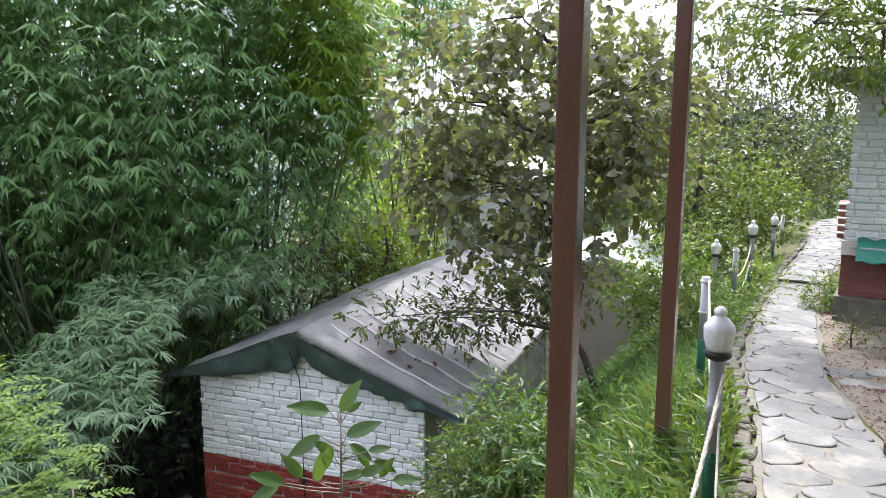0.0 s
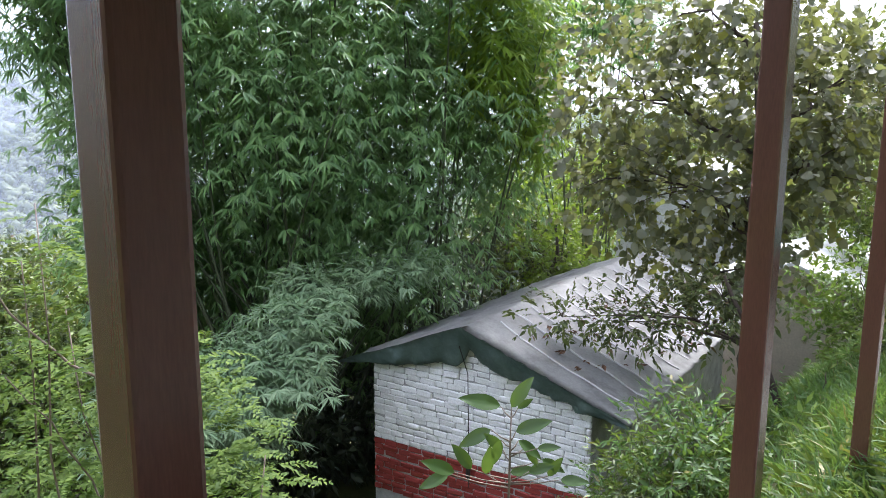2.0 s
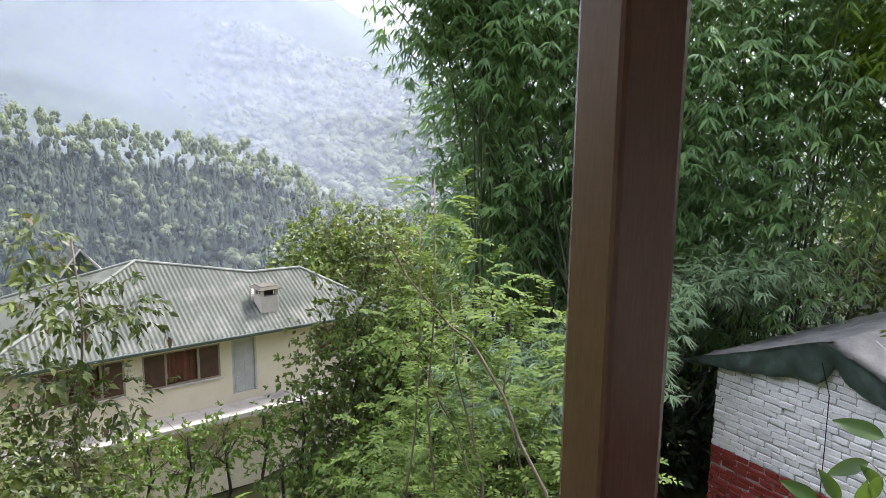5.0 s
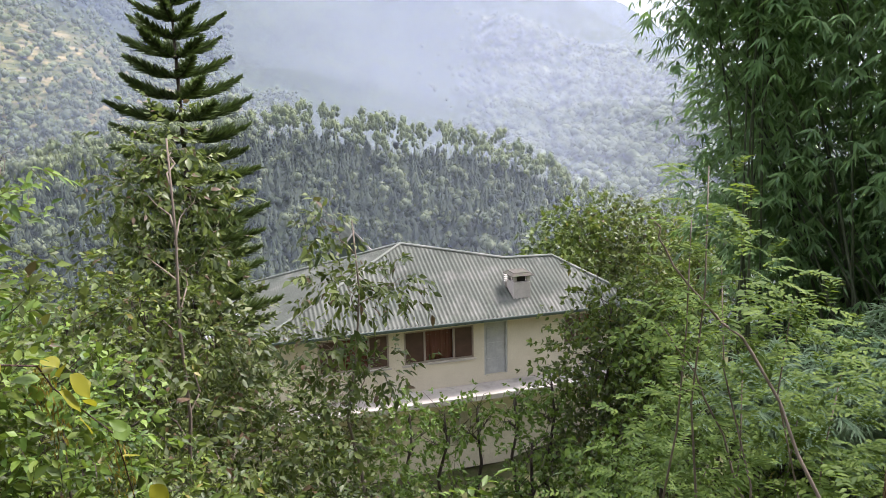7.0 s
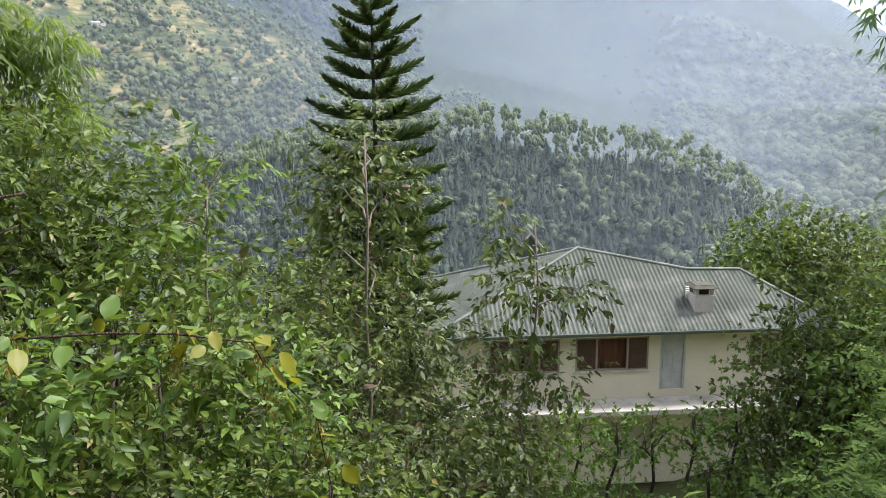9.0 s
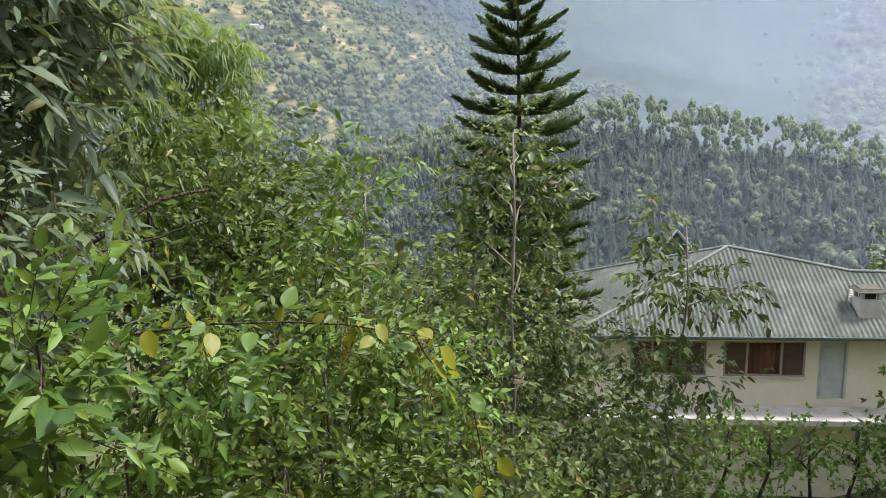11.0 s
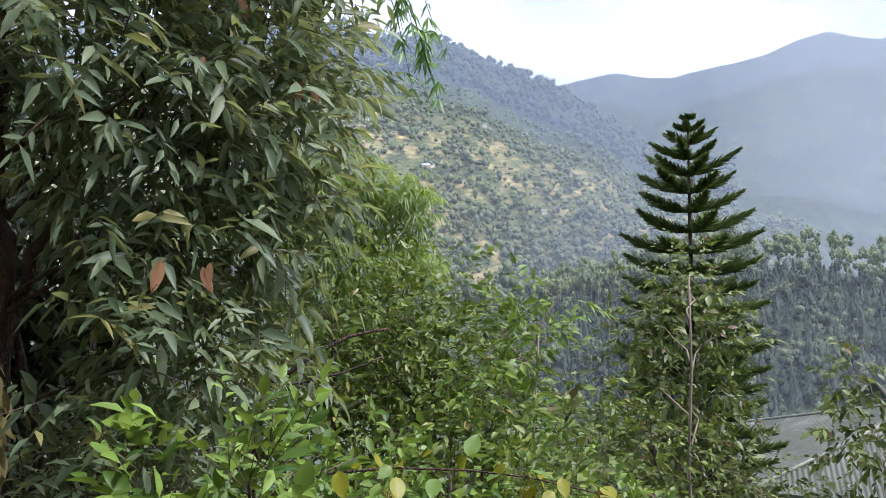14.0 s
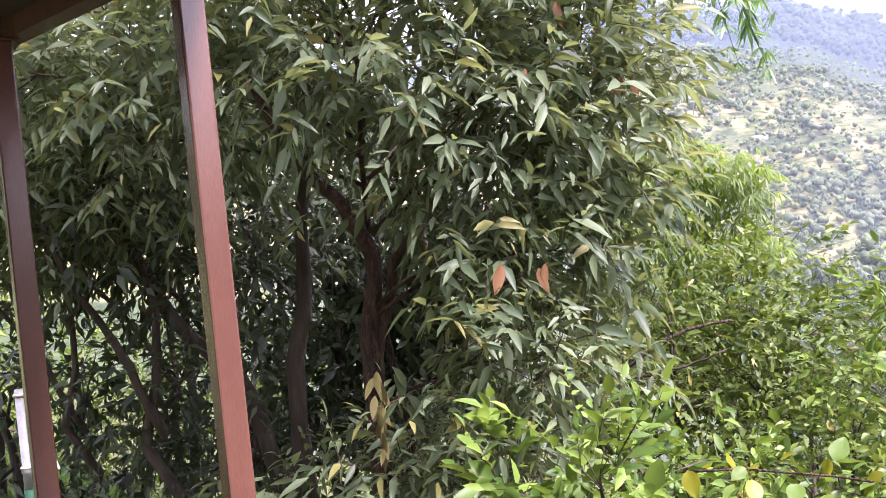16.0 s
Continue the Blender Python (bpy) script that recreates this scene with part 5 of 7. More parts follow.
def ico(level):
    bm = bmesh.new()
    bmesh.ops.create_icosphere(bm, subdivisions=level, radius=1.0)
    V, F = np.array([v.co[:] for v in bm.verts]), np.array([[v.index for v in f.verts] for f in bm.faces])
    bm.free()
    return V, F


def sprays(P, D, N, L, wide=0.8):
    """Flat leaf sprays at P, lying along D and facing N."""
    T, F = DIAMOND
    X = unit(np.cross(D, N))
    Z = np.cross(X, D)
    V = P[:, None, :] + X[:, None, :] * (T[None, :, 0, None] * (L * wide)[:, None, None]) + D[:, None, :] * ((T[None, :, 1, None] - 0.5) * L[:, None, None]) + Z[:, None, :] * (T[None, :, 2, None] * L[:, None, None])
    return V.reshape(-1, 3), (F[None] + (np.arange(len(P)) * 4)[:, None, None]).reshape(-1, 3)


def clump_woods(name, label, rng, az, r, height, wide, mat, crown=0.4, trunk=0.0, puffs=4, cards=16, card=0.42, lift=0.0, core=0.84):
    """Many far trees as one mesh: each crown is a few uneven heaps skinned with leaf sprays; pines stand on bare trunks."""
    x, y = polar(az, r)
    z = np.array([ground_z(a, b) for a, b in zip(x, y)])
    n = len(x)
    h = height * rng.uniform(0.6, 1.25, n)
    w = h * wide * rng.uniform(0.75, 1.25, n)
    m = n * puffs
    H, Wd = np.repeat(h, puffs), np.repeat(w, puffs)
    c = unit(rng.normal(size=(m, 3))) * rng.uniform(0.35, 1.0, m)[:, None]
    R = np.stack([Wd, Wd, H * crown * 0.5], 1)
    small = 1.0 if puffs == 1 else 0.62
    C = np.repeat(np.stack([x, y, z + h * (1 - crown * 0.5) + lift], 1), puffs, 0) + (0 if puffs == 1 else c * R * 0.62)
    S = R * (small * rng.uniform(0.7, 1.15, m))[:, None]
    if puffs > 1:
        S[:, 2] = np.maximum(S[:, 2] * 0.9, S[:, 0] * 0.55)
    IV, IF = ico(1)
    V = C[:, None, :] + IV[None] * S[:, None, :] * (core * rng.uniform(0.72, 1.12, (m, len(IV))))[:, :, None]
    tris = IF[None] + (np.arange(m) * len(IV))[:, None, None]
    V, tris = V.reshape(-1, 3), tris.reshape(-1, 3)
    if cards:
        q = m * cards
        d = unit(rng.normal(size=(q, 3)))
        d[:, 2] = np.where(d[:, 2] < -0.35, -d[:, 2], d[:, 2])
        P = np.repeat(C, cards, 0) + d * np.repeat(S, cards, 0) * rng.uniform(0.86, 1.10, q)[:, None]
        N = d + rng.normal(size=d.shape) * 0.30
        N[:, 2] += 0.25
        cv, cf = sprays(P, unit(np.cross(d, rng.normal(size=d.shape))), N, np.repeat(S[:, 0], cards) * card * rng.uniform(0.6, 1.4, q))
        tris = np.concatenate([tris, cf + len(V)])
        V = np.concatenate([V, cv])
    if trunk:
        t = trunk * h
        top = z + h * 0.92
        lean = rng.normal(size=n) * h * 0.02
        q = np.stack([np.stack([x - t, y, z - 1], 1), np.stack([x + t, y, z - 1], 1), np.stack([x, y + t, z - 1], 1), np.stack([x + lean, y + lean, top], 1)], 1).reshape(-1, 3)
        f = np.array([(0, 1, 3), (1, 2, 3), (2, 0, 3)])[None] + (np.arange(n) * 4)[:, None, None] + len(V)
        V, tris = np.concatenate([V, q]), np.concatenate([tris, f.reshape(-1, 3)])
    return tagged(fast_mesh(name, V, tris, mat), label, "woods", kind="stuff")


def conifer_woods(name, label, rng, az, r, height, wide, mat):
    """Narrow far conifers: ragged tiers of boughs one above another."""
    x, y = polar(az, r)
    z = np.array([ground_z(a, b) for a, b in zip(x, y)])
    n, seg = len(x), 7
    h = height * rng.uniform(0.55, 1.3, n)
    Vs, Fs, off = [], [], 0
    for lo, hi, wd in ((0.04, 0.42, 1.0), (0.20, 0.60, 0.86), (0.38, 0.76, 0.66), (0.56, 0.90, 0.46), (0.74, 1.0, 0.26)):
        a = np.linspace(0, 2 * math.pi, seg, endpoint=False)[None] + rng.uniform(0, 6, n)[:, None] + rng.normal(size=(n, seg)) * 0.2
        rr = (h * wide * wd)[:, None] * rng.uniform(0.3, 1.35, (n, seg))
        ring = np.stack([x[:, None] + np.cos(a) * rr, y[:, None] + np.sin(a) * rr, (z + h * lo)[:, None] + rng.normal(size=(n, seg)) * h[:, None] * 0.05], 2)
        tip = np.stack([x, y, z + h * hi], 1)[:, None, :]
        Vs.append(np.concatenate([ring, tip], 1).reshape(-1, 3))
        f = np.array([(k, (k + 1) % seg, seg) for k in range(seg)])
        Fs.append((f[None] + (np.arange(n) * (seg + 1))[:, None, None]).reshape(-1, 3) + off)
        off += n * (seg + 1)
    return tagged(fast_mesh(name, np.concatenate(Vs), np.concatenate(Fs), mat), label, "woods", kind="stuff")


rng = np.random.default_rng(21)
# umbrella pines along the ridge's crest, and mixed wood on its flank
clump_woods("ridge_pines", "tall pale-green pines along the crest of the near ridge", rng, rng.uniform(62, 113, 640), 378 + 64 * rng.beta(1.6, 1.2, 640), 19 * rng.uniform(0.75, 1.1, 640), 0.135, L_PINE, 0.46, 0.009, 6, 12, 0.46, core=0.68)
conifer_woods("flank_conifers", "dark narrow conifers on the flank of the near ridge", rng, rng.uniform(62, 117, 2600), rng.uniform(255, 412, 2600), 9, 0.25, L_CONIFER)
clump_woods("flank_trees", "pale rounded trees scattered on the ridge's flank", rng, rng.uniform(62, 117, 640), 250 + 160 * rng.beta(1.0, 1.4, 640), 11 * rng.uniform(0.35, 1.25, 640), 0.25, L_FLANK, 0.68, 0.012, 5, 10, 0.48, core=0.72)
clump_woods("flank_wood", "dusky mixed wood filling the ridge's flank", rng, rng.uniform(62, 117, 900), rng.uniform(250, 420, 900), 8 * rng.uniform(0.6, 1.3, 900), 0.30, L_CONIFER, 0.8, 0.0, 3, 9, 0.5, core=0.8)
clump_woods("valley_trees", "rounded trees on the lower valley slopes", rng, rng.uniform(56, 125, 320), rng.uniform(120, 290, 320), 9, 0.28, L_WOOD, 0.75, 0.0, 5, 18, 0.36)
# terraced spur with tall trees at its foot, and the dark forest above it
clump_woods("spur_trees", "scattered trees between the terraced fields", rng, np.clip(np.repeat(rng.uniform(95, 138, 420), 7) + rng.normal(size=2940) * 0.7, 94, 141), np.clip(620 + np.repeat(560 * rng.beta(1.0, 1.3, 420), 7) + rng.normal(size=2940) * 12, 600, 1190), 10 * rng.uniform(0.5, 1.35, 2940), 0.40, L_FLANK, 0.85, 0.0, 1, 9, 0.5)
clump_woods("spur_scrub", "pale scrub and small trees along the terrace banks", rng, rng.uniform(95, 139, 3600), 610 + 560 * rng.beta(1.0, 1.2, 3600), 6.5 * rng.uniform(0.4, 1.6, 3600), 0.50, L_PINE, 0.9, 0.0, 1, 7, 0.55)
clump_woods("spur_foot_trees", "tall rounded trees at the foot of the spur", rng, rng.uniform(97, 138, 560), rng.uniform(560, 820, 560), 16, 0.25, L_FLANK, 0.72, 0.008, 4, 10, 0.5)
clump_woods("gorge_trees", "large rounded trees rising from the gorge before the spur", rng, rng.uniform(98, 134, 260), rng.uniform(390, 600, 260), 22 * rng.uniform(0.6, 1.15, 260), 0.27, L_FLANK, 0.74, 0.010, 8, 16, 0.45, core=0.78)
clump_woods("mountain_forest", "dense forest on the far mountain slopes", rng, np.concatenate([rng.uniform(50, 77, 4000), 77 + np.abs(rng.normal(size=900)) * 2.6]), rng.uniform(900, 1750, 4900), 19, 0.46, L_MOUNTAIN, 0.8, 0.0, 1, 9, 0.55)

clump_woods("shoulder_forest", "dark forest on the mountain shoulder above the terraces", rng, rng.uniform(99, 136, 1900), rng.uniform(1190, 1500, 1900), 17, 0.42, L_WOOD, 0.85, 0.0, 1, 6, 0.55)

# small houses on the spur
rh = random.Random(6)
for i in range(15):
    a, r = rh.uniform(104, 131), rh.uniform(760, 1080)
    x, y = polar(a, r)
    z = ground_z(x, y)
    w, d, h = rh.uniform(5, 8), rh.uniform(4, 5.5), rh.uniform(2.6, 4.2)
    t = thing("farmhouse", "small whitewashed farmhouse among far terraces", "house", Matrix.Translation((x, y, z)) @ Matrix.Rotation(radians(a + rh.uniform(-30, 30)), 4, "Z"), "farmhouses")
    part("wall", box(-w / 2, -d / 2, -1, w / 2, d / 2, h), M_PLASTER, t)
    bm = bmesh.new()
    q = [[bm.verts.new((sx * (w / 2 + 0.4), yy, zz)) for yy, zz in ((-d / 2 - 0.5, h + 0.02), (0, h + 1.8), (d / 2 + 0.5, h + 0.02))] for sx in (-1, 1)]
    for k in range(2):
        bm.faces.new((q[0][k], q[1][k], q[1][k + 1], q[0][k + 1]))
    bm.faces.new(q[0])
    bm.faces.new(list(reversed(q[1])))
    bm.faces.new((q[0][0], q[0][2], q[1][2], q[1][0]))
    bmesh.ops.recalc_face_normals(bm, faces=bm.faces)
    part("roof", bm, M_WHITE_SHEET if i % 5 == 0 else M_ROOF, t)


# ---- haze between the ridges: tinted see-through sheets stand in for it ----


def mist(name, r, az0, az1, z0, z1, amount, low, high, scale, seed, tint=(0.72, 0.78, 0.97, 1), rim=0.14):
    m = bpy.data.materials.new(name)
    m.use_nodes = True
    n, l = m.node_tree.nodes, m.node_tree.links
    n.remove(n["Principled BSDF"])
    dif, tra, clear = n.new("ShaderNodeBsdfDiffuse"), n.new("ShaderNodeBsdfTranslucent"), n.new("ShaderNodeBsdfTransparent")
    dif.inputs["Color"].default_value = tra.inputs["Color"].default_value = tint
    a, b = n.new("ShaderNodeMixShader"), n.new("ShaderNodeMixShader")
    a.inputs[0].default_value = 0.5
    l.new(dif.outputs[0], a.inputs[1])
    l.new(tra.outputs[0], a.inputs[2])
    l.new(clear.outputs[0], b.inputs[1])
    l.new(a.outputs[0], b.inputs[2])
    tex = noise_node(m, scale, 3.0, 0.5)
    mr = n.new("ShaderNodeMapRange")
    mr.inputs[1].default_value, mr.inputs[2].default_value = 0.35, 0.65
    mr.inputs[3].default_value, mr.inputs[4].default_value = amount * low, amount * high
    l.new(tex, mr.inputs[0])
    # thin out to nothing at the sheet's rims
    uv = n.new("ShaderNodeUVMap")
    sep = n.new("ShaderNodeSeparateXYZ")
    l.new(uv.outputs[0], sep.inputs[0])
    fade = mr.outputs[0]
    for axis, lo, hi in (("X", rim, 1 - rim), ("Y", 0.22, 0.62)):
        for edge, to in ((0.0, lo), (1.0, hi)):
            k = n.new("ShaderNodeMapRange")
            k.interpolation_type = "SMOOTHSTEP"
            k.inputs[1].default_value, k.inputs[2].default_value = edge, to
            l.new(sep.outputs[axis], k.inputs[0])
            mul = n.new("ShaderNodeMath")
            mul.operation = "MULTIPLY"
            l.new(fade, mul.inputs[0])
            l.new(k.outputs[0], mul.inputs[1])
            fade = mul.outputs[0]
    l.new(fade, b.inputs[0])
    l.new(b.outputs[0], n["Material Output"].inputs["Surface"])
    bm = bmesh.new()
    layer = bm.loops.layers.uv.new("UVMap")
    cols, rows = 60, 12
    g = {}
    for i in range(cols + 1):
        for j in range(rows + 1):
            u, v = i / cols, j / rows
            rr = r * (1 + 0.05 * noise.noise(Vector((u * 4, v * 2, seed))))
            x, y = polar(az0 + (az1 - az0) * u, rr)
            g[i, j] = (bm.verts.new((x, y, z0 + (z1 - z0) * v)), u, v)
    for i in range(cols):
        for j in range(rows):
            q = (g[i, j], g[i + 1, j], g[i + 1, j + 1], g[i, j + 1])
            f = bm.faces.new([c[0] for c in q])
            for loop, c in zip(f.loops, q):
                loop[layer].uv = (c[1], c[2])
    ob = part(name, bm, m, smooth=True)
    return tagged(ob, "pale tinted see-through sheet standing in for haze before the mountains", "mist", kind="stuff")


# aerial haze comes from these sheets' pale bluish colour and opacity
mist("valley_haze_sheet", 230, 35, 165, -150, 130, 0.15, 0.7, 1.0, 0.006, 1)
mist("spur_haze_sheet", 600, 88, 175, -160, 330, 0.09, 0.7, 1.0, 0.0022, 5, (0.64, 0.73, 0.98, 1))
mist("ridge_haze_sheet", 540, 64, 120, -160, 460, 0.19, 0.7, 1.0, 0.0022, 2, rim=0.34)
mist("gorge_haze_sheet", 640, 66, 122, -180, 520, 0.19, 0.7, 1.0, 0.002, 8, rim=0.34)
mist("mountain_haze_sheet", 880, 20, 98, -240, 760, 0.17, 0.8, 1.0, 0.0016, 3)
mist("high_haze_sheet", 1300, 46, 112, -200, 900, 0.20, 0.8, 1.0, 0.0012, 4, rim=0.3)
mist("far_haze_sheet", 2150, 60, 135, -700, 1500, 0.22, 0.8, 1.0, 0.001, 7, (0.62, 0.72, 1.0, 1))
mist("shoulder_haze_sheet", 1100, 104, 175, -300, 1100, 0.20, 0.8, 1.0, 0.0013, 9, (0.60, 0.71, 1.0, 1))
mist("thin_high_haze_sheet", 1190, 97, 170, -300, 1100, 0.24, 0.8, 1.0, 0.0012, 6, (0.60, 0.71, 1.0, 1))

# ---- trees and bushes near the veranda ----


def at(az, d, z):
    v = toward(az, 0, d)
    return (v.x, v.y, z)


def B(*rows):
    """Clumps from rows of azimuth, distance, height and radii."""
    return [(at(a, d, z), (rx, ry, rz)) for a, d, z, rx, ry, rz in rows]


def bamboo(name, label, centre, spread, height, culms, blobs, mat, n, size, width, k, seed, lean=1.0, radius=0.035, hang=0.55, shape=LANCE):
    rng_, r = np.random.default_rng(seed), random.Random(seed)
    g = ground_z(centre[0], centre[1])
    t = thing(name, label, "bamboo", Matrix.Translation((centre[0], centre[1], g)))
    for i in range(culms):
        a = r.uniform(0, 2 * math.pi)
        q = math.sqrt(r.random()) * spread
        b = Vector((q * math.cos(a), q * math.sin(a), -0.3))
        c, rr = r.choice(blobs)
        tip = Vector(c) - Vector((centre[0], centre[1], g)) + Vector((r.uniform(-1, 1) * rr[0], r.uniform(-1, 1) * rr[1], r.uniform(-0.2, 0.8) * rr[2]))
        mid = b.lerp(tip, 0.5)
        mid.x, mid.y = b.x + (tip.x - b.x) * 0.28, b.y + (tip.y - b.y) * 0.28
        pts = [(1 - s) ** 2 * b + 2 * s * (1 - s) * mid + s * s * tip for s in [j / 8 for j in range(9)]]
        part("culm", tube(pts, [radius * r.uniform(0.7, 1.15) * (1 - 0.10 * j) for j in range(9)], 6), M_CULM, t, smooth=True)
    P, O = in_blobs(rng_, blobs, n // k, 0.22)
    # sprays gather along hidden branches
    P, D, N = hand(rng_, P - np.array([centre[0], centre[1], g]), O, k, 80, hang)
    L = size * rng_.uniform(0.6, 1.3, len(P))
    leaves("foliage", P, D, N, L, L * width, mat, shape, 0.22, t)
    return t


big = B((38, 13.6, 3.6, 1.7, 1.7, 2.4), (45, 12.8, 3.2, 2.3, 2.1, 3.0), (53, 12.2, 3.3, 2.3, 2.1, 3.2), (60, 12.6, 3.6, 1.6, 1.6, 2.6), (66.5, 12.0, 4.6, 1.5, 1.3, 1.1), (70.5, 11.8, 5.5, 1.1, 1.1, 0.7), (67.3, 12.0, 3.3, 0.8, 0.8, 0.8), (44, 12.6, 0.3, 1.8, 1.7, 1.6),
        (55, 13.2, -0.2, 1.8, 1.3, 1.6), (61, 13.0, 0.4, 1.1, 1.1, 1.6), (36.5, 13.6, 1.6, 0.9, 1.0, 1.4), (50, 12.8, 1.4, 2.2, 1.5, 1.7), (42, 13.2, 6.2, 2.2, 2.0, 1.6), (56, 12.6, 6.3, 2.4, 2.0, 1.6), (50, 13.2, -2.0, 1.6, 0.9, 1.0), (56.5, 12.8, -2.4, 1.6, 0.9, 1.1), (46.5, 12.8, -1.2, 1.0, 0.9, 0.9), (63.0, 12.4, 2.2, 1.0, 1.1, 1.4), (64.5, 12.4, 3.9, 1.2, 1.1, 1.0), (61.5, 12.3, 0.8, 0.8, 1.0, 1.3))
bamboo("bamboo_clump", "huge dark green bamboo clump with drooping leaf sprays behind the hut", at(52, 12.6, 0)[:2], 1.6, 9, 46, big, L_BAMBOO, 66000, 0.22, 0.17, 6, 31, hang=0.4)
bamboo("bamboo_clump", "dark bamboo mass standing deep behind the front clump", at(50, 16.4, 0)[:2], 1.6, 9, 18, B((47, 16.2, 4.2, 3.2, 1.8, 3.6), (56, 16.2, 4.2, 3.0, 1.8, 3.6), (40, 16.4, 3.4, 1.6, 1.6, 2.8), (62, 15.6, 4.0, 1.4, 1.6, 3.0), (52, 16, 0.2, 3.4, 1.6, 2.0), (58, 15.5, -1.6, 2.6, 1.5, 1.6), (48, 16, -1.8, 2.6, 1.5, 1.6), (63.5, 14.6, 2.4, 1.0, 1.2, 1.8), (64.0, 14.2, 0.3, 1.1, 1.2, 1.6), (60, 14.6, 0.0, 1.6, 1.4, 1.8)), L_BAMBOO, 42000, 0.29, 0.20, 6, 36, hang=0.4, shape=DIAMOND)
bamboo("bamboo_clump", "small-leaved drooping bamboo shoots among the huge clump", at(50, 12.2, 0)[:2], 1.4, 9, 12, [(c, (q[0] * 1.04, q[1] * 1.04, q[2] * 1.04)) for c, q in big[:14]], L_BAMBOO, 46000, 0.16, 0.16, 6, 38, hang=0.75, shape=DIAMOND)
# the clump's bright edge is painted with the sun-coloured leaf
bamboo("bamboo_clump", "bamboo coloured yellow-green as if sunlit on the clump's open side", at(41, 13.4, 0)[:2], 0.7, 9, 10, B((34.3, 12.8, 3.8, 0.8, 0.8, 1.5), (37.5, 11.6, 5.0, 1.2, 0.9, 1.0), (33.8, 13.0, 2.2, 0.6, 0.7, 0.9), (37.0, 11.8, 3.4, 0.7, 0.6, 1.1), (42, 11.2, 4.8, 1.2, 0.6, 0.8)), L_BAMBOO_SUN, 9500, 0.25, 0.16, 6, 37, hang=0.35)
bamboo("bamboo_clump", "green bamboo sprays hanging out over the valley side", at(63, 12.6, 0)[:2], 0.6, 9, 6, B((66, 11.2, 4.9, 1.0, 0.7, 0.6), (69.5, 11.0, 5.6, 0.8, 0.8, 0.5), (63, 11.2, 3.2, 0.5, 0.5, 0.9), (65.5, 11.4, 4.0, 0.7, 0.6, 0.6)), L_BAMBOO, 7000, 0.20, 0.17, 6, 39, hang=0.35)
bamboo("bamboo_clump", "dark bamboo top standing behind the round-leaved tree", at(30, 17.5, 0)[:2], 0.8, 9, 12, B((30.0, 17, 5.2, 1.8, 1.6, 1.0), (27, 17.5, 4.2, 1.4, 1.4, 1.0), (33, 17.5, 4.0, 1.3, 1.3, 1.6)), L_BAMBOO, 9000, 0.26, 0.16, 7, 32)
bamboo("fine_bamboo", "grey-green fine-leaved bamboo arching low before the big clump", at(55, 10.6, 0)[:2], 0.9, 3, 24,
       B((43.0, 11.2, 0.15, 0.55, 0.4, 0.24), (46.0, 11.0, 0.0, 0.7, 0.45, 0.30), (50.5, 10.7, -0.15, 0.8, 0.5, 0.36), (54.5, 9.2, -0.75, 0.9, 0.6, 0.40), (58.5, 9.0, -0.95, 0.8, 0.7, 0.42), (62, 8.8, -1.1, 0.8, 0.7, 0.45), (52.3, 9.7, -0.35, 0.65, 0.5, 0.36), (53.0, 9.6, -0.85, 0.6, 0.5, 0.36), (55.5, 9.4, -1.15, 0.7, 0.5, 0.36), (57.0, 9.0, -1.45, 0.7, 0.6, 0.35)),
       L_FINE, 26000, 0.19, 0.13, 8, 33, radius=0.014, hang=0.22)

rng = np.random.default_rng(44)
# round-leaved tree over the hut's roof
tree("round_leaved_tree", "broad tree with round grey-green leaves leaning over the hut", at(17.2, 9.4, ground_z(*at(17.2, 9.4, 0)[:2])), at(19, 10.2, 3.4),
     B((26, 10.6, 2.5, 1.25, 1.2, 1.0), (22, 10.4, 3.6, 1.4, 1.2, 0.9), (17, 10.2, 2.6, 1.3, 1.2, 1.1), (12.8, 10.6, 2.7, 0.9, 0.9, 1.0), (24, 10.2, 1.2, 1.2, 1.0, 0.7), (19, 10.0, 1.3, 1.1, 1.0, 0.7), (21, 9.8, 0.45, 1.0, 0.8, 0.5), (27.5, 10.2, 1.5, 0.7, 0.7, 0.6), (14, 10.4, 1.75, 0.8, 0.8, 0.55)),
     L_ROUND, M_BARK, rng, 10500, 0.108, 0.80, 4, 0.10, OVATE_FINE, 0.8, 0.35, 0.1, shell=0.25, up=0.25)
tree("small_leaved_tree", "thin branch tree with small glossy leaves over the tarpaulin", at(15.5, 8.6, ground_z(*at(15.5, 8.6, 0)[:2])), at(20, 8.6, 0.6),
     B((23, 8.8, 0.05, 0.8, 0.6, 0.35), (27, 8.7, -0.02, 0.8, 0.6, 0.30), (31.5, 8.6, 0.02, 0.6, 0.5, 0.25), (20, 8.8, 0.3, 0.6, 0.6, 0.4)), L_OLIVE, M_BARK, rng, 2300, 0.078, 0.48, 5, 0.05, OVATE, 0.8, 0.2, shell=0.1)

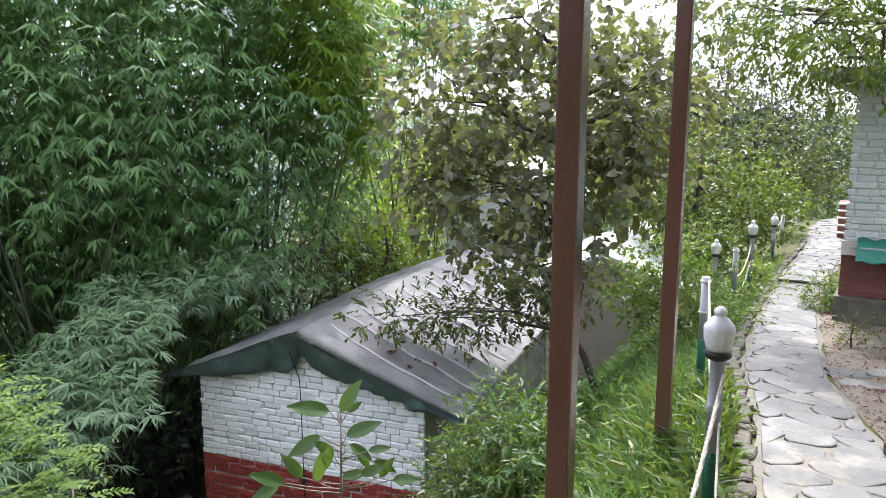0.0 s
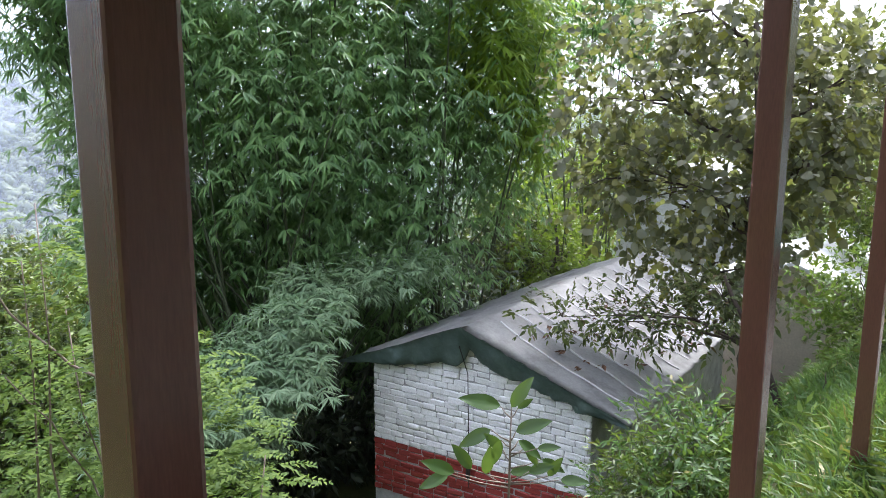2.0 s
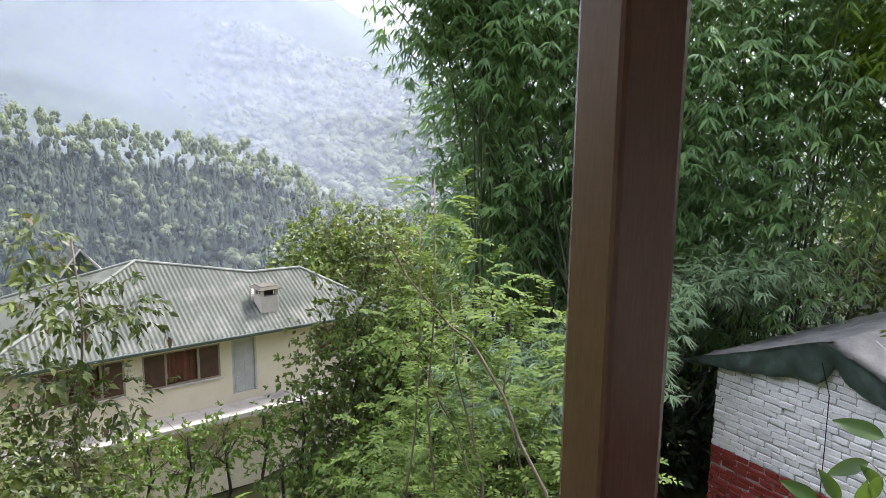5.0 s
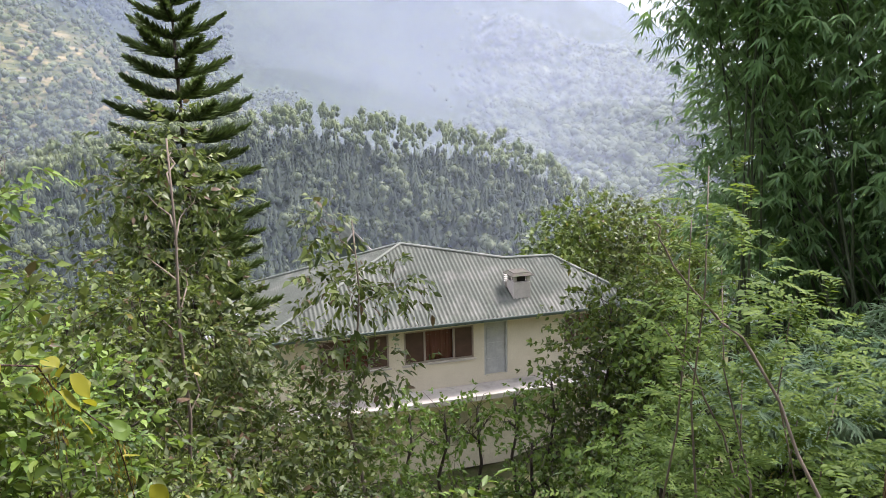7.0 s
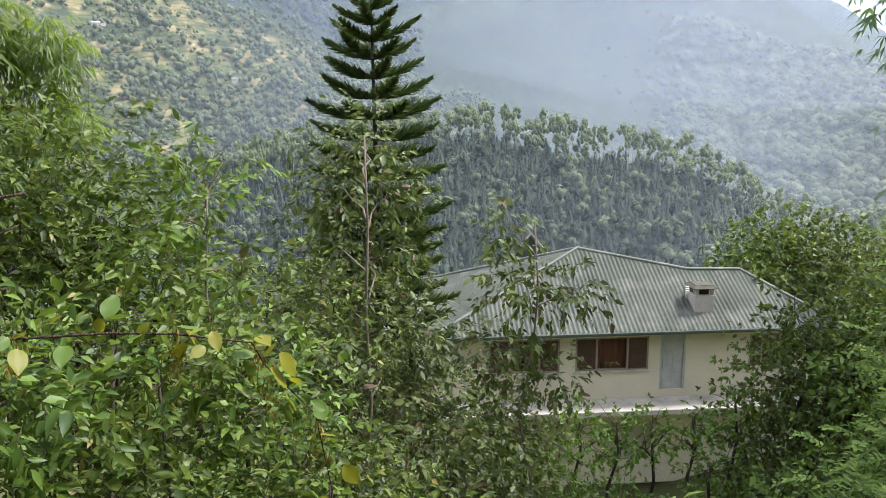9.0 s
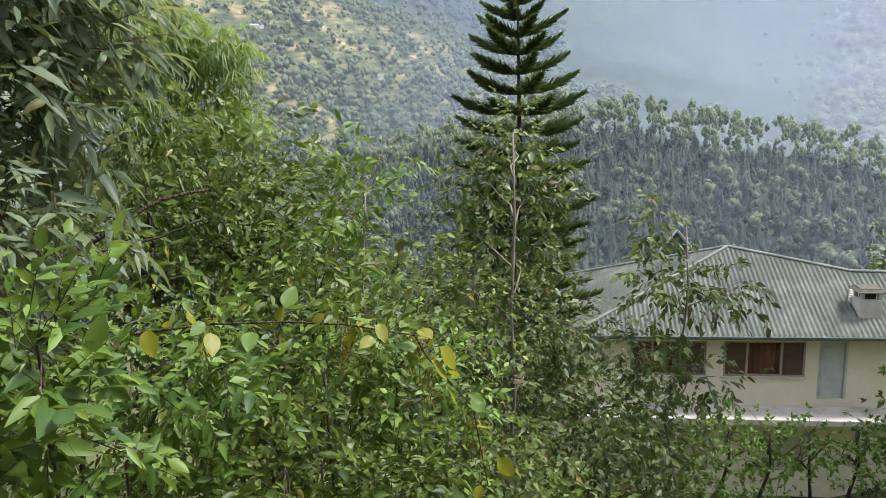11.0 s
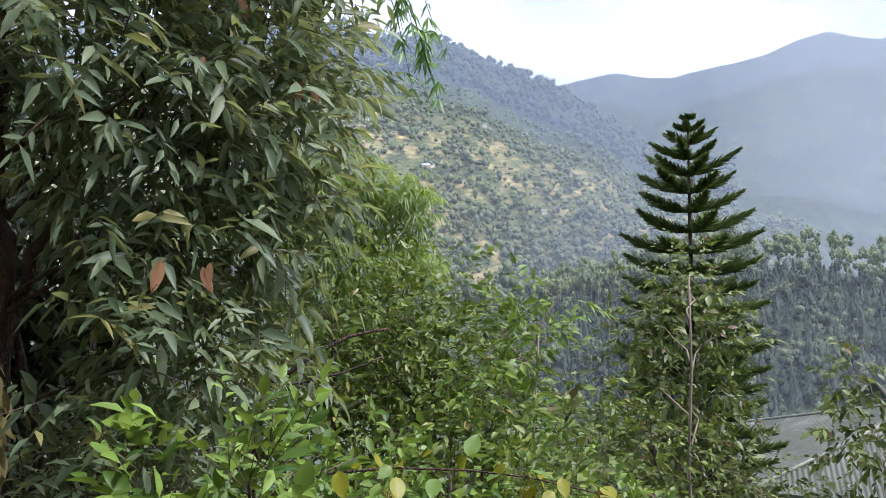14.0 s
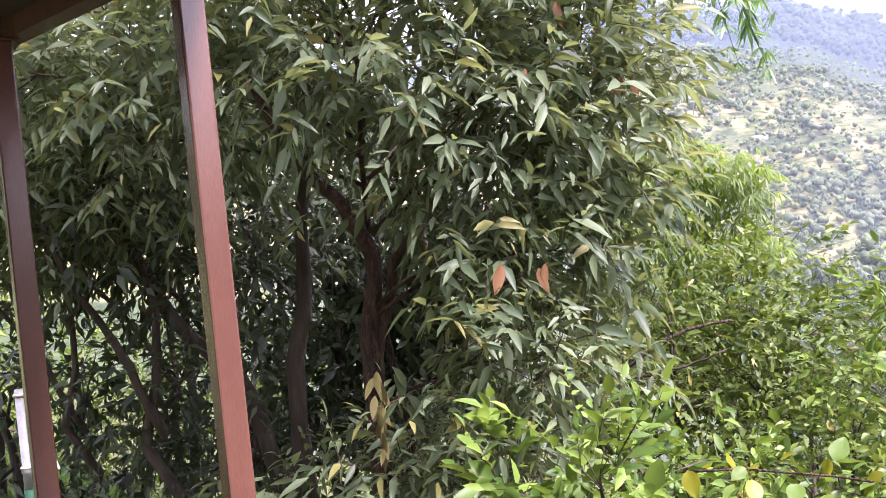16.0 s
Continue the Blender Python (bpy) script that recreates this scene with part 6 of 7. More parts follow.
# trees over and beyond the path
tree("path_tree", "leafy tree whose branches hang over the flagstone path", at(-6, 11.5, ground_z(*at(-6, 11.5, 0)[:2])), at(-3, 10.5, 4.2),
     B((-1.5, 8.2, 3.1, 0.9, 0.9, 0.55), (2.5, 8.8, 3.25, 0.8, 0.9, 0.5), (1, 9.6, 2.95, 0.7, 0.8, 0.35), (6.5, 10, 3.6, 1.0, 0.9, 0.6), (-3, 9, 4, 1.4, 1.2, 0.8)), L_SHRUB, M_BARK, rng, 8200, 0.085, 0.42, 6, 0.13, OVATE, 0.8, 0.35, shell=0.2)
# the L_SHADE trees put dark shadow behind the brighter crowns by colour
for a, d, z, s, mat, n in ((9, 17, 0.9, 1.7, L_SHRUB, 5000), (12, 21, 0.6, 1.9, L_OLIVE, 5000), (5.5, 26, 1.4, 2.3, L_OLIVE, 6000), (3.2, 33, 1.4, 2.6, L_SHADE, 5000), (4.4, 20.5, 0.7, 0.8, L_LIME, 1800), (0.6, 40, 1.2, 3.0, L_SHRUB, 5000), (7.5, 33, 3.4, 3.2, L_SHADE, 6000), (16, 26, 0.6, 2.4, L_OLIVE, 5000), (22, 30, 0.2, 2.6, L_SHRUB, 5000), (31, 27, -1.0, 2.6, L_LIME, 5000), (33.5, 19, 0.0, 1.5, L_LIME, 4000), (32.0, 16.5, -0.6, 1.3, L_LIME, 3600), (35.5, 17, -0.4, 1.3, L_OLIVE, 3600), (30, 22, 0.6, 1.8, L_LIME, 4000), (35, 30, -2.0, 2.8, L_OLIVE, 5000), (-1.5, 48, 3.2, 3.6, L_OLIVE, 5000), (20, 36, 2.2, 3.4, L_OLIVE, 5200), (26, 38, 1.6, 3.4, L_SHRUB, 5200), (14, 33, 2.6, 3.0, L_SHRUB, 5200), (32, 40, 0.6, 3.2, L_OLIVE, 5200), (10.5, 38, 3.6, 3.2, L_OLIVE, 5000), (7.6, 14.0, 0.05, 0.75, L_SHRUB, 2600), (10.5, 12.5, -0.2, 1.0, L_FRESH, 3000)):
    b = at(a, d, 0)
    g = ground_z(b[0], b[1])
    tree("hillside_tree", "leafy green tree on the slope beside the path", (b[0], b[1], g), (b[0], b[1], max(z + s * 0.4, g + 0.8)),
         [((b[0], b[1], z), (s * 0.8, s * 0.8, s * 0.75)), ((b[0] + s * 0.6, b[1], z - s * 0.35), (s * 0.55, s * 0.55, s * 0.5)), ((b[0] - s * 0.6, b[1] + 0.2, z - s * 0.2), (s * 0.6, s * 0.6, s * 0.6)), ((b[0], b[1] - s * 0.3, z - s * 0.75), (s * 0.7, s * 0.6, s * 0.6))],
         mat, M_BARK, rng, int(n * 1.9), 0.036 * s + 0.060, 0.46, 5, 0.05 * s + 0.02, DIAMOND, 0.9, 0.25, shell=0.3, group="hillside trees")

# dark lanceolate tree beyond the veranda's south end
b = at(152.6, 6.05, 0)
DARK_TREE = tree("lanceolate_tree", "large dark tree with long glossy drooping leaves and red-brown trunks", (b[0], b[1], ground_z(b[0], b[1]) - 0.1), at(151.5, 5.9, 4.0),
     B((136, 6.0, 3.7, 0.75, 0.75, 1.1), (139.5, 5.6, 3.3, 0.9, 0.8, 1.1), (144, 5.3, 3.3, 0.9, 0.8, 0.9), (153, 5.4, 3.75, 1.0, 0.9, 0.62), (162, 6.4, 3.7, 1.2, 1.0, 0.9), (142, 5.0, 1.65, 0.7, 0.6, 0.55), (147.5, 5.2, 1.0, 0.7, 0.6, 0.42), (155, 5.9, 0.7, 0.6, 0.6, 0.35), (139.5, 5.3, 2.3, 0.65, 0.6, 0.5), (143.2, 5.2, 2.3, 0.40, 0.4, 0.40), (137, 5.6, 2.95, 0.55, 0.55, 0.55), (145, 6.0, 0.6, 0.9, 0.7, 0.5), (170, 7.4, 3.5, 1.2, 1.0, 0.9), (140, 5.2, 4.6, 1.2, 1.0, 0.8), (152, 5.4, 5.0, 1.3, 1.1, 0.8), (136, 6.2, 4.8, 0.8, 0.8, 0.7), (160, 6.2, 4.6, 1.3, 1.1, 0.9), (170, 7.0, 4.5, 1.4, 1.2, 1.0), (178, 7.6, 3.9, 1.2, 1.1, 1.0)),
     L_DARK, M_BARK_RED, rng, 33000, 0.145, 0.29, 6, 0.045, LANCE_FINE, 0.72, 0.30, 0.24, shell=0.2, up=0.7)


def stem_in(parent, points, thick, bark):
    """A stem through (azimuth, distance, height) points, under a tree."""
    o_ = parent.matrix_basis.translation
    pts = [Vector(at(*p)) - o_ for p in points]
    fine = [pts[i].lerp(pts[i + 1], q / 3) + Vector((0.02 * math.sin(i * 3 + q), 0.02 * math.cos(i * 2 + q * 2), 0)) for i in range(len(pts) - 1) for q in range(3)] + [pts[-1]]
    part("stem", tube(fine, [thick * (1 - 0.6 * i / len(fine)) * (1 + 0.10 * math.sin(i * 2.3)) for i in range(len(fine))], 9), bark, parent, smooth=True)


stem_in(DARK_TREE, ((152.6, 6.0, 0.2), (152.6, 6.0, 1.8), (151.9, 6.0, 2.4), (153.5, 5.9, 2.75), (156.0, 5.8, 3.0), (159, 5.6, 3.6)), 0.08, M_BARK_RED)
stem_in(DARK_TREE, ((152.4, 6.0, 1.3), (151.9, 6.0, 1.8), (150.6, 5.9, 2.3), (147.9, 5.7, 2.62), (144, 5.5, 3.2)), 0.055, M_BARK_RED)
stem_in(DARK_TREE, ((140, 5.9, 1.05), (138, 5.8, 1.27), (134, 5.7, 1.50), (131, 5.7, 1.66), (128, 5.7, 1.70)), 0.020, M_BARK_RED)
stem_in(DARK_TREE, ((136.5, 5.75, 1.34), (133.5, 5.7, 1.36), (130.5, 5.65, 1.44), (128.6, 5.6, 1.52)), 0.012, M_BARK)
stem_in(DARK_TREE, ((157.7, 6.6, 0.2), (157.7, 6.6, 1.6), (156.6, 6.6, 2.2), (156.1, 6.5, 2.9), (155, 6.3, 3.8)), 0.085, M_BARK)
stem_in(DARK_TREE, ((158.5, 7.0, 0.2), (160.5, 7.0, 1.2), (162.0, 7.0, 1.55), (165.4, 7.1, 2.05), (167.8, 7.1, 2.7), (168.5, 7.1, 3.4)), 0.085, M_BARK)
leaf_parts(DARK_TREE, B((139.5, 5.5, 3.3, 0.8, 0.85, 1.15), (144, 5.2, 3.3, 0.95, 0.85, 0.95), (153, 5.3, 3.6, 1.0, 0.9, 0.8), (142, 4.9, 1.65, 0.75, 0.65, 0.6), (148.5, 5.1, 1.1, 0.8, 0.65, 0.5)), 300, 0.165, 0.040, L_DARK, 77)
# understorey shade is put into the dark leaf colour
for a, d, s in ((166.4, 7.0, 0.07), (171, 7.8, 0.05), (161, 8.0, 0.06), (154, 8.2, 0.06), (147, 8.0, 0.06), (175, 9.0, 0.05), (165, 9.4, 0.06), (157, 9.6, 0.06), (150, 9.6, 0.06)):
    b = at(a, d, 0)
    u = tree("understorey_tree", "slender dark-stemmed tree beside the veranda, leaves coloured dark for shade", (b[0], b[1], ground_z(b[0], b[1]) - 0.1), at(a + 0.6, d, 2.6), B((a - 3, d, 2.5, 0.8, 0.8, 0.6), (a + 4, d, 2.9, 0.9, 0.9, 0.7), (a - 1, d + 0.5, 1.5, 0.8, 0.8, 0.6), (a - 4, d, 0.8, 0.7, 0.7, 0.45), (a + 3, d, 0.4, 0.8, 0.8, 0.4)),
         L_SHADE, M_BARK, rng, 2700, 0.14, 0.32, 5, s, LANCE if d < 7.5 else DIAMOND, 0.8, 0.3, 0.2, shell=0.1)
    stem_in(u, ((a, d, 1.1), (a + 1.8, d, 1.7), (a + 4.4, d, 2.3), (a + 6, d, 2.9)), s * 0.6, M_BARK)

# dense added crowns that close the sky behind the lanceolate tree, shade in their leaf colour
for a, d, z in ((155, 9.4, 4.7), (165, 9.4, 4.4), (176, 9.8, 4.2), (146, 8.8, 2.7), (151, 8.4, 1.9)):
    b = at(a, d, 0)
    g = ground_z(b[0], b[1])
    tree("shade_backing_tree", "tall added tree behind the lanceolate tree, leaves coloured dark for shade", (b[0], b[1], g), at(a, d, z), B((a, d, z, 1.5, 1.3, 1.1), (a - 5, d, z - 0.9, 1.0, 1.0, 0.7), (a + 5, d + 0.3, z - 0.8, 1.0, 1.0, 0.7)), L_SHADE, M_BARK, rng, 3600, 0.20, 0.36, 5, 0.07, DIAMOND, 0.9, 0.3, shell=0.1, group="shade trees")

# lime bamboo and shrubs between
bamboo("lime_bamboo", "yellow-green feathery bamboo in sunlight beside the dark tree", at(127, 9.2, 0)[:2], 0.5, 5, 16, B((125.0, 8.6, 2.75, 0.35, 0.35, 0.30), (127.5, 8.7, 2.75, 0.5, 0.5, 0.45), (130.5, 8.8, 3.0, 0.6, 0.6, 0.4), (128.5, 8.7, 1.9, 0.75, 0.7, 0.5), (125.2, 8.6, 2.1, 0.40, 0.45, 0.4), (133, 8.8, 2.6, 0.9, 0.8, 0.6), (126.5, 8.6, 1.1, 0.65, 0.6, 0.5), (131, 8.6, 1.2, 0.8, 0.7, 0.6)), L_LIME, 13000, 0.18, 0.11, 6, 35, radius=0.012, hang=0.8)
for a, d, z, s, mat, n, size, w in ((126, 7.0, 1.75, 0.75, L_SHRUB, 3600, 0.085, 0.42), (131.5, 6.6, 1.65, 0.8, L_SHRUB, 3600, 0.085, 0.42), (124, 7.2, 1.20, 0.70, L_SHRUB, 3200, 0.085, 0.42), (120.8, 6.3, 0.80, 0.50, L_FRESH, 2400, 0.085, 0.36), (137, 6.6, 1.0, 0.8, L_OLIVE, 3000, 0.08, 0.45), (113, 7.4, 0.45, 0.75, L_SHRUB, 3200, 0.08, 0.42), (108, 8.2, 0.2, 0.9, L_OLIVE, 3200, 0.08, 0.45), (124, 5.4, 0.85, 0.7, L_SHRUB, 2400, 0.08, 0.42), (116, 5.2, 0.5, 0.7, L_OLIVE, 2400, 0.08, 0.44)):
    b = at(a, d, 0)
    g = ground_z(b[0], b[1])
    tree("bush", "dense green bush on the slope below the veranda", (b[0], b[1], g), (b[0], b[1], z), [((b[0], b[1], z), (s, s, s * 0.85)), ((b[0] + 0.4 * s, b[1] - 0.5 * s, z - 0.6 * s), (s * 0.9, s * 0.9, s * 0.7)), ((b[0] - 0.5 * s, b[1] + 0.5 * s, z - 0.5 * s), (s * 0.9, s * 0.9, s * 0.8)), ((b[0], b[1], (z + g) / 2), (s, s, abs(z - g) * 0.4))],
         mat, M_BARK, rng, int(n * 1.2), size, w + 0.06, 6, 0.035, LANCE if d > 6.3 else OVATE, 0.85, 0.2, shell=0.25, category="bush", group="slope bushes")
# near leafy sprigs: broad bright leaves at the south, small-leaved growth towards the house
for a, d, z, s, n in ((141.5, 2.75, 1.63, 0.26, 150), (146, 2.9, 1.45, 0.3, 150), (135, 3.9, 1.15, 0.42, 260), (129, 4.1, 1.05, 0.42, 280), (122, 4.2, 0.95, 0.44, 300), (115, 4.3, 0.68, 0.42, 520), (110.5, 4.4, 0.12, 0.36, 400), (126, 3.6, 0.65, 0.35, 180), (118, 3.6, 0.45, 0.35, 180), (92, 3.4, 0.30, 0.18, 40)):
    b = at(a, d, 0)
    g = ground_z(b[0], b[1])
    broad = a > 116 or a < 100
    tree("broad_leaved_shrub" if broad else "small_leaved_shrub", "fresh broad-leaved shrub reaching up to the veranda edge" if broad else "small-leaved green shrub on the slope below the veranda", (b[0], b[1], g), (b[0], b[1], z), [((b[0], b[1], z), (s, s, s * 0.6)), ((b[0], b[1], z - s), (s * 0.9, s * 0.9, s * 0.6))],
         L_FRESH if s < 0.31 or int(a) % 2 else L_SHRUB, M_BARK, rng, int(n * 3.2), (0.095 if s < 0.31 else 0.080) if broad else 0.06, 0.42 if broad else 0.5, 7, 0.014, LANCE_FINE if broad else OVATE, 0.8, 0.05, 0.18, shell=0.2, category="shrub", group="shrubs below the veranda")

shoot = tree("leaning_shoot", "leaning leafy shoot standing clear above the bushes", at(123.5, 5.9, ground_z(*at(123.5, 5.9, 0)[:2])), at(117.0, 6.1, 1.62),
     B((115.9, 6.2, 1.85, 0.20, 0.2, 0.13), (117.2, 6.1, 1.66, 0.30, 0.25, 0.20), (118.8, 6.1, 1.45, 0.34, 0.3, 0.22), (116.4, 6.1, 1.40, 0.24, 0.22, 0.14), (120.6, 6.0, 1.15, 0.34, 0.3, 0.25)), L_FRESH, M_BARK_PALE, rng, 560, 0.115, 0.34, 7, 0.020, LANCE_FINE, 0.8, 0.15, shell=0.1, category="shrub")

# slim trees before the house
tree("slim_tree", "slim pale-stemmed tree with small drooping leaves", at(106.1, 7.7, ground_z(*at(106.1, 7.7, 0)[:2])), at(105.5, 7.9, 1.9),
     B((105.4, 8.7, 1.75, 0.50, 0.45, 0.42), (107.6, 8.7, 1.35, 0.55, 0.5, 0.42), (103.4, 8.7, 1.2, 0.40, 0.4, 0.45), (108.6, 8.8, 0.75, 0.45, 0.4, 0.3), (104.0, 8.8, 0.5, 0.50, 0.4, 0.45), (107.8, 8.9, 0.1, 0.55, 0.5, 0.4), (103.3, 9.0, -0.5, 0.7, 0.6, 0.5), (108.4, 9.0, -0.7, 0.9, 0.6, 0.6), (103.4, 9.0, -1.4, 1.0, 0.6, 0.7), (99, 8.6, -1.6, 1.0, 0.9, 0.8), (108, 9.0, -1.8, 0.9, 0.6, 0.6)), L_SLIM, M_BARK_PALE, rng, 9500, 0.092, 0.48, 5, 0.027, OVATE, 0.8, 0.35, shell=0.2, wobble=0.012)
tree("slim_tree", "young tree with sparse dark leaves before the house", at(92.4, 9.2, ground_z(*at(92.4, 9.2, 0)[:2])), at(92.8, 9.2, 0.8),
     B((95.0, 9.2, 0.75, 0.25, 0.25, 0.5), (93.4, 9.2, 0.0, 0.7, 0.6, 0.45), (89.4, 9.2, 0.0, 0.40, 0.4, 0.4), (95.5, 9.2, -0.7, 0.5, 0.5, 0.4), (92, 9.2, -1.1, 0.6, 0.6, 0.35)), L_SLIM, M_BARK_PALE, rng, 1600, 0.110, 0.50, 5, 0.026, OVATE, 0.8, 0.4, shell=0.1)
for a, d, z, s, mat, n in ((73, 12.5, -1.2, 1.0, L_SHRUB, 4200), (71, 13, -2.6, 1.3, L_OLIVE, 4200), (74.5, 33, -3.6, 1.9, L_SHRUB, 4200), (71, 34, -4.0, 2.2, L_OLIVE, 4200), (66, 30, -3.6, 2.4, L_SHRUB, 4200), (79, 11.0, -3.0, 0.8, L_FRESH, 1500), (86, 10.5, -3.7, 0.7, L_FRESH, 1100), (92, 10.6, -3.5, 0.8, L_FRESH, 1400), (97, 10, -2.7, 0.9, L_SHRUB, 3000), (113, 10, -0.7, 1.3, L_SHRUB, 3800), (119, 11, -0.2, 1.4, L_OLIVE, 3800), (102, 14.5, -3.2, 1.4, L_OLIVE, 3800), (109, 15, -1.9, 1.6, L_SHRUB, 3800), (62, 9.5, -1.6, 1.2, L_SHRUB, 3400), (67, 10, -1.2, 1.1, L_FRESH, 3400), (100, 6.2, -1.6, 1.0, L_OLIVE, 3000), (93, 6.6, -2.6, 0.8, L_SHRUB, 2200), (86, 6.2, -2.6, 0.8, L_FRESH, 2200), (80, 6.0, -2.2, 0.8, L_SHRUB, 2400), (111, 5.6, -0.8, 0.8, L_SHRUB, 3000), (130, 13, 0.2, 1.6, L_SHRUB, 3600), (124, 14, 0.6, 1.4, L_OLIVE, 3600), (88.5, 12.4, -3.1, 0.6, L_FRESH, 1500), (85.8, 12, -3.0, 0.5, L_FRESH, 480), (83.2, 12, -2.85, 0.45, L_FRESH, 480), (80.2, 12, -2.65, 0.45, L_FRESH, 480), (77.4, 12, -2.4, 0.55, L_FRESH, 700), (73.0, 8.4, -1.9, 0.6, L_FRESH, 1700), (69.5, 7.6, -1.5, 0.6, L_FRESH, 1700), (95.6, 11.2, -2.4, 0.8, L_OLIVE, 2600), (72.2, 13, -2.0, 1.25, L_OLIVE, 5200), (70, 12.6, -1.6, 0.9, L_SHRUB, 3600), (75.9, 39, -5.4, 2.4, L_ARAU, 4600), (72.0, 40, -6.0, 2.9, L_SHRUB, 4600), (68, 41, -6.0, 3.2, L_OLIVE, 4600)):
    b = at(a, d, 0)
    g = ground_z(b[0], b[1])
    tree("bush", "dense leafy bush on the hillside around the house", (b[0], b[1], g), (b[0], b[1], max(z, g + 0.5)), [((b[0], b[1], z), (s, s, s * 0.8)), ((b[0] + 0.5 * s, b[1] - 0.5 * s, z - 0.7 * s), (s * 0.9, s * 0.9, s * 0.8)), ((b[0] - 0.5 * s, b[1] + 0.6 * s, z - 0.6 * s), (s * 0.9, s * 0.9, s * 0.8)), ((b[0], b[1], (z + g) / 2), (s, s, max(0.4, abs(z - g) * 0.4)))],
         mat, M_BARK, rng, int(n * (1.5 if d < 12 else 1.45 if d < 25 else 1.7)), (0.066 + 0.0026 * d if d < 25 else 0.100 + 0.0044 * d), 0.50, 6, 0.05, LANCE if d < 8 else DIAMOND, 0.85, 0.25, shell=0.25, category="bush", group="hillside bushes")

# filler growth whose dark leaf colour stands for shade under the bamboo
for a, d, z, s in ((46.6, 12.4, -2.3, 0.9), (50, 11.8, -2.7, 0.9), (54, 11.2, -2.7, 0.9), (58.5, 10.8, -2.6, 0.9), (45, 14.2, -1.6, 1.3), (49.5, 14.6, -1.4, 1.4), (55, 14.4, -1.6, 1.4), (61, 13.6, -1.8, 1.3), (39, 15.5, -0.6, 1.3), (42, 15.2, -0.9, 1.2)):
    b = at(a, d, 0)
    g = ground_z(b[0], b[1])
    tree("shade_fill_bush", "low growth at the foot of the bamboo, coloured dark for shade", (b[0], b[1], g), (b[0], b[1], max(z, g + 0.5)), [((b[0], b[1], z), (s, s, s * 0.8)), ((b[0], b[1], (z + g) / 2), (s, s, max(0.4, abs(z - g) * 0.5)))],
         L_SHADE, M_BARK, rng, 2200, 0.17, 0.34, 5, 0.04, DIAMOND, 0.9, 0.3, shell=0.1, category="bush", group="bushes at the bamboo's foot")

# bright sunlit growth seen under the dark tree
for a, d, z, s in ((150, 13, 0.6, 1.6), (158, 14, 0.8, 1.8), (166, 15, 1.0, 2.0), (174, 15, 1.4, 2.0), (180, 17, 1.6, 2.0), (142, 12, 0.4, 1.4)):
    b = at(a, d, 0)
    g = ground_z(b[0], b[1])
    tree("sunlit_bush", "bright yellow-green bush behind the dark tree", (b[0], b[1], g), (b[0], b[1], max(z, g + 0.5)), [((b[0], b[1], z), (s, s, s * 0.7)), ((b[0] + s, b[1], z - 0.6 * s), (s * 0.8, s * 0.8, s * 0.7)), ((b[0] - 0.6 * s, b[1], z - 0.7 * s), (s * 0.9, s * 0.9, s * 0.8))],
         L_SHRUB if int(a) % 4 else L_LIME, M_BARK, rng, 4200, 0.14, 0.42, 5, 0.05, DIAMOND, 0.9, 0.2, shell=0.3, category="bush", group="sunlit bushes")


# pinnate-leaved sapling close to the veranda
def pinnate_tree(base, tip, blobs, n, seed):
    rng_, r = np.random.default_rng(seed), random.Random(seed)
    t = thing("pinnate_sapling", "tall sapling with feathery pinnate leaves and thin brown stems", "tree", Matrix.Translation(base))
    base_v = Vector(base)
    for c, rr in blobs:
        pts = bent(base_v + Vector((r.uniform(-0.6, 0.6), r.uniform(-0.6, 0.6), 0)), Vector(c) + Vector((0, 0, rr[2] * 0.6)), r, 0.1, 0.15, 7)
        part("stem", tube([p - base_v for p in pts], [0.013 - 0.0014 * i for i in range(8)], 6), M_BARK_PALE, t, smooth=True)
    P, O = in_blobs(rng_, blobs, n, 0.2)
    O[:, 2] = np.abs(O[:, 2]) * 0.6 + 0.1
    O = unit(O + rng_.normal(size=O.shape) * 0.5)
    Ln = rng_.uniform(0.18, 0.34, n)
    p, d, nn, l = fronds(rng_, P - np.array(base), O, Ln, 9, 0.058)
    leaves("foliage", p, d, nn, l, l * 0.42, L_PINNATE, OVATE, 0.1, t)
    return t


L_PINNATE = leaf_material("pinnate_leaflet", (0.038, 0.080, 0.014), (0.125, 0.185, 0.034), (0.30, 0.42, 0.04), 0.65, 0.34, spec=0.22)
g = at(68, 4.0, 0)
PINNATE = pinnate_tree((g[0], g[1], ground_z(g[0], g[1])), None, B((69.3, 4.1, 1.72, 0.20, 0.20, 0.26), (70.4, 4.0, 1.50, 0.12, 0.12, 0.20), (68, 4.2, 1.15, 0.35, 0.35, 0.32), (63, 4.4, 0.95, 0.40, 0.4, 0.30), (59.5, 4.5, 0.5, 0.3, 0.3, 0.35), (66, 4.4, 0.45, 0.6, 0.55, 0.45), (62, 4.5, 0.1, 0.75, 0.6, 0.55), (67.5, 4.8, -0.35, 0.55, 0.6, 0.5), (64, 4.4, -0.7, 0.8, 0.7, 0.55), (57.5, 4.3, -0.1, 0.3, 0.3, 0.4), (59, 4.2, -0.9, 0.5, 0.5, 0.5)), 800, 51)
stem_in(PINNATE, ((57, 3.6, -0.9), (60.5, 3.71, 0.31), (65.7, 3.93, 0.97), (69.2, 4.05, 1.16), (71.9, 4.17, 1.44), (73.0, 4.17, 1.60)), 0.010, M_BARK_PALE)
stem_in(PINNATE, ((62, 3.9, -1.2), (65, 4.1, 0.0), (68.5, 4.2, 0.6), (72, 4.3, 1.0)), 0.008, M_BARK_PALE)
g = at(53, 4.0, 0)
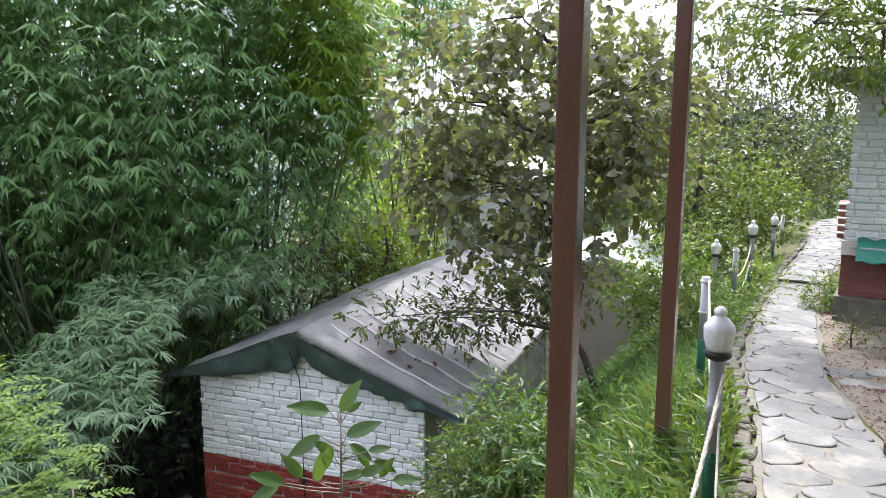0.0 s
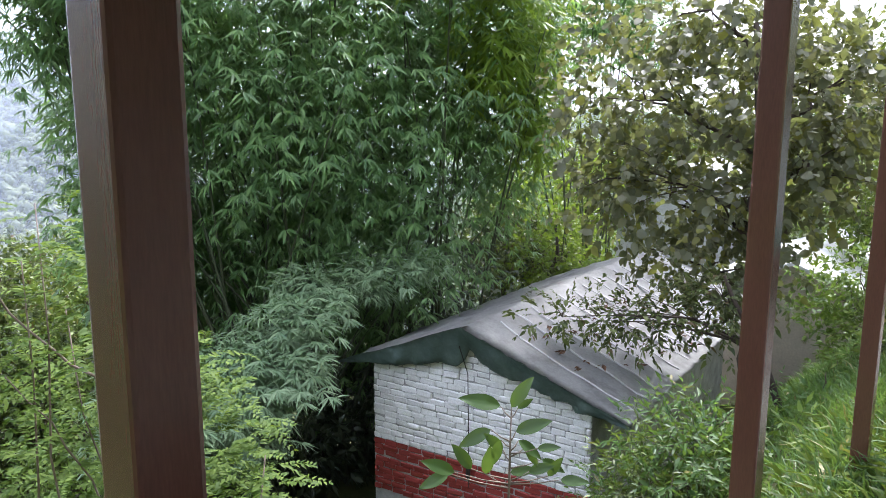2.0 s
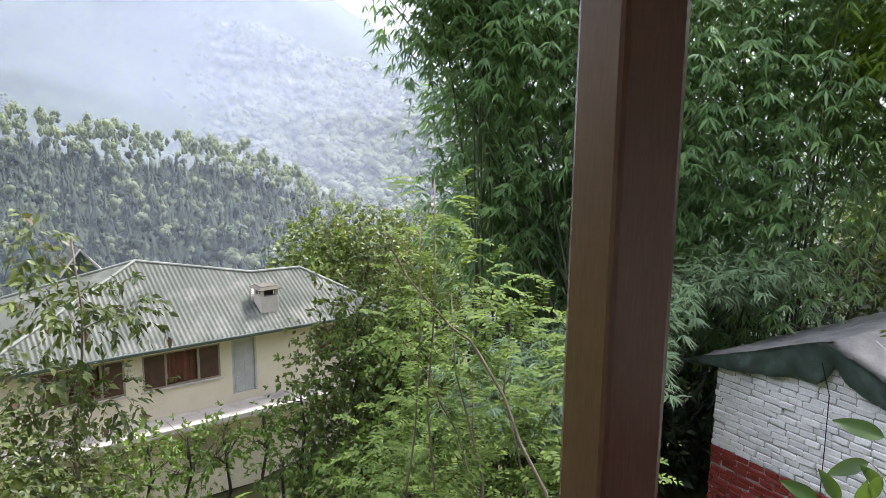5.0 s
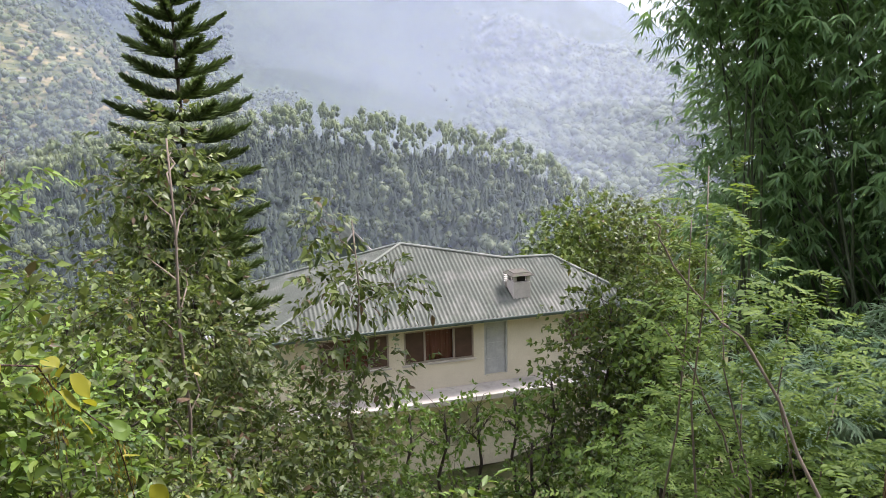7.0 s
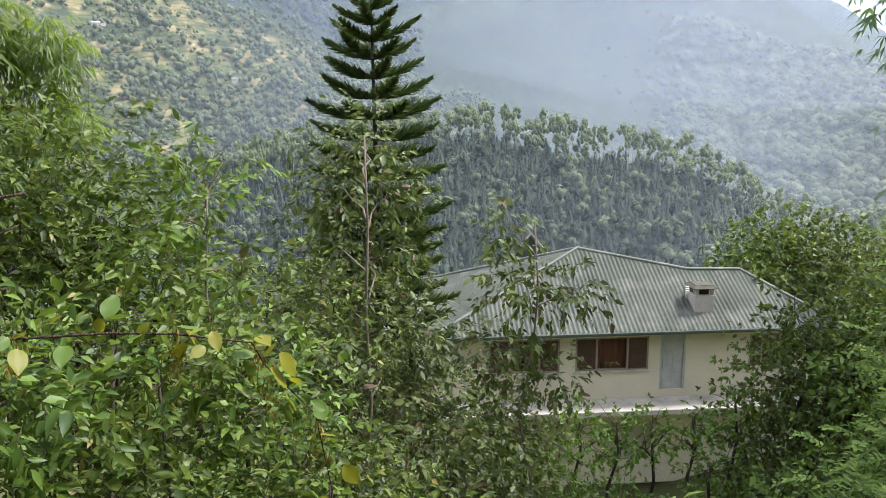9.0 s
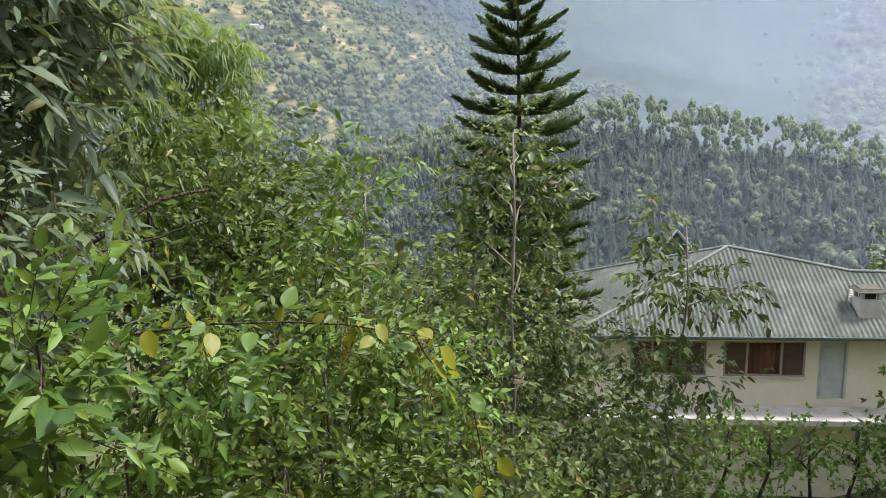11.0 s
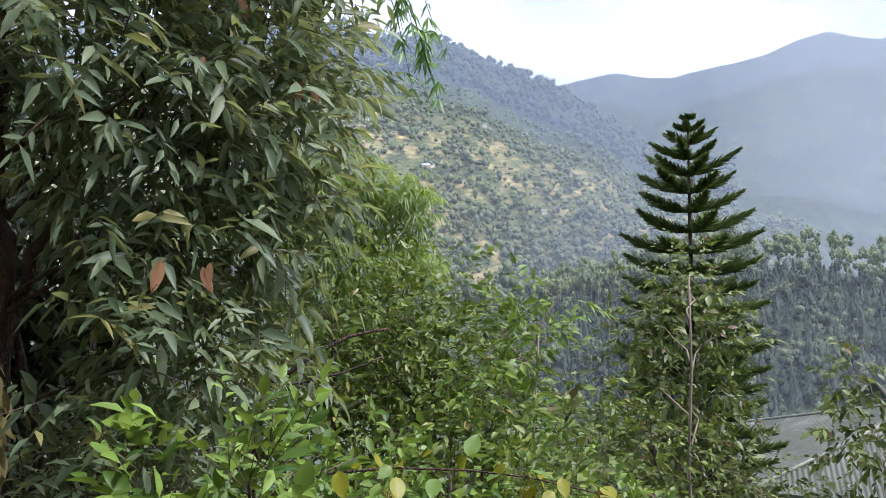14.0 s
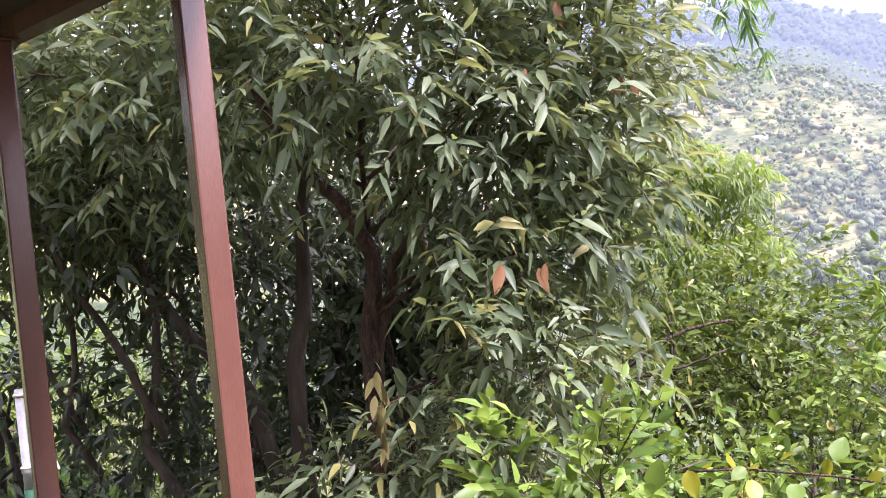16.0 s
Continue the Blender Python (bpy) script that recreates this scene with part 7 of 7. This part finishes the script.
pinnate_tree((g[0], g[1], ground_z(g[0], g[1])), None, B((55, 4.0, 0.30, 0.14, 0.14, 0.3), (52, 4.0, -0.1, 0.12, 0.12, 0.25), (54.5, 3.9, -0.4, 0.25, 0.25, 0.3)), 90, 52)


# araucaria
def araucaria(x, y, z0, z1):
    r = random.Random(17)
    t = thing("araucaria", "tall star-shaped araucaria with upswept combed branches", "tree", Matrix.Translation((x, y, z0)))
    h = z1 - z0
    part("trunk", tube([(0, 0, 0), (0.03, 0, h * 0.35), (-0.02, 0.02, h * 0.7), (0, 0, h)], [0.15, 0.11, 0.06, 0.015], 9), M_BARK, t, smooth=True)
    rng_ = np.random.default_rng(18)
    z = h - 0.10
    while z > h * 0.28:
        drop = h - z
        reach = float(np.interp(drop, (0, 0.3, 0.7, 1.25, 2.4, 3.4, 5.2, 9), (0.08, 0.30, 0.60, 0.92, 1.25, 1.38, 1.62, 1.7))) * (0.96 + 0.08 * r.random())
        turn = r.uniform(0, 6.28)
        m = 5 if drop < 2.5 else 6
        for i in range(m):
            a = turn + i * 2 * math.pi / m + r.uniform(-0.12, 0.12)
            L = reach * r.uniform(0.86, 1.08)
            n = 8
            rise = max(0.12, 0.62 - 0.11 * drop) + r.uniform(-0.04, 0.04)
            sag = min(0.08, 0.02 + 0.02 * drop)
            pts = [Vector((math.cos(a) * L * q / n, math.sin(a) * L * q / n, z - sag * L * math.sin(q / n * math.pi) + rise * L * (q / n) ** 1.08)) for q in range(n + 1)]
            br = part("branch", tube(pts, [0.020 * (1 - 0.10 * q) for q in range(n + 1)], 5), M_BARK, t, smooth=True)
            cnt = int(40 + 300 * L)
            s = rng_.uniform(0.04, 1.0, cnt)
            idx = s * n
            i0 = np.minimum(idx.astype(int), n - 1)
            pa = np.array(pts)
            P = pa[i0] + (pa[i0 + 1] - pa[i0]) * (idx - i0)[:, None]
            out = np.array([math.cos(a), math.sin(a), 0.0])
            sidev = np.array([-math.sin(a), math.cos(a), 0.0])
            # cords in two combed rows, rising and swept towards the tip
            D = out * 0.75 + sidev * (rng_.choice((-1, 1), cnt) * rng_.uniform(0.15, 1.0, cnt))[:, None] + np.array([0, 0, 1.0]) * rng_.uniform(-0.15, 0.95, cnt)[:, None]
            ln = (0.15 + 0.27 * np.sin(np.pi * np.minimum(1, s * 0.95 + 0.12))) * min(1.0, 0.26 + L * 0.44) * rng_.uniform(0.75, 1.2, cnt)
            leaves("needles", P, D, rng_.normal(size=P.shape), ln, np.full(cnt, 0.040), L_ARAU, DIAMOND, -0.10, br)
        z -= min(0.42, 0.22 + 0.13 * drop) * r.uniform(0.92, 1.08)


av = toward(102.6, 0, 17.0)
araucaria(av.x - 0.2, av.y - 0.35, ground_z(av.x, av.y) - 0.2, 4.75)


# plant with big leaves before the hut's gable
def big_leaf(name, length, width, mat, parent, label=""):
    bm = bmesh.new()
    n, c = 9, 2
    rows = []
    for i in range(n + 1):
        s = i / n
        w = width / 2 * max(0.0, math.sin(math.pi * s ** 0.8)) ** 0.85
        rows.append([bm.verts.new((q / c * w, s * length, 0.16 * abs(q / c) * w - 0.16 * length * s * s + 0.03 * width * math.sin(s * 9) * abs(q) / c)) for q in range(-c, c + 1)])
    for a, b in zip(rows, rows[1:]):
        for q in range(2 * c):
            bm.faces.new((a[q], a[q + 1], b[q + 1], b[q]))
    bmesh.ops.remove_doubles(bm, verts=bm.verts, dist=0.0005)
    return part(name, bm, mat, parent, label, smooth=True)


def big_leaved_plant():
    b = at(35.4, 4.6, 0)
    base = Vector((b[0], b[1], ground_z(b[0], b[1])))
    t = thing("big_leaved_sapling", "young sapling with large oval leaves before the white hut", "sapling", Matrix.Translation(base))
    top = Vector(at(35.6, 4.6, 0.46)) - base
    r = random.Random(2)
    part("stem", tube(bent((0, 0, -0.1), top, r, 0, 0.06, 7), [0.016, 0.015, 0.013, 0.012, 0.011, 0.009, 0.007, 0.004], 7), M_BARK_PALE, t, smooth=True)
    right = Vector((math.cos(radians(34)), math.sin(radians(34)), 0))
    out = Vector((-math.sin(radians(34)), math.cos(radians(34)), 0))
    # (sideways, up) of each leaf's base from the top of the stem, then its angle in that plane and length
    spec = ((-0.07, 0.00, 162, 0.30), (0.0, 0.02, 62, 0.27), (0.03, -0.15, 28, 0.27), (-0.13, -0.16, 205, 0.26), (-0.06, -0.20, 250, 0.20), (0.17, -0.24, 15, 0.16), (0.04, 0.00, 40, 0.13), (0.05, -0.22, -30, 0.20), (0.10, -0.26, -55, 0.16),
            (-0.05, -0.30, 130, 0.20), (0.20, -0.34, -20, 0.18), (-0.25, -0.42, 120, 0.24), (-0.36, -0.45, 150, 0.26), (-0.40, -0.48, 200, 0.24), (0.12, -0.42, 30, 0.20), (0.24, -0.44, 60, 0.18), (-0.16, -0.46, 80, 0.22), (0.32, -0.45, 10, 0.20), (0.0, -0.45, 20, 0.2))
    for k, (sx, sz, ang, ln) in enumerate(spec):
        joint = Vector((0, 0, sz)) + top * (1 + sz * 0.02)
        foot = top + right * sx + Vector((0, 0, sz)) + out * r.uniform(-0.05, 0.05)
        stalk = top * max(0.3, 1 + (sz - 0.06) / max(0.4, top.z))
        part("stalk", tube([stalk, stalk.lerp(foot, 0.5) + Vector((0, 0, -0.01)), foot], [0.006, 0.004, 0.003], 5), M_BARK_PALE, t, smooth=True)
        lf = big_leaf("leaf", ln * 0.92, ln * 0.36, L_BIG, t)
        d = (right * math.cos(radians(ang)) + Vector((0, 0, math.sin(radians(ang)))) - out * r.uniform(0.1, 0.4)).normalized()
        facing = (-out * 0.8 + Vector((0, 0, 0.75)) + right * r.uniform(-0.3, 0.3)).normalized()
        x = d.cross(facing).normalized()
        lf.matrix_basis = Matrix.Translation(foot) @ Matrix((x, d, x.cross(d))).transposed().to_4x4()


L_DRY_GREEN = leaf_material("withered_leaf", (0.10, 0.085, 0.03), (0.17, 0.14, 0.05), (0.22, 0.18, 0.05), 0.7, 0.3)
L_BIG = leaf_material("big_oval_leaf", (0.028, 0.072, 0.016), (0.070, 0.130, 0.028), (0.30, 0.46, 0.06), 0.4, 0.26)
big_leaved_plant()


# creeper with yellowing leaves on a thin branch
def creeper():
    r = random.Random(12)
    a = Vector((-2.30, -2.35, 1.44))
    t = thing("creeper", "thin branch carrying a creeper with yellowing heart-shaped leaves", "creeper", Matrix.Translation(a))
    way = ((-2.30, -2.35, 1.44), (-2.46, -2.12, 1.46), (-2.60, -1.92, 1.42), (-2.75, -1.70, 1.39), (-2.87, -1.46, 1.36), (-2.91, -1.36, 1.22), (-2.95, -1.27, 1.02), (-2.97, -1.22, 0.70))
    pts = [Vector(p) - a + Vector((r.uniform(-0.05, 0.05), r.uniform(-0.05, 0.05), r.uniform(-0.05, 0.05))) for p in way]
    part("branch", tube(pts, [0.005 - 0.0004 * i for i in range(len(pts))], 6), M_BARK_RED, t, smooth=True)
    for i in range(46):
        q = r.randint(0, len(pts) - 2)
        p = pts[q].lerp(pts[q + 1], r.random())
        yellow = r.random() < 0.55
        ln = r.uniform(0.065, 0.120)
        lf = big_leaf("leaf", ln, ln * 0.62, L_YELLOW if yellow else L_FRESH, t)
        d = Vector((r.uniform(-1, 1), r.uniform(-1, 1), r.uniform(-1.2, 0.7))).normalized()
        x = d.cross(Vector((r.uniform(-0.4, 1), r.uniform(-0.6, 0.6), 0.6))).normalized()
        lf.matrix_basis = Matrix.Translation(p + Vector((r.uniform(-0.08, 0.08), r.uniform(-0.08, 0.08), r.uniform(-0.03, 0.06)))) @ Matrix((x, d, x.cross(d))).transposed().to_4x4()
    rng_ = np.random.default_rng(13)
    for q, depth in ((1, 0.10), (3, 0.16), (4, 0.13), (5, 0.26), (6, 0.22)):
        n = 70
        u = rng_.random(n)
        P = np.array(pts[q])[None] + rng_.normal(size=(n, 3)) * 0.022
        P[:, 2] -= u * depth
        D = rng_.normal(size=(n, 3)) * 0.35
        D[:, 2] -= 1.0
        leaves("dry_tangle", P, D, rng_.normal(size=(n, 3)), rng_.uniform(0.02, 0.045, n), np.full(n, 0.007), L_TANGLE, DIAMOND, 0.1, t, "withered yellow-brown hanging tendrils")["kind"] = "stuff"


L_TANGLE = leaf_material("withered_tendril", (0.14, 0.10, 0.015), (0.30, 0.23, 0.03), (0.40, 0.30, 0.04), 0.7, 0.3)
creeper()


# dry leaves in the dark tree, and a dry spray hanging in it
for k, (a_, d_, z_, ln_) in enumerate(((138.1, 4.8, 3.74, 0.17), (134.0, 5.1, 3.32, 0.16), (144.0, 4.45, 2.27, 0.18), (141.3, 4.65, 2.22, 0.16), (133.4, 5.1, 3.30, 0.13), (133.0, 5.0, 4.10, 0.15), (140.8, 4.6, 3.33, 0.14), (140.8, 4.65, 2.24, 0.13))):
    lf = big_leaf("dry_leaf", ln_, ln_ * 0.36, L_DRY, DARK_TREE, "dry orange leaf")
    q_ = Vector(at(a_, d_, z_)) - DARK_TREE.matrix_basis.translation
    lf.matrix_basis = Matrix.Translation(q_) @ Euler((radians(-95 + 12 * math.sin(k * 2.1)), radians(20 * math.sin(k * 1.3)), radians(a_ + 25 * math.cos(k * 1.9)))).to_matrix().to_4x4()
for k in range(14):
    lf = big_leaf("dry_leaf", 0.13, 0.045, L_DRY_GREEN, DARK_TREE, "withered yellowish hanging leaf")
    q_ = Vector(at(153.2 + 0.25 * math.sin(k * 2.0), 4.6, 1.75 - k * 0.033)) - DARK_TREE.matrix_basis.translation
    lf.matrix_basis = Matrix.Translation(q_) @ Euler((radians(-85 + 10 * math.sin(k)), radians(30 * math.sin(k * 1.7)), radians(150 + 50 * math.sin(k * 2.3)))).to_matrix().to_4x4()


# bamboo spray hanging from above
def hanging_bamboo():
    rng_, r = np.random.default_rng(71), random.Random(71)
    root = Vector(at(130.8, 7.2, 5.3))
    t = thing("hanging_bamboo", "bamboo shoot tip hanging down with narrow green leaves", "bamboo", Matrix.Translation(root))
    P = []
    for az_, z_ in ((123.8, 3.75), (125.2, 3.65), (123.4, 3.55), (124.6, 3.95), (125.7, 4.1), (123.0, 4.0)):
        tip = Vector(at(az_, 7.0, z_)) - root
        pts = [Vector((0, 0, 0)), tip * 0.35 + Vector((0.1, 0.15, 0.35)), tip * 0.75 + Vector((0.05, 0.1, 0.2)), tip]
        part("shoot", tube(pts, [0.010, 0.007, 0.004, 0.002], 5), M_CULM, t, smooth=True)
        for i in range(9):
            s = 0.35 + 0.65 * i / 8
            j = min(2, int(s * 3))
            P.append(pts[j].lerp(pts[j + 1], s * 3 - j) + Vector((r.uniform(-0.06, 0.06), r.uniform(-0.06, 0.06), 0)))
    P = np.array(P)
    O = unit(rng_.normal(size=P.shape) * np.array([1, 1, 0.2]))
    p, d, n = hand(rng_, P, O, 7, 70, 0.9)
    L = 0.17 * rng_.uniform(0.7, 1.2, len(p))
    leaves("foliage", p, d, n, L, L * 0.15, L_BAMBOO, LANCE, 0.2, t)


hanging_bamboo()


# grass and weeds on the slope by the posts
def grass(name, label, pts, h, w, mat, seed, lean=0.5):
    rng_ = np.random.default_rng(seed)
    P = np.array([(x, y, ground_z(x, y) - 0.02) for x, y in pts])
    D = rng_.normal(size=P.shape) * lean
    D[:, 2] = 1
    N = rng_.normal(size=P.shape)
    L = h * rng_.uniform(0.5, 1.3, len(P))
    ob = leaves(name, P, D, N, L, np.full(len(P), w), mat, BLADE, 0.45)
    tagged(ob, label, "grass", kind="stuff")


# litter on the bare yard beside the path
def litter():
    rng_ = np.random.default_rng(81)
    y = rng_.uniform(4.4, 11.2, 2600)
    x = np.array([path_x(v) + path_half(v) for v in y]) + 0.03 + rng_.gamma(1.3, 0.5, 2600)
    P = np.stack([x, y, [path_z(v) + 0.028 for v in y]], 1)
    D = rng_.normal(size=P.shape) * np.array([1, 1, 0.25])
    N = rng_.normal(size=P.shape) * 0.35
    N[:, 2] += 1
    L = rng_.uniform(0.012, 0.045, len(P))
    tagged(leaves("yard_litter", P, D, N, L, L * 0.6, M_DEAD, DIAMOND, 0.0), "dry leaf litter and grit strewn on the bare yard", "litter", kind="stuff")


litter()
rg = np.random.default_rng(61)
pts = [(path_x(y) - path_half(y) - 0.18 - abs(u), y) for y, u in zip(rg.uniform(3, 16, 26000), rg.gamma(1.6, 0.9, 26000))]
grass("slope_grass", "long unmown grass on the bank between path and hut", pts, 0.34, 0.012, L_GRASS, 62)
pts = [(path_x(y) - path_half(y) - 0.14 - u, y) for y, u in zip(rg.uniform(2.4, 6.5, 2200), rg.gamma(1.3, 0.34, 2200))]
grass("strap_leaves", "clumps of broad strap leaves along the path edge", pts, 0.28, 0.040, L_SHRUB, 63, 0.9)
for a, d, z, s, mat, n, sz in ((24.0, 6.2, -0.72, 0.5, L_SHRUB, 2600, 0.075), (21.5, 6.2, -0.35, 0.55, L_GRASS, 2800, 0.085), (25.5, 6.6, -1.15, 0.5, L_GRASS, 2400, 0.08), (18, 6.8, -0.7, 0.6, L_FRESH, 1500, 0.13), (13, 7.6, -0.75, 0.5, L_GRASS, 1300, 0.11), (9.8, 8.8, 0.1, 0.5, L_SHRUB, 1400, 0.09), (7.8, 9.6, 0.15, 0.45, L_FRESH, 1200, 0.08), (5.8, 11.2, 0.0, 0.4, L_FRESH, 1100, 0.07), (4.6, 13.0, -0.15, 0.4, L_LIME, 1100, 0.07), (0.35, 11.0, 0.10, 0.26, L_FRESH, 1900, 0.06), (-1.4, 8.6, 0.2, 0.20, L_SHRUB, 500, 0.045), (3.2, 19, -0.1, 0.5, L_SHRUB, 1000, 0.08), (1.9, 24.5, -0.35, 0.5, L_FRESH, 1000, 0.08), (0.8, 27.5, -0.1, 0.8, L_SHRUB, 1600, 0.10), (-0.8, 28.5, 0.2, 0.9, L_OLIVE, 1600, 0.10), (29, 4.6, -0.85, 0.35, L_FRESH, 400, 0.10), (37, 4.6, -0.75, 0.35, L_FRESH, 300, 0.13), (42, 5.0, -1.3, 0.5, L_SHRUB, 700, 0.10)):
    b = at(a, d, 0)
    g = ground_z(b[0], b[1])
    tree("weed_clump", "rank green weeds growing on the bank by the path", (b[0], b[1], g), (b[0], b[1], max(z, g + 0.3)), [((b[0], b[1], z), (s, s, s * 0.7)), ((b[0], b[1], (z + g) / 2), (s * 1.1, s * 1.1, max(0.2, abs(z - g) * 0.5)))],
         mat, M_BARK, rng, n, sz, 0.28, 6, 0.012, LANCE, 0.8, 0.1, shell=0.15, category="weeds", group="weeds on the bank")
pts = [(-0.7 - abs(u), y) for y, u in zip(rg.uniform(-16, -3.2, 15000), rg.gamma(1.7, 1.6, 15000))]
grass("shade_grass", "tall grass under the trees beside the veranda", pts, 0.40, 0.014, L_GRASS, 64)
pts = [(u, y) for y, u in zip(rg.uniform(-16, -5.6, 5000), rg.uniform(-0.7, 2.0, 5000))]
grass("verge_grass", "short grass beyond the veranda end", pts, 0.22, 0.012, L_GRASS, 65)

# ---- stones of the path and bricks of the walls ----
build_flagstones()
lay_bricks(HUT, lambda z: M_WHITE_BRICK if z > -2.02 else M_RED_BRICK, -1.55, 1.55, -2.75, -0.27, 0.007, 0.23, 0.082, 11, hut_top)
lay_bricks(BUNGALOW, lambda z: M_GREY_BRICK if z > 0.80 else M_DULL_RED, -0.085, 0.6, 0.32, 2.85, 0.026, 0.24, 0.083, 12, lambda x: 9 if x > -0.06 else 0.80)
